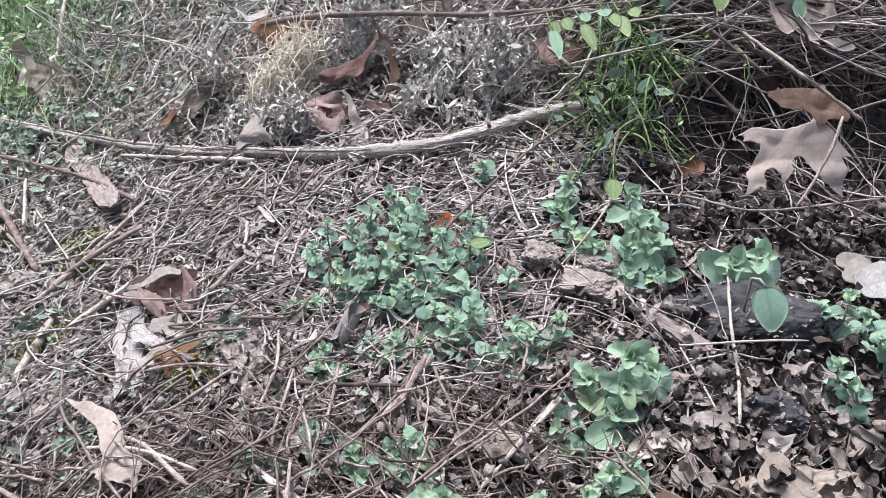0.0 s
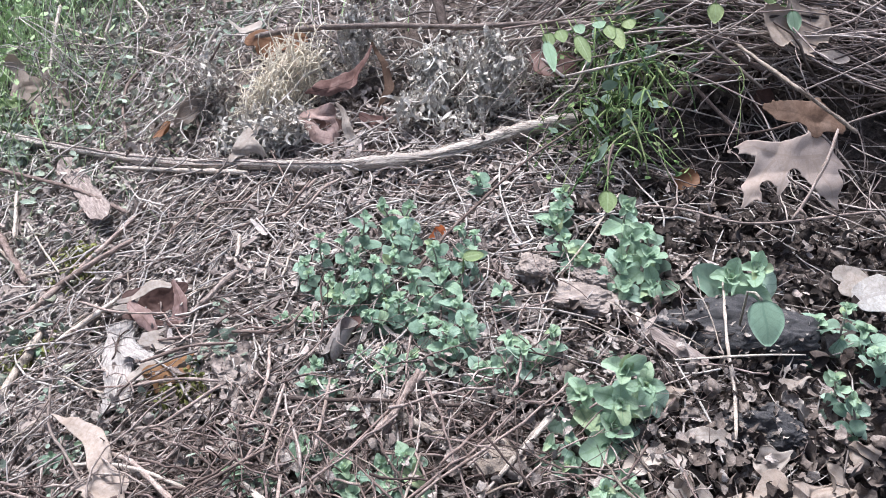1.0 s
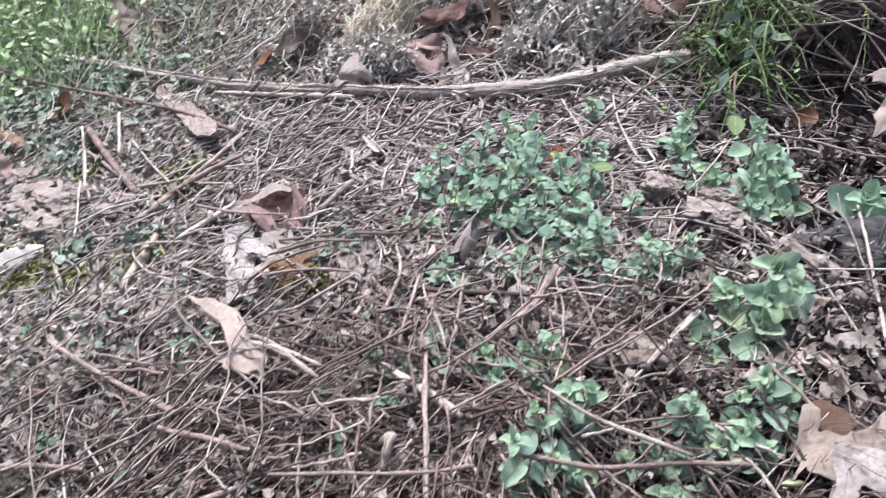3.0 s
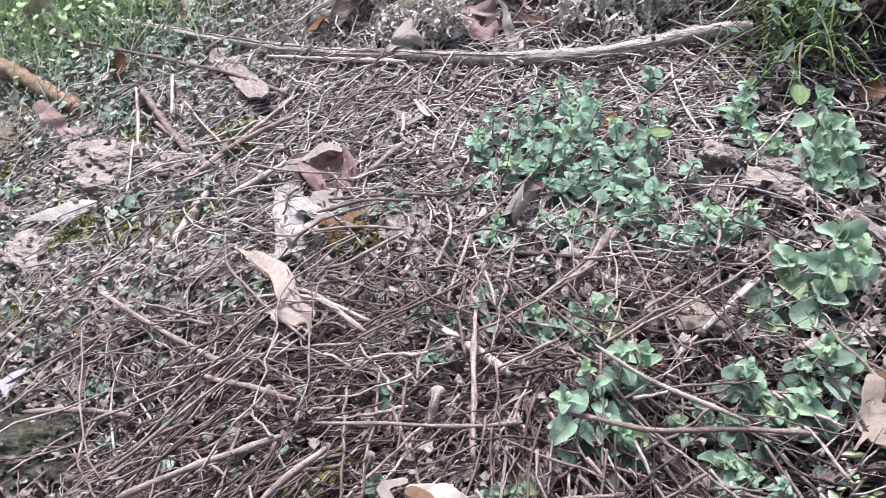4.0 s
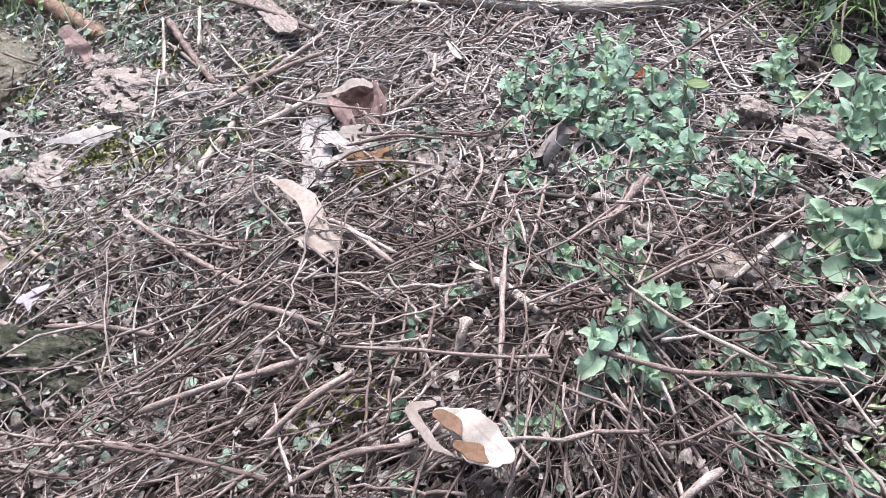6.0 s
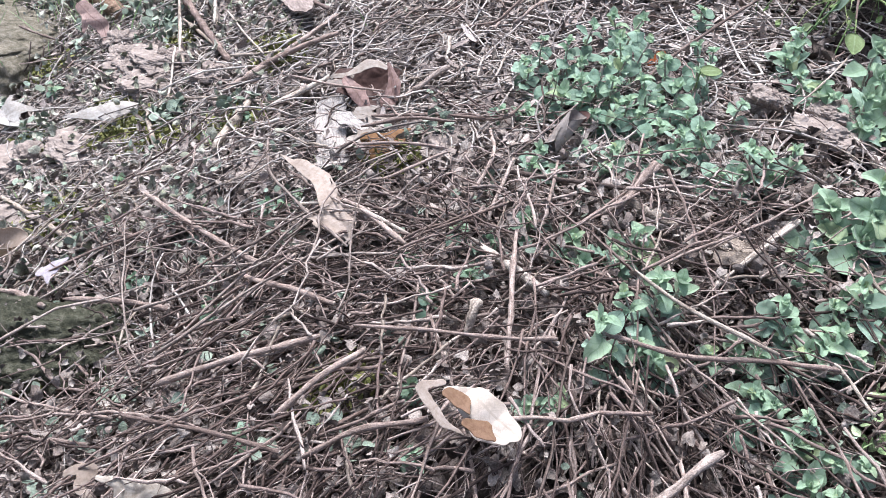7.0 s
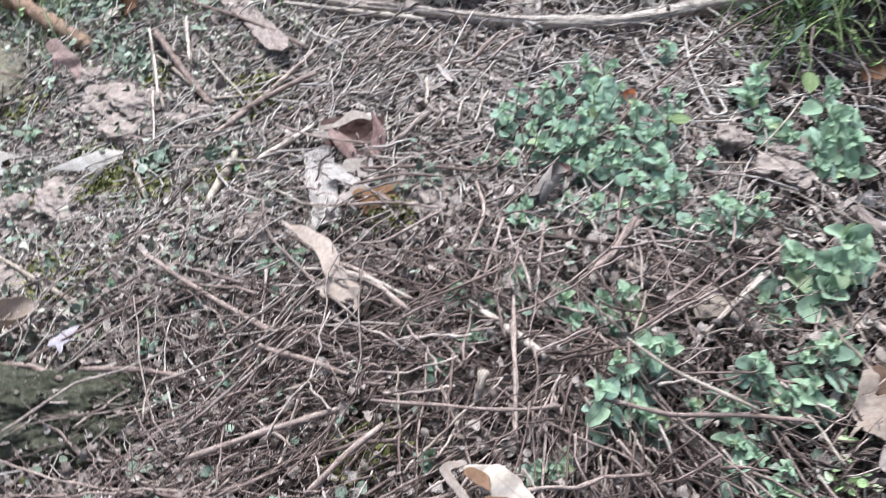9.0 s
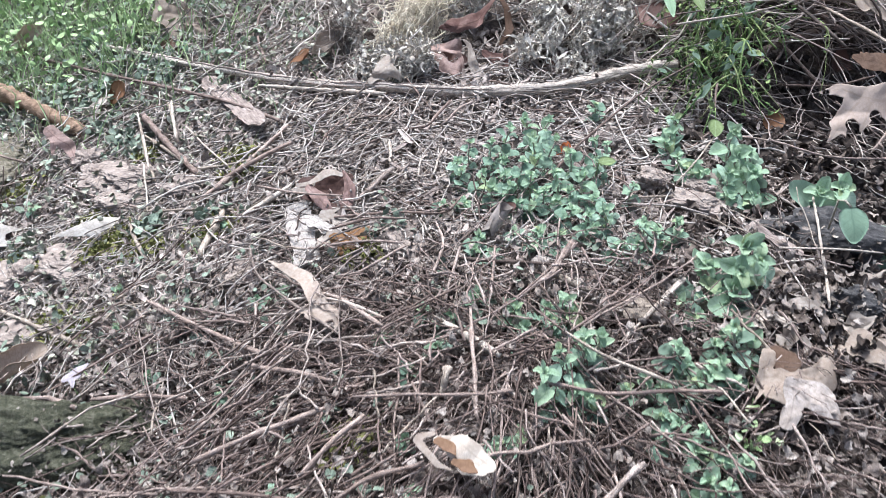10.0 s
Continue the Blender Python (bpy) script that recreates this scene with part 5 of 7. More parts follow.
cut_leaf(leaf_, "lower_fold", ToneLeaf, PinkLeaf, (0.0128, -0.0272, -0.0363), (0.0, -0.8, 0.6), (-0.005, 0.6, 0.8), [(-20.1, 11.1, 4.3, 4.2, 0.7, 10.0), (4.2, 0.7, 8.6, 11.6, -12.5, 3.6)], seed=74, wave=0.01, cross=-25)
leaf_ = thing("leaf", "narrow brown curled leaf standing in the heap", "leaf", (-0.0553, 1.0696, 0.2266))
cut_leaf(leaf_, "blade", ToneLeaf, PinkLeaf, (-0.0056, 0.0052, 0.0117), (0.303, -0.808, 0.505), (-0.038, 0.519, 0.854), [(-14.7, 41.5, 2.2, 2.3, 12.9, 4.4), (2.3, 12.9, 4.4, 7.5, -14.3, 5.9), (7.5, -14.3, 5.9, -4.9, -38.7, 1.5)], seed=76, wave=0.004, cross=30)
leaf_ = thing("leaf", "curled red-brown leaf with a beige rim", "leaf", (-0.0594, 1.0418, 0.19))
cut_leaf(leaf_, "inner_fold", RedLeaf, RedLeaf, (-0.0136, 0.0022, -0.0036), (0.0, -0.8, 0.6), (-0.005, 0.6, 0.8), [(-12.0, 6.1, 6.6, 12.0, -6.1, 11.7)], seed=77, wave=0.005, cross=25)
cut_leaf(leaf_, "outer_fold", TanLeaf, RedLeaf, (0.0151, 0.0055, 0.0073), (0.0, -0.8, 0.6), (-0.005, 0.6, 0.8), [(-16.6, -7.5, 2.9, 7.8, -6.1, 10.9), (9.2, -3.1, 8.7, -0.4, 16.8, 1.5)], seed=78, wave=0.005, cross=-35)
leaf_ = thing("leaf", "dark red-brown leaf behind the branch", "leaf", (0.0066, 1.0306, 0.1875))
cut_leaf(leaf_, "blade", RedLeaf, PinkLeaf, (0.0039, -0.0013, -0.0018), (0.0, -0.8, 0.6), (-0.005, 0.6, 0.8), [(-13.8, -2.2, 6.5, 1.8, 3.7, 10.0), (1.8, 3.7, 7.2, 10.3, -5.3, 2.9)], seed=79, wave=0.006, cross=-35)
leaf_ = thing("oak_leaf", "rust-brown oak leaf with a pale torn edge", "leaf", (-0.22, 1.1815, 0.2609))
cut_leaf(leaf_, "blade", RustLeaf, ToneLeaf, (0.0068, -0.0045, -0.0063), (0.1, -0.752, 0.652), (-0.033, 0.652, 0.757), [(-40.0, 19.3, 9.0, -4.2, 6.2, 17.2), (-4.2, 6.2, 17.2, 29.6, 15.9, 10.7), (-19.3, -4.6, 11.5, 2.7, -24.9, 4.9), (20.6, 1.6, 9.8, 14.9, -19.4, 3.3)], seed=7, wave=0.007, cross=-12)
cut_leaf(leaf_, "pale_edge", CreamLeaf, RustLeaf, (-0.0416, 0.0045, 0.0175), (0.1, -0.752, 0.652), (-0.033, 0.652, 0.757), [(-19.5, 8.2, 1.2, -2.1, -5.3, 3.3), (-2.1, -5.3, 4.1, 23.7, 2.4, 5.0)], seed=80, wave=0.004, cross=20)
leaf_ = thing("oak_leaf", "crumpled ash-tan leaf under the straw tangle", "leaf", (-0.2169, 0.9987, 0.1732))
cut_leaf(leaf_, "blade", PaleLeaf, ToneLeaf, (-0.004, -0.0012, -0.002), (-0.1, -0.752, 0.652), (0.023, 0.653, 0.757), [(-2.9, 14.6, 10.1, -9.3, -9.4, 9.3), (-9.3, -9.4, 9.3, -16.7, -21.2, 5.0), (-1.3, 20.6, 6.5, 21.1, 20.2, 4.3), (1.5, -2.1, 7.2, 16.8, -12.8, 3.6)], seed=36, wave=0.013, cross=-28)
leaf_ = thing("oak_leaf", "broad pale tan lobed leaf with a torn hole on the litter", "leaf", (0.1626, 0.4052, 0.091))
cut_leaf(leaf_, "blade", TanLeaf, ToneLeaf, (-0.0035, -0.0019, -0.0007), (0.1, -0.5, 0.86), (-0.134, 0.85, 0.51), [(-5.2, 26.6, 4.6, -17.0, 2.1, 6.9), (-16.7, 2.8, 8.4, -9.2, -7.0, 10.0), (-10.0, 3.6, 7.7, 38.2, 5.5, 10.7), (-11.7, -12.1, 8.4, -4.2, -19.2, 3.8), (-20.5, -6.6, 3.8, -28.4, -15.7, 1.1), (31.8, 7.9, 7.7, 56.8, 14.6, 6.9)], bites=[(6.9, 18.8, 9.6), (1.3, -25.4, 3.4)], seed=5, wave=0.011, cross=-8)
cut_leaf(leaf_, "shrivelled_half", GreyLeaf, ToneLeaf, (0.0141, -0.0196, -0.0092), (0.1, -0.5, 0.86), (-0.134, 0.85, 0.51), [(-8.4, 9.6, 9.9, 9.6, 5.3, 15.3), (-11.4, 1.2, 7.6, -20.0, -9.8, 5.4), (11.3, 0.5, 11.5, 19.2, -6.5, 9.9)], seed=6, wave=0.01, cross=-16)
cut_leaf(leaf_, "brown_lining", ToneLeaf, ToneLeaf, (0.0043, 0.0216, 0.0045), (0.1, -0.5, 0.86), (-0.134, 0.85, 0.51), [(-3.6, 1.6, 10.3, 3.6, -1.6, 9.5)], seed=16, wave=0.004, cross=14)
leaf_ = thing("leaf", "smooth grey-white leaf over a tan one in the litter", "leaf", (0.3995, 0.6946, 0.1239))
cut_leaf(leaf_, "lower_half", PaleLeaf, ToneLeaf, (-0.0055, 0.0135, 0.0057), (0.0, -0.6, 0.8), (-0.005, 0.8, 0.6), [(-8.9, 8.5, 7.0, 11.3, 5.0, 11.1), (-6.7, -5.6, 7.0, 4.2, -7.9, 8.8)], seed=17, wave=0.006, cross=-12)
cut_leaf(leaf_, "blade", SilverLeaf, GreyLeaf, (0.0135, 0.0039, 0.0029), (0.0, -0.6, 0.8), (-0.005, 0.8, 0.6), [(-10.0, -7.6, 12.9, 12.3, -4.7, 19.9), (-8.3, -0.1, 8.2, 6.1, 12.7, 4.7)], seed=18, wave=0.005, cross=12)
leaf_ = thing("leaf", "small bright rust-red leaf curled among oregano", "leaf", (0.0121, 0.7913, 0.1437))
cut_leaf(leaf_, "blade", OrangeLeaf, RustLeaf, (0.0009, -0.0005, -0.0009), (0.204, -0.764, 0.612), (-0.162, 0.59, 0.791), [(-9.1, -3.7, 2.9, 1.7, 3.5, 6.8), (1.7, 3.5, 6.8, 5.8, -3.3, 3.4)], seed=19, wave=0.004, cross=-50)
leaf_ = thing("leaf", "curled tan leaf with a dark hollow in the litter", "leaf", (0.2129, 0.5137, 0.1048))
cut_leaf(leaf_, "blade", PaleLeaf, ToneLeaf, (0.0028, -0.0014, -0.0014), (0.1, -0.597, 0.796), (-0.057, 0.795, 0.604), [(-19.6, -0.8, 4.4, -2.0, 1.3, 6.2), (8.3, 2.8, 4.4, 13.5, -3.2, 6.2)], seed=20, wave=0.005, cross=-40)
leaf_ = thing("leaf", "broad tan leaf at the edge of the litter", "leaf", (0.2694, 0.4596, 0.089))
cut_leaf(leaf_, "blade", TanLeaf, ToneLeaf, (-0.0122, 0.0001, 0.0001), (0.0, -0.503, 0.865), (-0.006, 0.864, 0.503), [(-9.3, 15.7, 7.8, -13.1, 3.6, 10.4), (-13.1, 3.6, 10.4, 2.6, -8.0, 9.5), (2.6, -8.0, 9.5, 29.8, -6.4, 9.5)], seed=21, wave=0.006, cross=-10)
cut_leaf(leaf_, "folded_edge", PaleLeaf, TanLeaf, (-0.0805, 0.0067, 0.0039), (0.0, -0.503, 0.865), (-0.006, 0.864, 0.503), [(0.3, 7.5, 5.0, 11.9, -4.4, 7.6), (-10.5, 1.5, 4.2, -1.7, -4.5, 5.9)], seed=22, wave=0.006, cross=-20)
dead_leaf("rolled grey-brown leaf like a tube", GreyLeaf, (-0.076, 0.623, 0.099), (-0.056, 0.637, 0.129), oval_half(0.022, 0.35), (0.2, -0.5, 1), cross=150, along=2, wave=0.002, seed=19, stalk=0, nv=21, name="leaf")
dead_leaf("small dark red leaf tip in a rolled leaf", RedLeaf, (-0.066, 0.636, 0.118), (-0.049, 0.632, 0.129), oval_half(0.009, 0.5), (0, -0.5, 1), cross=70, along=5, wave=0.003, seed=20, stalk=0, name="leaf")
dead_leaf("rolled brown leaf among stems", TanLeaf, (-0.565, 0.533, -0.06), (-0.517, 0.547, -0.032), oval_half(0.024, 0.5), (0, -0.4, 1), cross=80, along=3, wave=0.004, seed=24, stalk=0, name="leaf")
dead_leaf("rust leaf with a pale tip", RustLeaf, (-0.692, 1.152, 0.053), (-0.626, 1.12, 0.085), oval_half(0.018, 0.5), (0, -0.8, 0.5), cross=30, along=8, wave=0.006, seed=29, stalk=0, name="leaf")
dead_leaf("pale white leaf scrap", CreamLeaf, (-0.716, 1.134, 0.042), (-0.676, 1.135, 0.059), oval_half(0.009, 0.5), (0, -0.5, 1), cross=30, along=5, wave=0.003, seed=30, stalk=0, name="leaf")
dead_leaf("rolled tan leaf in front of the grass", TanLeaf, (-0.94, 1.335, 0.069), (-0.873, 1.341, 0.119), oval_half(0.022, 0.5), (0, -0.7, 0.7), cross=70, along=4, wave=0.005, seed=31, stalk=0, name="leaf")
dead_leaf("brown oak leaf under the top stems", TanLeaf, (0.467, 1.013, 0.313), (0.366, 0.991, 0.305), oak_half(0.04, 2.4, 0.45, 0.4), (0, -0.8, 0.5), cross=12, along=5, wave=0.007, seed=32)
dead_leaf("pale curled leaf scrap on the twig heap", GreyLeaf, (0.449, 0.986, 0.286), (0.482, 0.983, 0.278), oval_half(0.009, 0.5), (0, -0.7, 0.7), cross=30, along=6, wave=0.005, seed=33, stalk=0, name="leaf")
dead_leaf("dark red-brown leaf inside the heap", RedLeaf, (0.126, 1.074, 0.265), (0.179, 1.038, 0.247), oval_half(0.02, 0.5), (0, -0.8, 0.5), cross=25, along=6, wave=0.007, seed=34, stalk=0, name="leaf")
dead_leaf("brown leaf curled beside the weeds", RustLeaf, (0.275, 0.881, 0.159), (0.297, 0.896, 0.171), oval_half(0.012, 0.5), (0, -0.8, 0.5), cross=70, along=9, wave=0.004, seed=35, stalk=0, name="leaf")
dead_leaf("brown crisp leaf in the litter", TanLeaf, (0.172, 0.469, 0.089), (0.192, 0.454, 0.085), oak_half(0.015, 2.0, 0.3, 0.3), (0, -0.4, 1), cross=80, along=12, wave=0.01, freq=60, rag=0.35, seed=37, stalk=0.01, name="leaf")
dead_leaf("tan curled leaf in the litter", TanLeaf, (0.252, 0.456, 0.082), (0.287, 0.475, 0.088), oak_half(0.015, 2.0, 0.3, 0.4), (0.2, -0.5, 1), cross=95, along=14, wave=0.011, freq=60, rag=0.35, seed=38, stalk=0.015, name="leaf")
dead_leaf("tan crumpled leaf in the litter", TanLeaf, (0.315, 0.463, 0.076), (0.284, 0.464, 0.084), oak_half(0.017, 2.3, 0.35, 0.3), (-0.1, -0.4, 1), cross=-75, along=-12, wave=0.012, freq=60, rag=0.35, seed=41, stalk=0, name="leaf")
dead_leaf("pale folded straw-coloured leaf", CreamLeaf, (0.147, 0.483, 0.093), (0.18, 0.502, 0.099), oval_half(0.009, 0.7), (0, -0.4, 1), cross=60, along=3, wave=0.003, seed=39, stalk=0, name="leaf")

for base_, tip_at, wide_, roll_, n_ in (((0.238, 0.493, 0.09), (0.261, 0.493, 0.106), 0.014, 90, 91), ((0.303, 0.501, 0.085), (0.334, 0.514, 0.09), 0.013, -80, 92), ((0.205, 0.511, 0.096), (0.175, 0.488, 0.094), 0.011, 90, 93), ((0.187, 0.542, 0.104), (0.203, 0.553, 0.118), 0.010, -90, 94), ((0.301, 0.543, 0.094), (0.281, 0.543, 0.109), 0.012, 80, 95), ((0.308, 0.471, 0.079), (0.275, 0.48, 0.101), 0.013, 85, 96), ((0.294, 0.589, 0.105), (0.31, 0.573, 0.106), 0.011, -85, 97), ((0.219, 0.468, 0.085), (0.232, 0.449, 0.088), 0.012, 80, 98)):
    dead_leaf("brittle tan curled leaf lying in the litter", PaleLeaf if n_ % 2 else TanLeaf, base_, tip_at, oak_half(wide_ * 0.75, 1.8, 0.4, 0.3), (0.1, -0.5, 1), cross=roll_, along=14, wave=0.009, freq=60, rag=0.3, seed=n_, stalk=0.01, name="leaf")

# ---- herbs ----
def herb_leaf(seed, young):
    """A soft ovate leaf: rounded base, blunt tip, folded along the midrib, puckered between its side veins."""
    w = (0.34, 0.38, 0.36)[seed % 3] if young else (0.43, 0.47, 0.40, 0.45)[seed % 4]
    V, F, uv = sheet(1.0, lambda u: w * np.clip(np.sin(np.pi * np.clip(u, 0.012, 0.988) ** 0.72), 0, 1) ** 0.5 * (1.04 - 0.16 * u) + 0.01, 13, 9, (1.5 if young else (0.9, -0.7, 0.5, 1.3)[seed % 4]), (-1.0, 0.45, -1.5)[seed % 3], 0.0, 0.085, 2.4, 0.0, seed)
    v, u = uv[:, 0] * 2 - 1, uv[:, 1]
    rise = (0.08 if young else 0.035) * np.abs(v) * np.sin(np.pi * np.clip(u, 0, 1)) + 0.016 * np.sin(2 * np.pi * (5 * u - 1.4 * np.abs(v))) * (1 - v * v)
    V = V + np.stack([0 * rise, 0 * rise, rise], -1)
    return mesh_data("leaf", V, F, Young if young else Herb, uv)


MATURE = [herb_leaf(s, False) for s in range(12)]
TENDER = [herb_leaf(s + 9, True) for s in range(6)]
pick = random.Random(5)


def shoot(parent, root, top, size, nod=24):
    """One upright stem with crossed pairs of leaves, the youngest in a tight tip."""
    h = (top - root).length
    s = np.linspace(0, 1, 7)
    bow = np.array([pick.uniform(-0.12, 0.12) * h, pick.uniform(-0.12, 0.12) * h, 0])
    P = np.array(root) + np.outer(s, np.array(top - root)) + np.outer(np.sin(np.pi * s), bow)
    V, F = tubes(P[None], (0.0014 - 0.0005 * s)[None] * (size / 0.02) ** 0.5, 6)
    stem = part("stem", mesh_data("stem", V, F, HerbStem), parent)
    nodes = max(1, min(5, round(h / (size * 0.62)) + 1))
    if nod > 40:
        nodes = min(nodes, 3)
    turn = pick.uniform(0, 180)
    for i in range(nodes):
        f = 1 - (i / nodes) * 0.82
        p = Vector([np.interp(f, s, P[:, k]) for k in range(3)])
        big = size * (0.42 + 0.58 * min(1, (i + 0.4) / 1.6)) * pick.uniform(0.8, 1.15) * (1 if i < 4 else 0.85)
        for side in (0, 180):
            lift = ((50, 28, 8, -6, -16) if nod < 40 else (28, 6, -6, -10, -12))[i] + pick.uniform(-16, 16)
            young = i == 0 or (i == 1 and pick.random() < 0.5)
            me = pick.choice(TENDER if young else MATURE)
            m = Matrix.Translation(p) @ pose(0, 0, 0, nod) @ pose(0, 0, 0, lift, pick.uniform(-25, 25), turn + side + 90 * i + pick.uniform(-16, 16))
            part("leaf", me, stem, "", m @ Matrix.Translation((0, big * 0.14, 0)) @ Matrix.Scale(big * pick.uniform(0.75, 1.1), 4))
            if i and pick.random() < 0.75:
                m = Matrix.Translation(p) @ pose(0, 0, 0, nod) @ pose(0, 0, 0, 42 + pick.uniform(-18, 18), pick.uniform(-25, 25), turn + side + 90 * i + pick.uniform(-35, 35))
                part("leaf", pick.choice(TENDER), stem, "", m @ Matrix.Scale(size * pick.uniform(0.3, 0.5), 4))
    for side in range(8):
        inner = side < 4
        m = Matrix.Translation(P[-1]) @ pose(0, 0, 0, nod - 4) @ pose(0, 0, 0, (62 if inner else 26) + pick.uniform(-12, 12), 0, turn + (45 if inner else 8) + 90 * side + pick.uniform(-12, 12))
        part("leaf", pick.choice(TENDER), stem, "", m @ Matrix.Scale(size * (0.3 if inner else 0.5) * pick.uniform(0.8, 1.2), 4))


def oregano(label, size, shoots):
    cx, cy = np.mean([p[0] for p in shoots]), np.mean([p[1] for p in shoots])
    base = Vector((cx, cy, float(ground_z(cx, cy)) - 0.004))
    ob = thing("oregano_plant", label, "plant", base, "oregano plants on the slope")
    for x, y, h in shoots:
        z = float(ground_z(x, y))
        lean = Vector((pick.uniform(-0.3, 0.3) * h, pick.uniform(-0.1, 0.5) * h, 0))
        root = Vector((x, y, z - 0.006)) + lean
        shoot(ob, root - base, Vector((x, y, z + h)) - base, size * (pick.uniform(0.78, 1.05) if size < 0.026 else 1), 24 if size < 0.026 else 46)


oregano("bushy oregano clump with soft grey-green leaves", 0.0165, [(-0.04, 0.762, 0.062), (-0.013, 0.753, 0.062), (-0.056, 0.758, 0.055), (-0.1, 0.751, 0.045), (-0.076, 0.747, 0.045), (-0.113, 0.731, 0.035), (-0.084, 0.701, 0.035), (-0.062, 0.707, 0.045), (-0.032, 0.73, 0.055), (-0.006, 0.722, 0.055), (-0.025, 0.697, 0.05), (-0.01, 0.673, 0.045), (-0.034, 0.671, 0.045), (-0.054, 0.668, 0.035), (0.009, 0.713, 0.045)])
oregano("bushy oregano clump with soft grey-green leaves", 0.0165, [(0.035, 0.72, 0.055), (0.048, 0.71, 0.055), (0.037, 0.691, 0.045), (0.02, 0.672, 0.04), (0.006, 0.655, 0.035), (0.032, 0.648, 0.03), (-0.028, 0.651, 0.035), (-0.007, 0.645, 0.03), (-0.075, 0.677, 0.03), (-0.046, 0.654, 0.025), (-0.108, 0.719, 0.03), (-0.061, 0.684, 0.04), (-0.043, 0.691, 0.05), (-0.018, 0.658, 0.035)])
oregano("low oregano shoots with pale young tips", 0.018, [(0.073, 0.661, 0.035), (0.022, 0.61, 0.035), (0.038, 0.617, 0.035), (0.027, 0.601, 0.025), (0.007, 0.628, 0.03)])
oregano("upright oregano shoots with pale young tips", 0.018, [(0.072, 0.587, 0.04), (0.082, 0.575, 0.04), (0.068, 0.577, 0.025), (0.108, 0.6, 0.035), (0.053, 0.582, 0.02), (0.093, 0.587, 0.02)])
oregano("small oregano shoots among dry stems", 0.018, [(-0.006, 0.599, 0.02), (-0.025, 0.607, 0.02), (-0.085, 0.604, 0.022), (-0.09, 0.59, 0.018), (-0.07, 0.584, 0.016), (-0.03, 0.595, 0.014), (-0.05, 0.616, 0.016)])
oregano("single small oregano seedling", 0.017, [(-0.125, 0.681, 0.014), (-0.102, 0.675, 0.016)])
oregano("tiny oregano seedling beside the branch", 0.016, [(0.052, 0.864, 0.03)])
oregano("grey-green oregano clump beside the weeds", 0.02, [(0.136, 0.796, 0.045), (0.123, 0.769, 0.03), (0.132, 0.737, 0.03), (0.155, 0.701, 0.03), (0.144, 0.714, 0.03), (0.132, 0.779, 0.035)])
oregano("large-leaved oregano clump beside the weeds", 0.026, [(0.19, 0.742, 0.06), (0.203, 0.718, 0.05), (0.205, 0.696, 0.04), (0.177, 0.689, 0.04), (0.207, 0.684, 0.02), (0.179, 0.677, 0.02), (0.188, 0.706, 0.05)])
oregano("broad-leaved herb with purple tip beside the dark stone", 0.034, [(0.295, 0.681, 0.045), (0.27, 0.671, 0.04)])
oregano("large upright oregano with broad grey-green leaves", 0.031, [(0.151, 0.527, 0.06), (0.147, 0.513, 0.045), (0.124, 0.532, 0.035), (0.142, 0.507, 0.03), (0.168, 0.53, 0.045), (0.136, 0.504, 0.014)])
oregano("small grey-green oregano shoot in the litter", 0.016, [(0.112, 0.494, 0.03), (0.109, 0.486, 0.02), (0.098, 0.502, 0.02)])
oregano("young oregano shoot with bright tip", 0.022, [(0.143, 0.463, 0.03), (0.125, 0.46, 0.02), (0.152, 0.459, 0.02)])
oregano("low oregano shoots among stalks", 0.018, [(-0.006, 0.49, 0.03), (-0.017, 0.478, 0.02), (0.007, 0.462, 0.016), (-0.051, 0.496, 0.02), (-0.042, 0.478, 0.016), (-0.023, 0.497, 0.02)])
oregano("small oregano seedling among stalks", 0.017, [(-0.084, 0.526, 0.016)])
oregano("small oregano seedlings among stalks", 0.016, [(-0.135, 0.51, 0.018), (-0.11, 0.499, 0.016)])
oregano("oregano shoots at the edge of the leaf litter", 0.022, [(0.36, 0.638, 0.05), (0.336, 0.639, 0.03), (0.381, 0.642, 0.03)])
oregano("thin young oregano shoots in leaf litter", 0.017, [(0.313, 0.546, 0.05), (0.325, 0.538, 0.04), (0.372, 0.599, 0.04)])
oregano("oregano clump with broad leaves above the stalk pile", 0.0183, [(0.003, 0.426, 0.055), (0.017, 0.432, 0.05), (-0.031, 0.391, 0.05), (-0.004, 0.398, 0.035), (0.006, 0.396, 0.03), (0.017, 0.397, 0.02), (-0.018, 0.415, 0.05)])
oregano("small faded grey-green oregano shoots", 0.013, [(-0.009, 0.493, 0.03), (-0.02, 0.489, 0.02), (0.002, 0.495, 0.02)])
oregano("oregano shoots over dry stalks", 0.0165, [(0.081, 0.432, 0.045), (0.09, 0.429, 0.03), (0.106, 0.414, 0.035), (0.042, 0.418, 0.02), (0.072, 0.42, 0.02), (0.058, 0.425, 0.02), (0.098, 0.415, 0.03)])
oregano("oregano shoots with bright tips", 0.0183, [(0.114, 0.418, 0.04), (0.125, 0.44, 0.05), (0.111, 0.436, 0.04), (0.14, 0.448, 0.03), (0.125, 0.41, 0.03)])
oregano("trailing oregano shoots over dry stalks", 0.0174, [(0.068, 0.391, 0.03), (0.078, 0.384, 0.03), (0.093, 0.366, 0.04), (0.088, 0.359, 0.03), (0.107, 0.347, 0.03), (0.068, 0.378, 0.02)])
oregano("oregano shoots at the foot of the stalk pile", 0.0165, [(0.093, 0.335, 0.03), (0.107, 0.329, 0.03), (0.084, 0.331, 0.02), (0.122, 0.343, 0.03)])
oregano("flat oregano leaves under dry stalks", 0.0174, [(-0.064, 0.349, 0.02), (-0.05, 0.353, 0.02)])
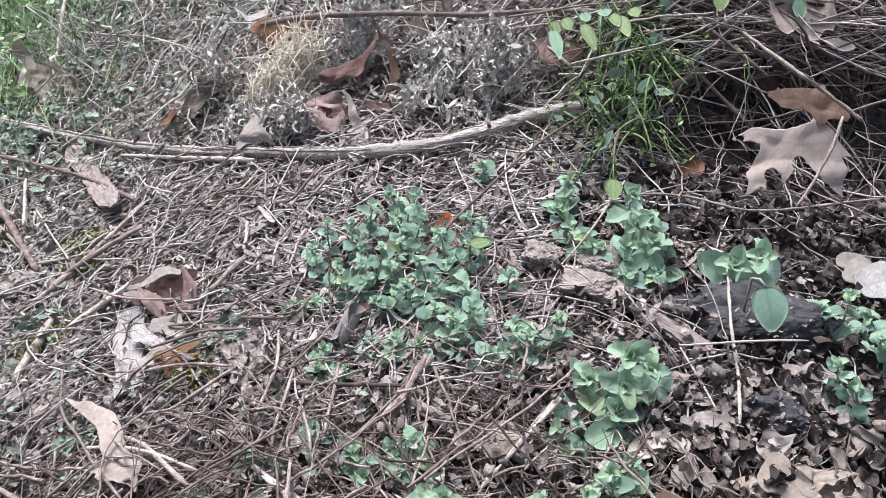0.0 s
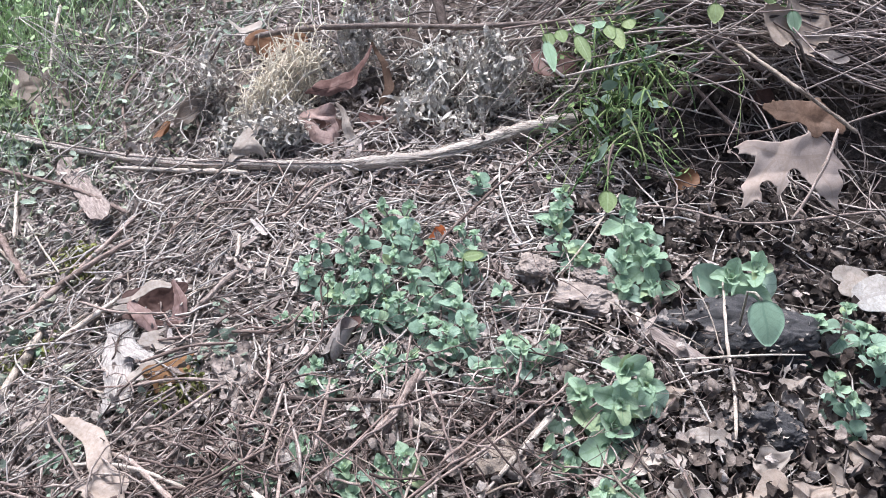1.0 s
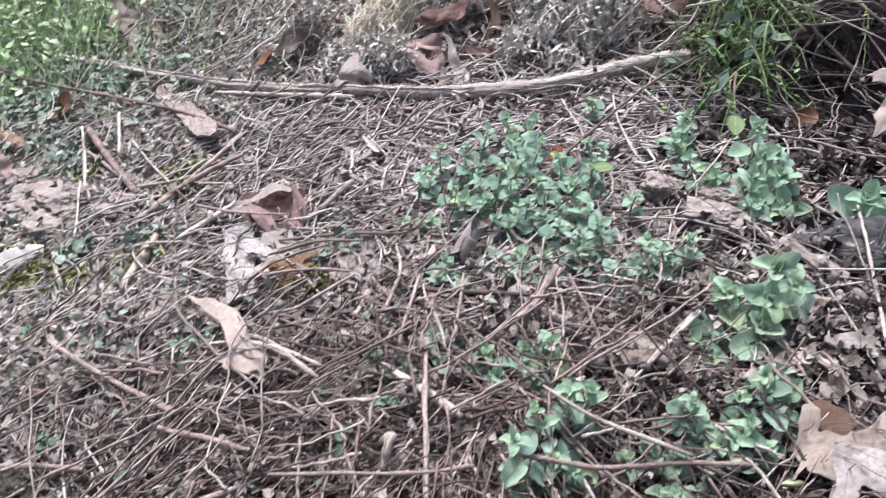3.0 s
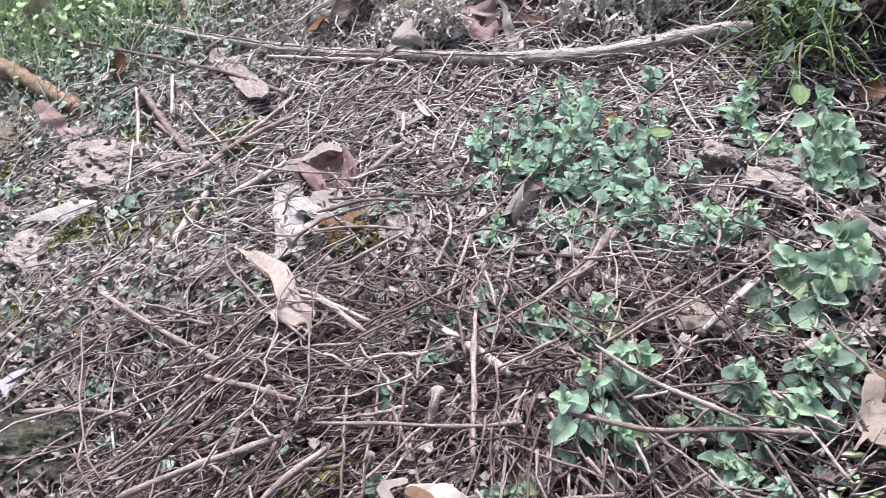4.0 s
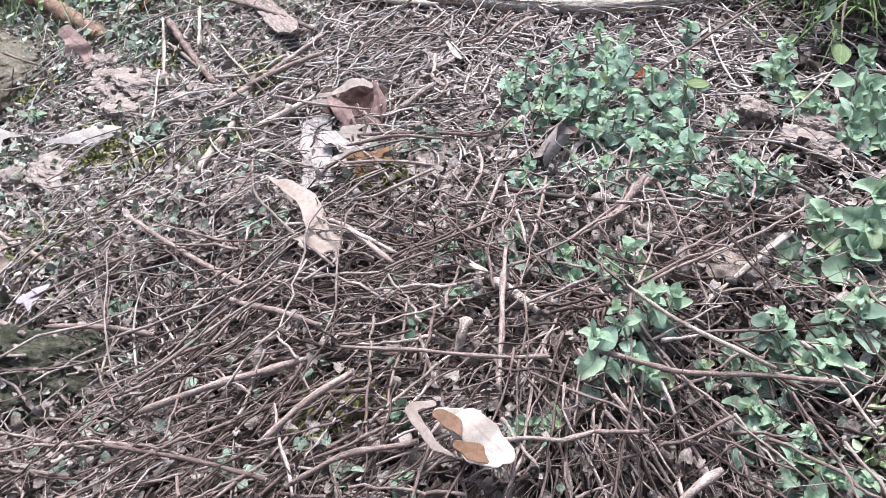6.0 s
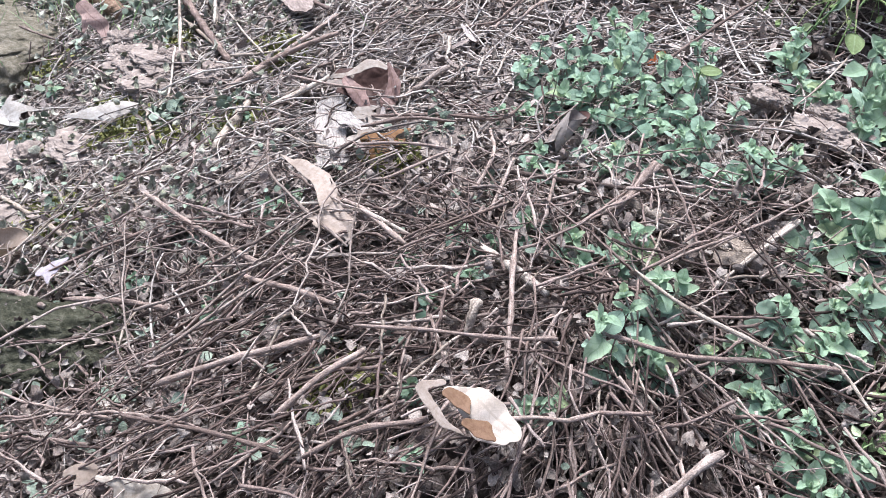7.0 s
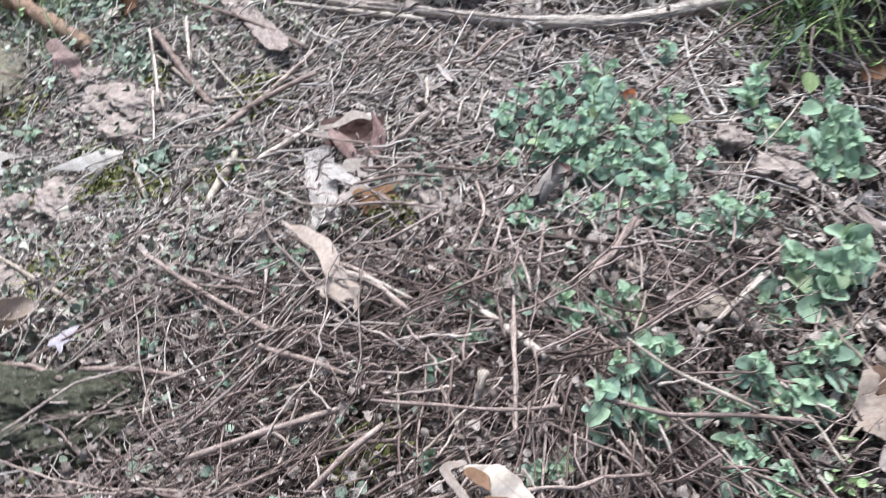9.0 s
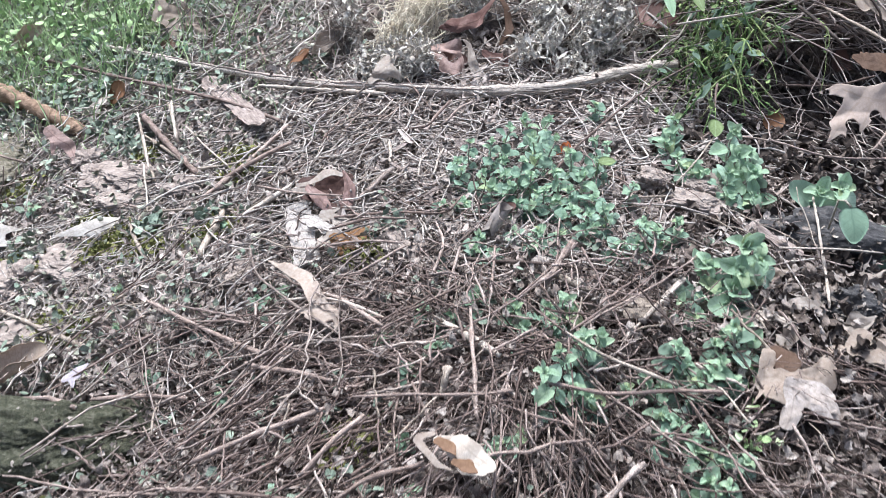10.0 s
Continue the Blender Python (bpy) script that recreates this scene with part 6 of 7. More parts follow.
oregano("tiny grey-green oregano seedling among stalks", 0.013, [(-0.136, 0.359, 0.02)])
oregano("tiny grey-green oregano seedling among stalks", 0.013, [(-0.237, 0.337, 0.02)])
oregano("tiny grey-green oregano seedling among stalks", 0.0122, [(-0.127, 0.319, 0.012)])
oregano("small oregano seedlings among stalks", 0.0139, [(-0.307, 0.575, 0.016), (-0.278, 0.577, 0.016), (-0.166, 0.484, 0.014), (-0.294, 0.572, 0.012)])
oregano("small oregano seedlings on bare soil", 0.013, [(-0.458, 0.58, 0.016), (-0.4, 0.511, 0.02), (-0.481, 0.646, 0.014), (-0.315, 0.472, 0.02)])
oregano("small oregano seedlings among stalks", 0.013, [(-0.14, 0.439, 0.02), (-0.108, 0.494, 0.018), (-0.055, 0.506, 0.018), (-0.117, 0.47, 0.016)])
oregano("small oregano seedlings on the litter", 0.0122, [(-0.485, 0.739, 0.014), (-0.38, 0.721, 0.014)])
oregano("small green seedling on the soil", 0.015, [(-0.699, 0.881, 0.02)])
oregano("pale green seedlings with round leaves", 0.022, [(-0.804, 1.328, 0.03), (-0.776, 1.333, 0.03), (-0.793, 1.208, 0.02)])
oregano("small bright green seedlings by the branch", 0.013, [(-0.553, 1.219, 0.02), (-0.596, 1.259, 0.02), (-0.532, 1.221, 0.016)])

# A broad hanging leaf of the herb by the stone, and lime leaves on the sprig above.
hang = thing("broad_leaf_herb", "single broad drooping green leaf over the dark stone", "plant", (0.276, 0.612, 0.162))
V, F, uv = sheet(0.037, oval_half(0.0142, 0.62, 0.72), 15, 9, 9, -9, 0, 0.001, 60, 0.0004, 4)
part("leaf", mesh_data("leaf", V, F, Herb, uv), hang, "", frame_on((0, 0, 0), (0.003, -0.032, -0.03), (0, -0.7, 0.7)))
V, F = tubes(np.array([[(0, 0, 0), (-0.004, 0.006, 0.004), (-0.008, 0.012, 0.002), (-0.01, 0.018, -0.07)]]), np.full((1, 4), 0.0012), 6)
part("stem", mesh_data("stem", V, F, HerbStem), hang)


def sprig(label, start, points, leaves, mat=Lime, size=0.02):
    """A thin live twig over the heap, with its leaves."""
    ob = thing("leafy_sprig", label, "plant", start)
    o = Vector(start)
    V, F = tubes(curve_through([np.subtract(p, start) for p in points], 20)[None], np.linspace(0.0016, 0.0009, 20)[None], 6)
    stem = part("stem", mesh_data("stem", V, F, Stem), ob)
    for n, (tip, wide) in enumerate(leaves):
        t = Vector(tip) - o
        b0 = Vector(min((np.subtract(p, start) for p in curve_through(points, 30)), key=lambda q: (Vector(q) - t).length))
        V, F = tubes(np.array([[b0, b0.lerp(t, 0.2), b0.lerp(t, 0.46)]]), np.full((1, 3), 0.0006), 5)
        part("petiole", mesh_data("petiole", V, F, GreenStem), stem)
        b0 = b0.lerp(t, 0.42)
        V, F, uv = sheet((t - b0).length, oval_half(wide, 0.75), 9, 5, 20, -6, 0, 0.0006, 60, 0.0003, n)
        part("leaf", mesh_data("leaf", V, F, Young if n % 3 == 2 else mat, uv), stem, "", frame_on(b0, t, (0.1 * (n % 3 - 1), -0.9, 0.4)))


sprig("twig with fresh lime-green leaves over the heap", (0.08, 0.93, 0.321), [(0.08, 0.93, 0.321), (0.116, 0.926, 0.327), (0.159, 0.931, 0.333), (0.216, 0.946, 0.335), (0.268, 0.966, 0.341)],
      [((0.143, 0.903, 0.313), 0.007), ((0.166, 0.87, 0.302), 0.0065), ((0.13, 0.858, 0.296), 0.006), ((0.203, 0.892, 0.31), 0.007), ((0.13, 0.904, 0.308), 0.007), ((0.184, 0.917, 0.325), 0.007), ((0.217, 0.922, 0.324), 0.007), ((0.195, 0.904, 0.317), 0.006), ((0.163, 0.913, 0.32), 0.006)])
sprig("twig with pale green leaves over the heap", (0.295, 1.006, 0.357), [(0.295, 1.006, 0.357), (0.346, 1.002, 0.352), (0.412, 1.007, 0.347), (0.469, 1.023, 0.352)],
      [((0.32, 0.975, 0.321), 0.009), ((0.404, 0.994, 0.324), 0.009), ((0.417, 0.985, 0.309), 0.008), ((0.386, 1.0, 0.338), 0.007)])
sprig("small lime leaves hanging over the weeds", (0.193, 0.848, 0.218), [(0.193, 0.848, 0.218), (0.184, 0.816, 0.213), (0.179, 0.79, 0.204)],
      [((0.177, 0.805, 0.202), 0.006), ((0.174, 0.751, 0.183), 0.0085)], Lime)
for spot, tip, wide in (((0.037, 0.683, 0.166), (0.055, 0.688, 0.168), 0.006), ((0.201, 0.692, 0.141), (0.215, 0.682, 0.135), 0.008), ((-0.702, 1.353, 0.136), (-0.665, 1.336, 0.143), 0.008), ((-0.711, 1.267, 0.094), (-0.683, 1.254, 0.096), 0.006), ((-0.721, 1.343, 0.127), (-0.663, 1.314, 0.14), 0.01)):
    fresh = thing("fresh_leaf", "small bright yellow-green leaf", "leaf", spot)
    V, F, uv = sheet((Vector(tip) - Vector(spot)).length, oval_half(wide, 0.7), 9, 5, 15, -6, 0, 0.0005, 60, 0.0003, 2)
    part("blade", mesh_data("blade", V, F, Lime, uv), fresh, "", frame_on((0, 0, 0), Vector(tip) - Vector(spot), (0, -0.5, 1)))
    V, F = tubes(np.array([[(0, 0, 0), (0, 0.003, -0.006), (0, 0.005, -0.02)]]), np.full((1, 3), 0.0007), 5)
    part("petiole", mesh_data("petiole", V, F, GreenStem), fresh)


# ---- loose litter, too much to count ----
STONE = (0.474, 0.466)

def stem_lines(n, box, length, radius, angle, lift, k=8, bend=0.05, tilt=0.3, on=ground_z):
    """Centre lines and radii of n stems strewn over a box of the plan; angle(x, y) their heading."""
    x, y = rng.uniform(box[0], box[1], n) + rng.normal(0, 0.05, n) * (box[1] - box[0]), rng.uniform(box[2], box[3], n)
    bare = np.hypot((x + STONE[0]) / 0.13, (y - STONE[1]) / 0.075) < 1
    x = np.where(bare & (rng.uniform(size=n) < 0.6), x + 0.2, x)
    L = rng.uniform(*length, n) * rng.uniform(0.6, 1.0, n)
    a = angle(x, y)
    s = np.linspace(-0.5, 0.5, k)
    px, py = x[:, None] + np.cos(a)[:, None] * L[:, None] * s, y[:, None] + np.sin(a)[:, None] * L[:, None] * s
    g0, g1 = on(px[:, 0], py[:, 0]), on(px[:, -1], py[:, -1])
    gm = on(px[:, k // 2], py[:, k // 2])
    up = lift[0] + (lift[1] - lift[0]) * rng.uniform(0, 1, n) ** 1.6
    z = g0[:, None] + (g1 - g0)[:, None] * (s + 0.5) + np.maximum(0, gm - (g0 + g1) / 2)[:, None] * 0.8 + up[:, None] + rng.normal(0, tilt, n)[:, None] * np.minimum(L, 0.08)[:, None] * s * 0.6
    P = np.stack([px, py, z], -1) + wiggle(n, k, 1.0) * (L * bend)[:, None, None] * [1, 1, 0.5]
    P = P + rng.normal(0, 1, (n, k, 3)) * (np.minimum(L, 0.1) * 0.009)[:, None, None]
    P[:, :, 2] = np.maximum(P[:, :, 2], ground_z(P[:, :, 0], P[:, :, 1]) - 0.004)
    R = rng.uniform(*radius, n)[:, None] * np.linspace(1.0, 0.7, k) * rng.uniform(0.75, 1.25, (n, k))
    return P, R


def strew(name, mat, label, category, sides, *fields):
    V, F, UV, off = [], [], [], 0
    for P, R in fields:
        v, f = tubes(P, R, sides)
        V.append(v)
        UV.append(tube_uv(P, sides))
        F += [[i + off for i in q] for q in f]
        off += len(v)
    return tagged(new(name, mesh_data(name, np.concatenate(V), F, mat, np.concatenate(UV), Pith)), label, category, kind="stuff")


def anyway(x, y):
    return rng.uniform(0, np.pi, x.shape)


def fan(x, y):
    return np.arctan2(y - 0.45, x + 0.03) + rng.normal(0, 0.62, x.shape)


def level(x, y):
    return rng.normal(-0.05, 0.3, x.shape)


def twigs(field, per):
    """Short side twigs standing off the stems of a field."""
    P, R = field
    n, k = R.shape
    which, at_ = np.repeat(np.arange(n), per), rng.integers(2, k - 1, n * per)
    d = unit(unit(P[which, at_] - P[which, at_ - 1]) + rng.normal(0, 0.55, (n * per, 3)))
    s = np.linspace(0, 1, 5)
    Q = P[which, at_][:, None] + d[:, None] * (rng.uniform(0.006, 0.032, n * per)[:, None] * s)[:, :, None] + wiggle(n * per, 5, 0.0012)
    return Q, (R[which, at_] * rng.uniform(0.35, 0.75, n * per))[:, None] * (1 - 0.45 * s)


pile = [stem_lines(1000, (-0.5, 0.18, 0.26, 0.56), (0.02, 0.13), (0.0004, 0.0013), fan, (0.002, 0.042), k=10, bend=0.04),
        stem_lines(720, (-0.3, 0.25, 0.22, 0.45), (0.02, 0.1), (0.0004, 0.0013), fan, (0.0, 0.035), k=10, bend=0.03),
        stem_lines(500, (-0.5, 0.2, 0.3, 0.72), (0.03, 0.12), (0.0003, 0.001), anyway, (0.002, 0.035), k=10, bend=0.08)]
strew("side_twigs", Stalks, "short thin side twigs of the dry stalks", "dry stalks", 4, twigs(pile[0], 2), twigs(pile[1], 2), twigs(pile[2], 1))
strew("stalk_pile", Stalks, "tangled pile of dry brown oregano stalks", "dry stalks", 6,
      pile[0], pile[2])
strew("stalk_pile", ShadedStalks, "dry stalks at the front of the pile, coloured darker for shade", "dry stalks", 6, pile[1])
strew("rootlets", Stalks, "hair-thin dry rootlets and tendrils", "dry stalks", 4,
      stem_lines(1100, (-0.55, 0.25, 0.25, 0.65), (0.02, 0.09), (0.00018, 0.0004), anyway, (0.004, 0.035), bend=0.2),
      stem_lines(700, (-0.8, 0.3, 0.6, 1.1), (0.02, 0.09), (0.00018, 0.0004), anyway, (0.002, 0.015), bend=0.2))
strew("twig_heap", HeapStalks, "heap of long dry stems and twigs", "dry stalks", 5,
      stem_lines(230, (0.28, 0.8, 0.97, 1.1), (0.08, 0.32), (0.0006, 0.0018), level, (0.01, 0.05), k=10, bend=0.06, on=heap_z),
      stem_lines(1150, (0.2, 1.05, 0.97, 1.5), (0.08, 0.4), (0.0004, 0.0015), level, (-0.01, 0.06), k=10, bend=0.055, on=heap_z),
      stem_lines(520, (0.1, 0.95, 0.96, 1.4), (0.05, 0.2), (0.0004, 0.0013), anyway, (-0.03, 0.055), k=10, bend=0.1, on=heap_z))
# Inner stems carry the heap's shade in their colour.
strew("twig_heap", ShadedHeap, "stems inside the twig heap, coloured dark for shade", "dry stalks", 4,
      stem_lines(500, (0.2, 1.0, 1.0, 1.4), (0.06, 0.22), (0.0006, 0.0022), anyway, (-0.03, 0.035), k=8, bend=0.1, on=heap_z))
strew("thicket", HeapStalks, "thin dry stems crossing in front of the dark bank", "dry stalks", 5,
      stem_lines(210, (0.25, 0.75, 0.84, 1.02), (0.05, 0.2), (0.0004, 0.0012), anyway, (0.004, 0.06), k=9, bend=0.06))
strew("vine_litter", Chips, "dry stems and vines on the rising slope", "dry stalks", 5,
      stem_lines(220, (-0.35, 0.25, 1.08, 1.6), (0.06, 0.28), (0.0006, 0.0016), anyway, (0.0, 0.06), bend=0.08),
      stem_lines(600, (-1.0, -0.3, 1.05, 1.75), (0.05, 0.2), (0.0006, 0.0014), anyway, (0.0, 0.03), bend=0.12))
strew("faded_stalks", Chips, "faded grey stalks thinly spread over bare soil", "dry stalks", 5,
      stem_lines(260, (-0.85, -0.3, 0.28, 0.6), (0.05, 0.18), (0.0004, 0.0012), anyway, (0.0, 0.025), bend=0.1),
      stem_lines(320, (-0.8, -0.3, 0.5, 0.95), (0.05, 0.14), (0.0006, 0.0013), anyway, (0.0, 0.015), bend=0.14))
strew("straw_litter", Chips, "short grey and tan straw bits on the soil", "litter", 4,
      stem_lines(1300, (-0.75, 0.22, 0.55, 1.06), (0.01, 0.06), (0.0004, 0.0011), anyway, (0.0, 0.009), k=5, bend=0.09),
      stem_lines(260, (-0.7, -0.22, 0.62, 1.1), (0.01, 0.05), (0.0007, 0.0016), anyway, (0.002, 0.012), k=4),
      stem_lines(760, (-0.75, 0.22, 0.55, 1.06), (0.05, 0.17), (0.0006, 0.0014), anyway, (0.004, 0.02), k=8, bend=0.07),
      stem_lines(700, (0.1, 0.7, 0.35, 0.92), (0.02, 0.1), (0.0004, 0.0011), anyway, (0.0, 0.014), k=5),
      stem_lines(1700, (-0.75, 0.1, 0.6, 1.08), (0.02, 0.07), (0.0005, 0.0011), anyway, (0.006, 0.016), k=5, bend=0.07),
      stem_lines(800, (-1.0, -0.45, 0.3, 1.1), (0.015, 0.07), (0.0005, 0.0014), anyway, (0.0, 0.01), k=4),
      stem_lines(1500, (-0.95, -0.2, 1.02, 1.75), (0.015, 0.08), (0.0005, 0.0013), anyway, (0.0, 0.02), k=4))


strew("straw_bits", PaleBits, "pale bleached bits of straw on the soil", "litter", 5,
      stem_lines(520, (-0.62, -0.1, 0.6, 0.98), (0.012, 0.065), (0.0005, 0.0014), anyway, (0.005, 0.016), k=5, bend=0.06))


def dry_stalk(P, R, mat, label, group, side=True):
    """One stalk of the pile, with short side twigs."""
    o = P[0]
    lines, radii = [P - o], [R]
    k = len(P)
    if side:
        for i in rng.integers(1, k - 1, rng.integers(1, 4)):
            d = unit(unit(P[i + 1] - P[i]) + rng.normal(0, 0.6, 3))
            lines.append(P[i] - o + d * np.linspace(0, rng.uniform(0.006, 0.03), k)[:, None] + wiggle(1, k, 0.001)[0])
            radii.append(R[i] * np.linspace(0.7, 0.35, k))
    V, F = tubes(np.array(lines), np.array(radii), 6)
    tagged(move(new("dry_stalk", mesh_data("dry_stalk", V, F, mat, tube_uv(lines, 6), Pith)), Matrix.Translation(o)), label, "stalk", group)


for n, box, length, radius, angle, lift, mat, label, group in (
        (90, (-0.45, 0.06, 0.27, 0.56), (0.07, 0.2), (0.0006, 0.0014), fan, (0.015, 0.04), Stem, "dry brown oregano stalk lying on the pile", "stalks of the pile"),
        (40, (-0.4, 0.12, 0.3, 0.6), (0.05, 0.14), (0.0005, 0.001), anyway, (0.018, 0.04), DarkStem, "thin dark oregano stalk on the pile", "dark stalks of the pile"),
        (30, (-0.5, 0.2, 0.3, 0.65), (0.04, 0.12), (0.0006, 0.0014), anyway, (0.02, 0.045), Straw, "pale bleached stalk piece on the pile", "pale stalks of the pile"),
        (60, (-0.75, 0.2, 0.6, 1.05), (0.03, 0.11), (0.0006, 0.0014), anyway, (0.004, 0.014), Straw, "pale dry straw lying on the litter", "straws on the litter"),
        (30, (-0.7, 0.25, 0.62, 1.1), (0.06, 0.16), (0.0007, 0.0014), anyway, (0.006, 0.02), Stem, "dry grey-brown stem lying on the litter", "stems on the litter")):
    P, R = stem_lines(n, box, length, radius, angle, lift, k=9, bend=0.035)
    for q, r in zip(P, R):
        dry_stalk(q, r, mat, label, group, mat is not Straw)
P, R = stem_lines(24, (-0.56, -0.38, 0.42, 0.52), (0.08, 0.2), (0.0007, 0.0014), anyway, (0.044, 0.054), k=9, bend=0.06)
for q, r in zip(P, R):
    dry_stalk(q, r, HeapStem, "pale grey stem lying over the mossy stone", "stems over the mossy stone")
P, R = stem_lines(75, (0.28, 0.9, 1.0, 1.3), (0.15, 0.42), (0.0007, 0.0016), level, (0.02, 0.06), k=12, bend=0.07, on=heap_z)
for q, r in zip(P, R):
    dry_stalk(q, r, HeapStem, "long dry stem lying on the twig heap", "stems of the twig heap")


def blades(n, size, half, cross, along, wave, seed, nu=5, nv=5, rag=0.0, blunt=0.7):
    return [sheet(1.0, lambda u: half * np.clip(np.sin(np.pi * np.clip(u, 0.02, 0.98) ** 0.8), 0, 1) ** blunt + 0.01, nu, nv, cross[i % len(cross)], along[i % len(along)], 0, wave, 2.0, 0, seed + i, 0.0, rag) for i in range(n)]


def clods(n, seed):
    """Small uneven crumbs of soil."""
    out = []
    for i in range(n):
        bm = bmesh.new()
        bmesh.ops.create_cube(bm, size=1)
        bmesh.ops.subdivide_edges(bm, edges=bm.edges[:], cuts=1, use_grid_fill=True)
        o = Vector((seed + i * 3.7, i, 2.0))
        for v in bm.verts:
            c = v.co.normalized()
            c = c * 0.42 * (1 + 0.75 * noise.noise(c * 1.6 + o) + 0.3 * noise.noise(c * 5 + o))
            v.co = Vector((c.x, c.y * (0.7 + 0.1 * (i % 4)) + 0.5, c.z * 0.75))
        V = np.array([v.co[:] for v in bm.verts])
        out.append((V, np.array([[v.index for v in f.verts] for f in bm.faces]), np.zeros((len(V), 2))))
        bm.free()
    return out


def scatter(name, mat, label, category, kinds, x, y, size, lift, tilt, height=None):
    """Small leaves strewn at (x, y), turned at random, joined into one mesh."""
    n = len(x)
    z = (ground_z(x, y) if height is None else height) + rng.uniform(*lift, n)
    which = rng.integers(0, len(kinds), n)
    V, F, UV, off = [], [], [], 0
    for kind, (v, f, uv) in enumerate(kinds):
        some = np.where(which == kind)[0]
        m = len(some)
        if not m:
            continue
        yaw, pit, rol = rng.uniform(0, 6.283, m), rng.normal(0, tilt, m), rng.normal(0, tilt, m)
        cz, sz, cx, sx, cy, sy = np.cos(yaw), np.sin(yaw), np.cos(pit), np.sin(pit), np.cos(rol), np.sin(rol)
        o = np.zeros(m)
        Rz = np.stack([cz, -sz, o, sz, cz, o, o, o, o + 1], -1).reshape(m, 3, 3)
        Rx = np.stack([o + 1, o, o, o, cx, -sx, o, sx, cx], -1).reshape(m, 3, 3)
        Ry = np.stack([cy, o, sy, o, o + 1, o, -sy, o, cy], -1).reshape(m, 3, 3)
        flip = np.where(rng.uniform(size=m) < 0.4, -1.0, 1.0)
        vv = (v - [0, 0.5, 0])[None] * np.stack([o + 1, o + 1, flip], -1)[:, None]
        w = np.einsum("mij,mkj->mki", Rz @ Rx @ Ry, vv) * rng.uniform(*size, m)[:, None, None]
        w += np.stack([x[some], y[some], z[some]], -1)[:, None]
        V.append(w.reshape(-1, 3))
        F.append((f[None] + (off + np.arange(m) * len(v))[:, None, None]).reshape(-1, 4))
        UV.append(np.tile(uv, (m, 1)))
        off += m * len(v)
    return tagged(new(name, mesh_data(name, np.concatenate(V), np.concatenate(F), mat, np.concatenate(UV))), label, category, kind="stuff")


def tufts(leaves, spread, *boxes):
    x, y = spots(*boxes)
    return np.repeat(x, leaves) + rng.normal(0, spread, len(x) * leaves), np.repeat(y, leaves) + rng.normal(0, spread, len(x) * leaves)


def spots(*boxes, soft=0.07):
    """Random places over boxes of the plan, thinning out past their edges."""
    xs = [rng.uniform(a, c, n) + rng.normal(0, soft * (c - a), n) for n, a, c, d, e in boxes]
    ys = [rng.uniform(d, e, n) + rng.normal(0, soft * (e - d), n) for n, a, c, d, e in boxes]
    return np.concatenate(xs), np.concatenate(ys)


curled = blades(14, 1, 0.36, (2.6, -3.0, 4.2, 1.4, -5.0, 3.4), (1.4, -1.8, 2.6, -0.6), 0.15, 20, 9, 7, 0.2)
crisped = blades(18, 1, 0.31, (4.6, -5.0, 7.2, 3.0, -6.5), (2.6, -3.4, 4.2, 1.0), 0.36, 220, 11, 7, 0.55, 0.55)
flakes = blades(12, 1, 0.36, (0.8, -1.2, 2.2), (0.6, -1.4), 0.3, 40, 7, 4, 0.9, 0.4)
shreds = blades(12, 1, 0.085, (3.0, -4.0, 6.0), (0.5, -0.8, 1.1), 0.14, 140, 7, 3, 0.8, 0.3)
x, y = spots((1350, 0.12, 0.62, 0.42, 0.84), (500, 0.16, 0.5, 0.3, 0.55), (150, 0.26, 0.95, 0.88, 1.35))
scatter("dry_leaf_litter", DryLeaf, "curled small dry brown leaves covering the soil", "leaf litter", curled + crisped, x, y, (0.009, 0.027), (0.0, 0.016), 0.65)
x, y = spots((420, -0.7, 0.15, 0.5, 1.1), (300, -0.5, 0.2, 0.25, 0.6), (500, -0.6, 0.3, 1.0, 1.6), (320, -1.0, -0.5, 0.3, 1.7))
scatter("scattered_dry_leaves", Shred, "scattered small curled dry leaves", "leaf litter", crisped, x, y, (0.008, 0.02), (0.0, 0.012), 0.7)
x, y = spots((2500, -0.5, 0.25, 0.25, 0.62), (6500, -0.85, 0.2, 0.3, 1.1), (450, 0.2, 0.65, 0.3, 0.8), (3000, -0.9, -0.3, 0.55, 1.05), (2500, -1.1, -0.3, 0.3, 1.8), (1800, -0.3, 0.3, 1.0, 1.7))
scatter("pale_flakes", Papery, "pale papery flakes of dead leaf", "litter", flakes, *spots((900, -0.75, 0.2, 0.3, 1.05), (500, -1.0, -0.45, 0.4, 1.2), (1300, -0.7, -0.2, 0.6, 1.08), (600, -0.9, -0.2, 1.0, 1.7)), (0.004, 0.013), (0.0, 0.012), 0.5)
x2, y2 = spots((3200, -0.55, 0.25, 0.24, 0.62))
scatter("pile_debris", Crumbs, "fine dead leaf bits caught in the stalks", "litter", flakes, x2, y2, (0.003, 0.011), (0.004, 0.034), 0.8)
x3, y3 = spots((4200, -0.78, 0.2, 0.58, 1.08), (1500, -0.95, -0.3, 0.35, 0.75), (900, -0.9, -0.2, 1.05, 1.6), (150, 0.1, 0.45, 0.5, 0.85))
scatter("plant_shreds", Shred, "torn grey-tan shreds of dry stems and bark", "litter", shreds, x3, y3, (0.008, 0.034), (0.0, 0.012), 0.3)
x3, y3 = spots((9000, -0.8, 0.2, 0.58, 1.08), (3000, -0.95, -0.3, 0.3, 0.75), (250, 0.05, 0.4, 0.45, 0.8), (1200, -0.9, -0.1, 1.05, 1.6))
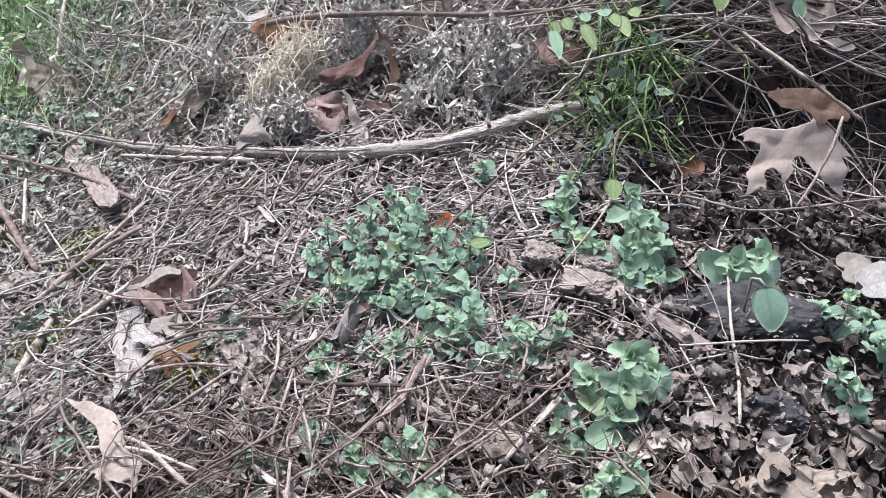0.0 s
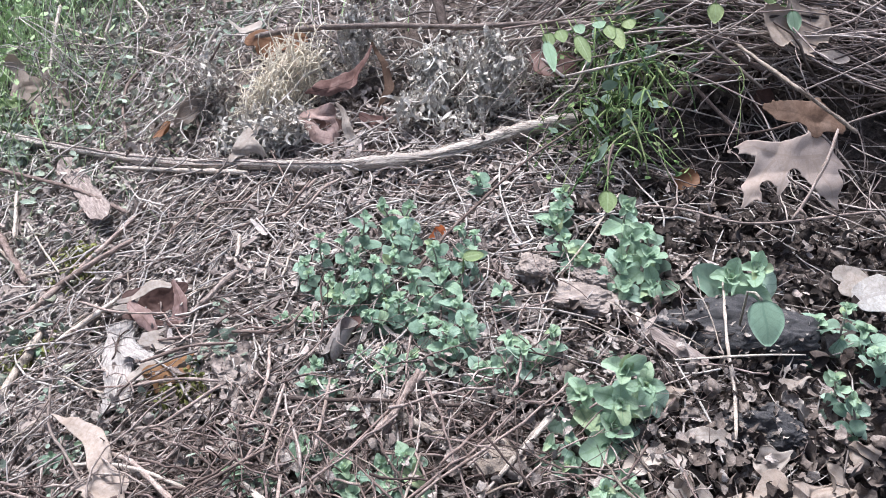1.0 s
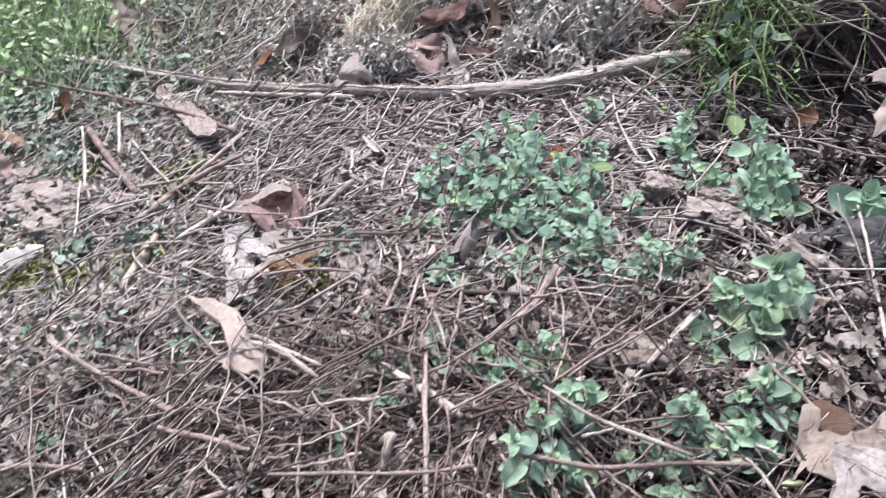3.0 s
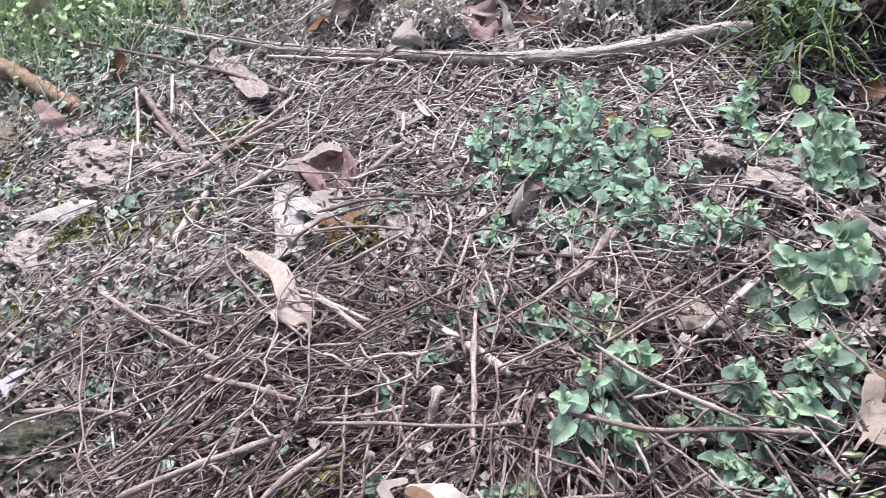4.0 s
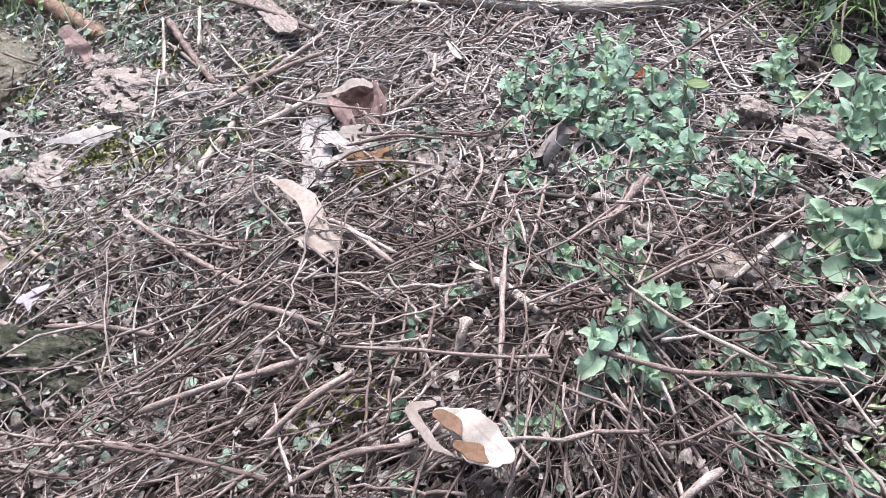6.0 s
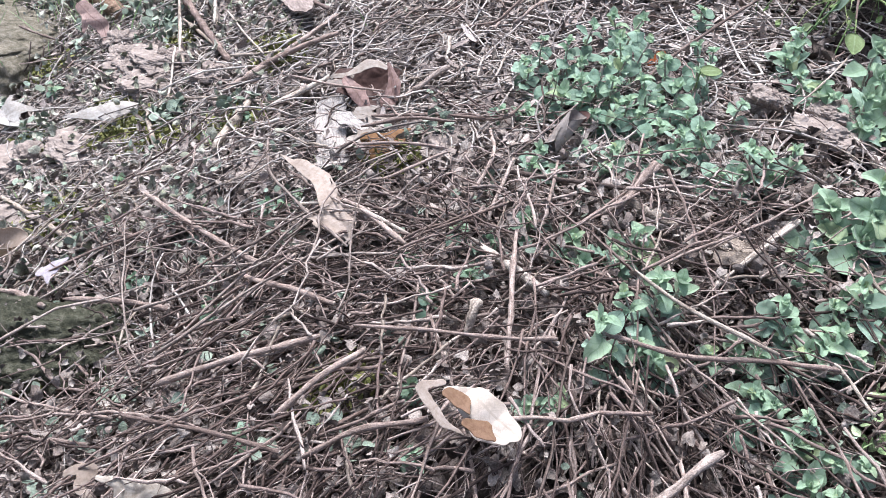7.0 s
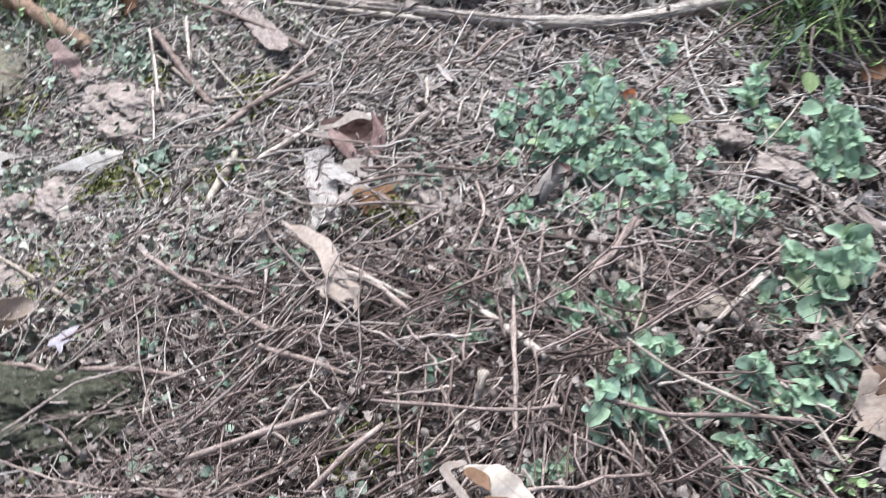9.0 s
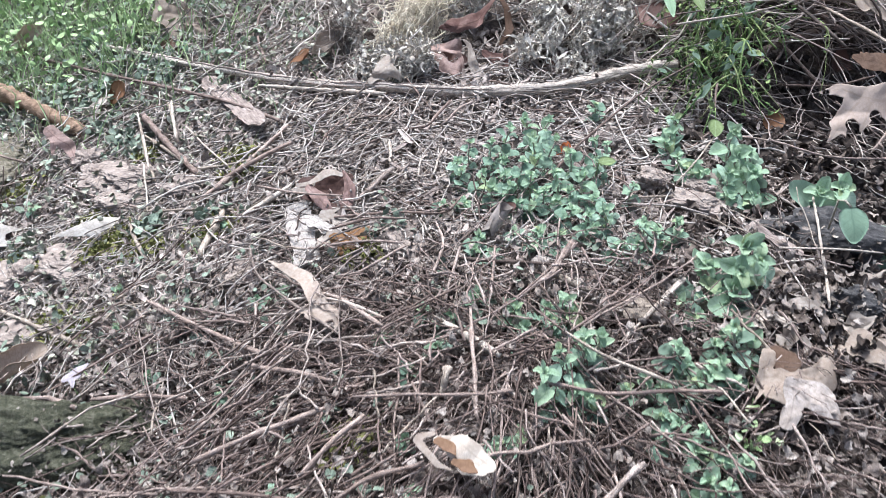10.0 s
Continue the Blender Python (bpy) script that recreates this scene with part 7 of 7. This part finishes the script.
scatter("soil_crumbs", SoilCrumb, "crumbs and small clods of grey-brown soil", "soil crumbs", clods(9, 4), x3, y3, (0.003, 0.0105), (-0.002, 0.004), 0.8)
scatter("leaf_crumbs", Crumbs, "fine crumbs of dead leaf and bark", "litter", flakes, x, y, (0.003, 0.015), (-0.002, 0.006), 0.5)


x, y = spots((2600, -0.78, -0.2, 0.6, 1.02), (2400, -0.85, -0.32, 0.38, 0.72), (300, -0.1, 0.3, 0.68, 0.85), (300, 0.1, 0.3, 0.55, 0.75))
scatter("clay_crumbs", Clay, "small crumbs of pale tan clay", "soil crumbs", blades(5, 1, 0.4, (3.5, -3.0, 4.5), (2.5, -3.0), 0.3, 90, 5, 5), x, y, (0.003, 0.011), (0.0, 0.006), 0.8)


x, y = spots((3400, -1.05, -0.28, 1.02, 1.75), (900, -0.85, -0.4, 0.55, 1.0))
scatter("faded_weeds", FadedGreen, "faded grey-green bits of weed on the slope", "weeds", curled, x, y, (0.005, 0.015), (0.0, 0.028), 0.9)


# Leaves in the hollow below the heap; their dark colour stands in for its shade.
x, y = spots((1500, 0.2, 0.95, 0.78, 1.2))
scatter("shaded_leaf_litter", ShadedHeap, "curled leaves under the twig heap, coloured dark for shade", "leaf litter", crisped, x, y, (0.008, 0.024), (0.0, 0.014), 0.8)


def tops(ob, n, reach):
    """Places on the upper side of a stone."""
    v = np.array([ob.matrix_basis @ q.co for q in ob.data.vertices])
    v = v[v[:, 2] > np.quantile(v[:, 2], 0.55)]
    c, span = v.mean(0), v.std(0)
    v = v[np.hypot((v[:, 0] - c[0]) / span[0], (v[:, 1] - c[1]) / span[1]) < reach]
    return v[rng.integers(0, len(v), n)]


for stone in [o for o in bpy.data.objects if o.name.split(".")[0] == "stone"]:
    q = tops(stone, 110, 2.2)
    scatter("stone_litter", Papery, "dry flakes and crumbs lying on the stone", "litter", flakes, q[:, 0], q[:, 1], (0.002, 0.007), (0.0, 0.001), 0.35, q[:, 2])
    q = tops(stone, 7, 2.0)
    scatter("stone_leaves", DryLeaf, "small curled dry leaves lying on the stone", "leaf litter", crisped, q[:, 0], q[:, 1], (0.007, 0.015), (0.001, 0.003), 0.5, q[:, 2])


def ribbons(P, W, side):
    """Thin flat strips: P (n, k, 3), W (n, k) half widths, side (n, 1, 3) or (n, k, 3)."""
    n, k = W.shape
    V = np.stack([P - side * W[:, :, None], P + side * W[:, :, None]], 2).reshape(-1, 3)
    i, j = np.meshgrid(np.arange(n), np.arange(k - 1), indexing="ij")
    a = (i * k + j) * 2
    return V, np.stack([a, a + 1, a + 3, a + 2], -1).reshape(-1, 4)


# ---- withered foliage, straw tangle ----
def withered(at, spread, n, drop, label="grey shrivelled dead foliage hanging in the heap"):
    k, n = 20, int(n * 0.7)
    bunch = np.array(at) + [0, 0, 0.012 * drop] + rng.normal(0, 1.1, (7, 3)) * spread
    root = bunch[rng.integers(0, 7, n)] + rng.normal(0, 0.22, (n, 3)) * spread
    s = np.linspace(0, 1, k)
    L = rng.uniform(0.012, 0.045, n)
    head = unit(rng.normal(0, 0.42, (n, 3)) + [0, -0.3, -drop])
    a = unit(np.cross(head, rng.normal(0, 1, (n, 3))))
    c = np.cross(head, a)
    P = root[:, None] + head[:, None] * L[:, None, None] * s[None, :, None]
    ph = rng.uniform(0, 6.28, n)[:, None] + rng.uniform(5, 16, n)[:, None] * s
    curl = (L * rng.uniform(0.03, 0.14, n))[:, None] * (0.4 + s)
    P = P + (curl * np.cos(ph))[:, :, None] * a[:, None] + (curl * np.sin(ph))[:, :, None] * c[:, None] + wiggle(n, k, 1.0) * (L * 0.14)[:, None, None] + rng.normal(0, 1, (n, k, 3)) * (L * 0.02)[:, None, None]
    P[:, :, 2] = np.maximum(P[:, :, 2], ground_z(P[:, :, 0], P[:, :, 1]) + 0.001)
    W = rng.uniform(0.0007, 0.0029, n)[:, None] * np.sin(np.pi * (0.1 + 0.85 * s)) * rng.uniform(0.3, 1.7, (n, k))
    tw = rng.uniform(0, 6.28, n)[:, None] + rng.uniform(-9, 9, n)[:, None] * s
    V, F = ribbons(P, W, np.cos(tw)[:, :, None] * a[:, None] + np.sin(tw)[:, :, None] * c[:, None])
    stuff("withered_foliage", V, F, Withered, label, "dead foliage")


withered((0.082, 1.037, 0.238), (0.013, 0.012, 0.022), 300, 1.3)
withered((0.067, 1.038, 0.206), (0.012, 0.01, 0.014), 130, 1.0)
withered((0.005, 1.062, 0.236), (0.018, 0.012, 0.022), 340, 1.2)
withered((-0.009, 1.045, 0.2), (0.014, 0.012, 0.012), 150, 0.8)
withered((0.041, 1.117, 0.256), (0.02, 0.015, 0.014), 70, 0.8)
withered((-0.102, 1.138, 0.263), (0.013, 0.014, 0.024), 220, 1.2)
withered((-0.202, 1.069, 0.182), (0.024, 0.014, 0.014), 420, 0.3, "grey crumpled dead foliage on the soil")
withered((-0.222, 1.048, 0.161), (0.018, 0.01, 0.008), 200, 0.1, "grey crumpled dead foliage on the soil")
withered((-0.202, 1.02, 0.17), (0.012, 0.007, 0.009), 190, 0.2, "grey-green crumpled dead foliage behind the branch")
withered((-0.181, 1.031, 0.182), (0.012, 0.007, 0.01), 180, 0.3, "grey-green crumpled dead foliage behind the branch")
withered((-0.153, 1.137, 0.237), (0.02, 0.015, 0.018), 90, 0.8)
withered((-0.058, 1.155, 0.275), (0.022, 0.015, 0.02), 80, 0.9)
withered((-0.303, 1.136, 0.194), (0.012, 0.014, 0.025), 220, 1.0, "brown shrivelled foliage beside the branch")
withered((0.04, 1.013, 0.188), (0.03, 0.01, 0.006), 120, 0.1, "shrivelled foliage behind the branch")


crisp = np.concatenate([rng.normal(0, 1, (m_, 3)) * sp_ + np.array(c_) for c_, sp_, m_ in (((0.079, 1.043, 0.23), (0.014, 0.01, 0.022), 130), ((0.008, 1.064, 0.232), (0.016, 0.01, 0.022), 130), ((-0.211, 1.055, 0.174), (0.022, 0.01, 0.012), 160), ((-0.102, 1.139, 0.259), (0.014, 0.012, 0.018), 70), ((-0.298, 1.135, 0.195), (0.01, 0.01, 0.02), 50))])
crisp[:, 2] = np.maximum(crisp[:, 2], ground_z(crisp[:, 0], crisp[:, 1]) + 0.003)
scatter("crisp_scraps", Withered, "crumpled grey scraps of dead leaf in the heap", "dead foliage", crisped, crisp[:, 0], crisp[:, 1], (0.006, 0.017), (-0.002, 0.002), 1.1, crisp[:, 2])


def tangle(at, n, spread, length, radius, mat, name, label, category, rise=0.3, bend=0.25, comb=None):
    k = 10
    s = np.linspace(0, 1, k)
    L = rng.uniform(*length, n)
    root = np.array(at) + rng.normal(0, 1, (n, 3)) * spread
    head = unit(rng.normal(0, 1, (n, 3)) * [1, 0.6, 0.5] + [0, -0.2, rise])
    if comb is not None:
        head = unit(head * 0.75 + comb)
    P = root[:, None] + head[:, None] * L[:, None, None] * (s[None, :, None] - 0.3) + wiggle(n, k, 1.0) * (L * bend)[:, None, None]
    P[:, :, 2] = np.maximum(P[:, :, 2], ground_z(P[:, :, 0], P[:, :, 1]) + 0.001)
    V, F = tubes(P, rng.uniform(*radius, n)[:, None] * (1 - 0.4 * s), 5)
    return stuff(name, V, F, mat, label, category)


tangle((-0.183, 1.115, 0.238), 260, (0.018, 0.012, 0.016), (0.03, 0.08), (0.0005, 0.0011), YellowStraw, "straw_tangle", "tangle of pale yellow dry grass", "dry grass", -0.6, 0.22, (-0.5, -0.35, -0.8))
tangle((-0.206, 1.081, 0.201), 260, (0.018, 0.01, 0.016), (0.02, 0.06), (0.0005, 0.001), YellowStraw, "straw_tangle", "tangle of pale yellow dry grass", "dry grass", -0.6, 0.26, (-0.35, -0.3, -0.9))
tangle((0.091, 1.069, 0.241), 60, (0.05, 0.02, 0.03), (0.04, 0.12), (0.0006, 0.0013), Withered, "vine_tangle", "tangle of thin grey dead vines", "dead vines", -0.2)
tangle((-0.304, 1.134, 0.183), 150, (0.012, 0.012, 0.022), (0.02, 0.07), (0.0004, 0.0009), Crumbs, "root_clump", "brown clump of fine dry roots", "dead roots", -0.6, 0.2)
tangle((-0.516, 1.369, 0.191), 90, (0.14, 0.06, 0.012), (0.06, 0.18), (0.0006, 0.0012), Chips, "vine_tangle", "thin grey dead vines in the weeds", "dead vines", 0.1)

# ---- green weeds ----
weed = thing("weed_clump", "dense low clump of bright green thin-stemmed weeds", "plant", (0.228, 0.889, 0.153))
WX, WY, WZ = weed.matrix_basis.translation
k = 12
s = np.linspace(0, 1, k)


def arches(n, rise, reach, radius, wide=0.026):
    """Limp stems that rise from the bank, bow over and trail down toward the path."""
    rx, ry = rng.normal(-0.01, wide, n), rng.uniform(0.0, 0.16, n)
    side = rng.normal(0, 0.038, n)
    p0 = np.stack([rx, ry, heap_z(rx + WX, ry + WY) - WZ], -1)
    out = rng.uniform(*reach, n)
    p2 = np.stack([rx + side, ry - out, heap_z(rx + side + WX, ry - out + WY) - WZ + rng.uniform(0.002, 0.03, n)], -1)
    p1 = (p0 + p2) / 2 + np.stack([rng.normal(0, 0.016, n), rng.uniform(-0.03, 0.02, n), rng.uniform(*rise, n)], -1)
    f = s[None, :, None]
    P = (1 - f) ** 2 * p0[:, None] + 2 * f * (1 - f) * p1[:, None] + f * f * p2[:, None] + wiggle(n, k, 0.008)
    P[:, :, 2] = np.maximum(P[:, :, 2], ground_z(P[:, :, 0] + WX, P[:, :, 1] + WY) - WZ + 0.001)
    return P, rng.uniform(*radius, n)[:, None] * (1 - 0.35 * s)


thick, fine = arches(46, (0.01, 0.07), (-0.02, 0.1), (0.0009, 0.0016)), arches(130, (0.0, 0.07), (-0.05, 0.07), (0.0003, 0.0007), 0.032)
for P, R in (thick, fine):
    V, F = tubes(P, R, 6)
    tagged(part("foliage", mesh_data("foliage", V, F, GreenStem), weed), kind="stuff")
P = np.concatenate([thick[0], fine[0]])
n = len(P)
small = blades(4, 1, 0.3, (0.8, -0.8), (0.5, -0.8), 0.05, 60, 4, 3)
q = P[rng.integers(0, n, 620), rng.integers(3, k, 620)]
ob = scatter("leafage", GreenStem, "", "", small, q[:, 0], q[:, 1], (0.004, 0.009), (-0.002, 0.002), 0.7, q[:, 2])
ob.parent = weed
wide = blades(3, 1, 0.3, (0.8, -0.8), (0.5, -0.8), 0.05, 66, 6, 5)
q = P[rng.integers(0, n, 70), rng.integers(2, 7, 70)]
ob = scatter("leaf_mass", Herb, "", "", wide, q[:, 0], q[:, 1], (0.012, 0.024), (-0.002, 0.002), 0.7, q[:, 2])
ob.parent = weed
petal = blades(1, 1, 0.4, (0.5,), (0.5,), 0, 70, 4, 3)
q = P[rng.integers(0, n, 26), k - 1]
ob = scatter("bloom", White, "tiny white flowers", "", petal, q[:, 0], q[:, 1], (0.002, 0.004), (0.0, 0.003), 0.5, q[:, 2])
ob.parent = weed


def grass(n, box, length, label):
    k = 6
    s = np.linspace(0, 1, k)
    x, y = spots((n, *box), soft=0.15)
    L = rng.uniform(*length, n)
    head = unit(np.stack([rng.normal(0, 0.3, n), rng.normal(0, 0.3, n), np.ones(n)], -1))
    P = np.stack([x, y, ground_z(x, y)], -1)[:, None] + head[:, None] * L[:, None, None] * s[None, :, None]
    P = P + unit(rng.normal(0, 1, (n, 1, 3)) * [1, 1, 0]) * (L[:, None] * 0.4 * s**2)[:, :, None]
    W = rng.uniform(0.0007, 0.0016, n)[:, None] * (1 - 0.85 * s**2)
    V, F = ribbons(P, W, unit(np.cross(head, rng.normal(0, 1, (n, 3))))[:, None])
    stuff("grass", V, F, GrassBlade, label, "grass")


grass(5200, (-1.25, -0.62, 1.22, 1.9), (0.03, 0.1), "patch of fresh green grass and weeds")
grass(170, (-0.8, -0.35, 0.4, 0.75), (0.01, 0.03), "sparse green grass blades in the litter")
grass(420, (-0.85, -0.4, 0.98, 1.5), (0.015, 0.04), "sparse green grass blades in the litter")
grass(120, (-0.6, 0.1, 1.2, 1.75), (0.02, 0.06), "sparse green grass blades in the litter")
x, y = spots((4200, -1.25, -0.68, 1.25, 1.9), soft=0.1)
scatter("weed_leaves", GrassBlade, "bright green small weed leaves in the grass", "weeds", blades(4, 1, 0.3, (0.8, -0.8), (0.6, -0.9), 0.1, 95, 5, 4), x, y, (0.008, 0.018), (0.005, 0.075), 0.8)
rounds = blades(4, 1, 0.42, (0.6, -0.4), (0.5, -0.5), 0.05, 80, 5, 5)
x, y = tufts(8, 0.011, (420, -1.2, -0.62, 1.15, 1.8), (110, -0.85, -0.25, 1.1, 1.75), (16, -0.85, -0.45, 0.85, 1.2))
scatter("ground_weeds", Seedling, "small round green weed leaves over the soil", "weeds", rounds, x, y, (0.007, 0.016), (0.004, 0.03), 0.5)
for spot in ((-0.653, 1.062), (-0.612, 1.013), (-0.579, 0.971), (-0.618, 0.996), (-0.61, 1.032), (-0.485, 0.759), (-0.493, 0.752), (-0.611, 1.188), (-0.639, 1.212), (-0.678, 0.797), (-0.653, 0.763), (-0.401, 0.749), (-0.187, 0.646)):
    x, y = spot[0] + rng.normal(0, 0.012, 34), spot[1] + rng.normal(0, 0.012, 34)
    scatter("weed_tuft", Seedling, "low grey-green weed tuft among dry litter", "weeds", rounds + flakes[:3], x, y, (0.006, 0.015), (0.002, 0.026), 0.7)
for spot in ((0.145, 0.42), (0.139, 0.396), (0.139, 0.373), (0.127, 0.37)):
    x, y = spot[0] + rng.normal(0, 0.008, 9), spot[1] + rng.normal(0, 0.008, 9)
    scatter("weed_tuft", GrassBlade, "fresh light green weed tuft between dry stalks", "weeds", rounds, x, y, (0.005, 0.009), (0.008, 0.026), 0.8)
for spot in ((0.096, 0.396), (0.084, 0.404), (0.119, 0.368)):
    x, y = spot[0] + rng.normal(0, 0.010, 6), spot[1] + rng.normal(0, 0.010, 6)
    scatter("seedling_tuft", Seedling, "young round-leaved seedlings between dry stalks", "weeds", rounds, x, y, (0.009, 0.014), (0.012, 0.03), 0.55)
x, y = tufts(6, 0.007, (65, -0.8, -0.3, 0.36, 0.75), (70, -0.7, -0.15, 0.3, 0.62), (20, -0.2, 0.2, 0.3, 0.7))
scatter("small_seedlings", Seedling, "tiny grey-green seedling leaves among the stalks", "weeds", rounds, x, y, (0.005, 0.011), (0.006, 0.026), 0.6)
for spot in ((-0.536, 0.761, -0.017), (-0.494, 0.728, -0.009), (-0.551, 0.744, -0.027), (-0.409, 0.888, 0.058), (-0.39, 0.845, 0.054), (-0.623, 0.749, -0.055), (-0.397, 0.723, 0.024), (-0.205, 0.623, 0.061), (-0.754, 0.956, -0.046), (-0.53, 0.76, -0.011), (-0.478, 0.722, -0.001), (-0.584, 0.818, -0.017), (-0.675, 0.774, -0.065), (-0.561, 0.947, 0.025), (-0.559, 0.632, -0.056), (-0.521, 0.601, -0.049), (-0.184, 0.38, 0.027), (-0.448, 0.436, -0.083), (-0.461, 0.448, -0.082)):
    n = 260
    x, y = spot[0] + rng.normal(0, 0.014, n), spot[1] + rng.normal(0, 0.012, n)
    scatter("moss_tuft", Moss, "yellow-green moss tuft on the ground", "moss", small, x, y, (0.004, 0.009), (0.006, 0.016), 0.9)
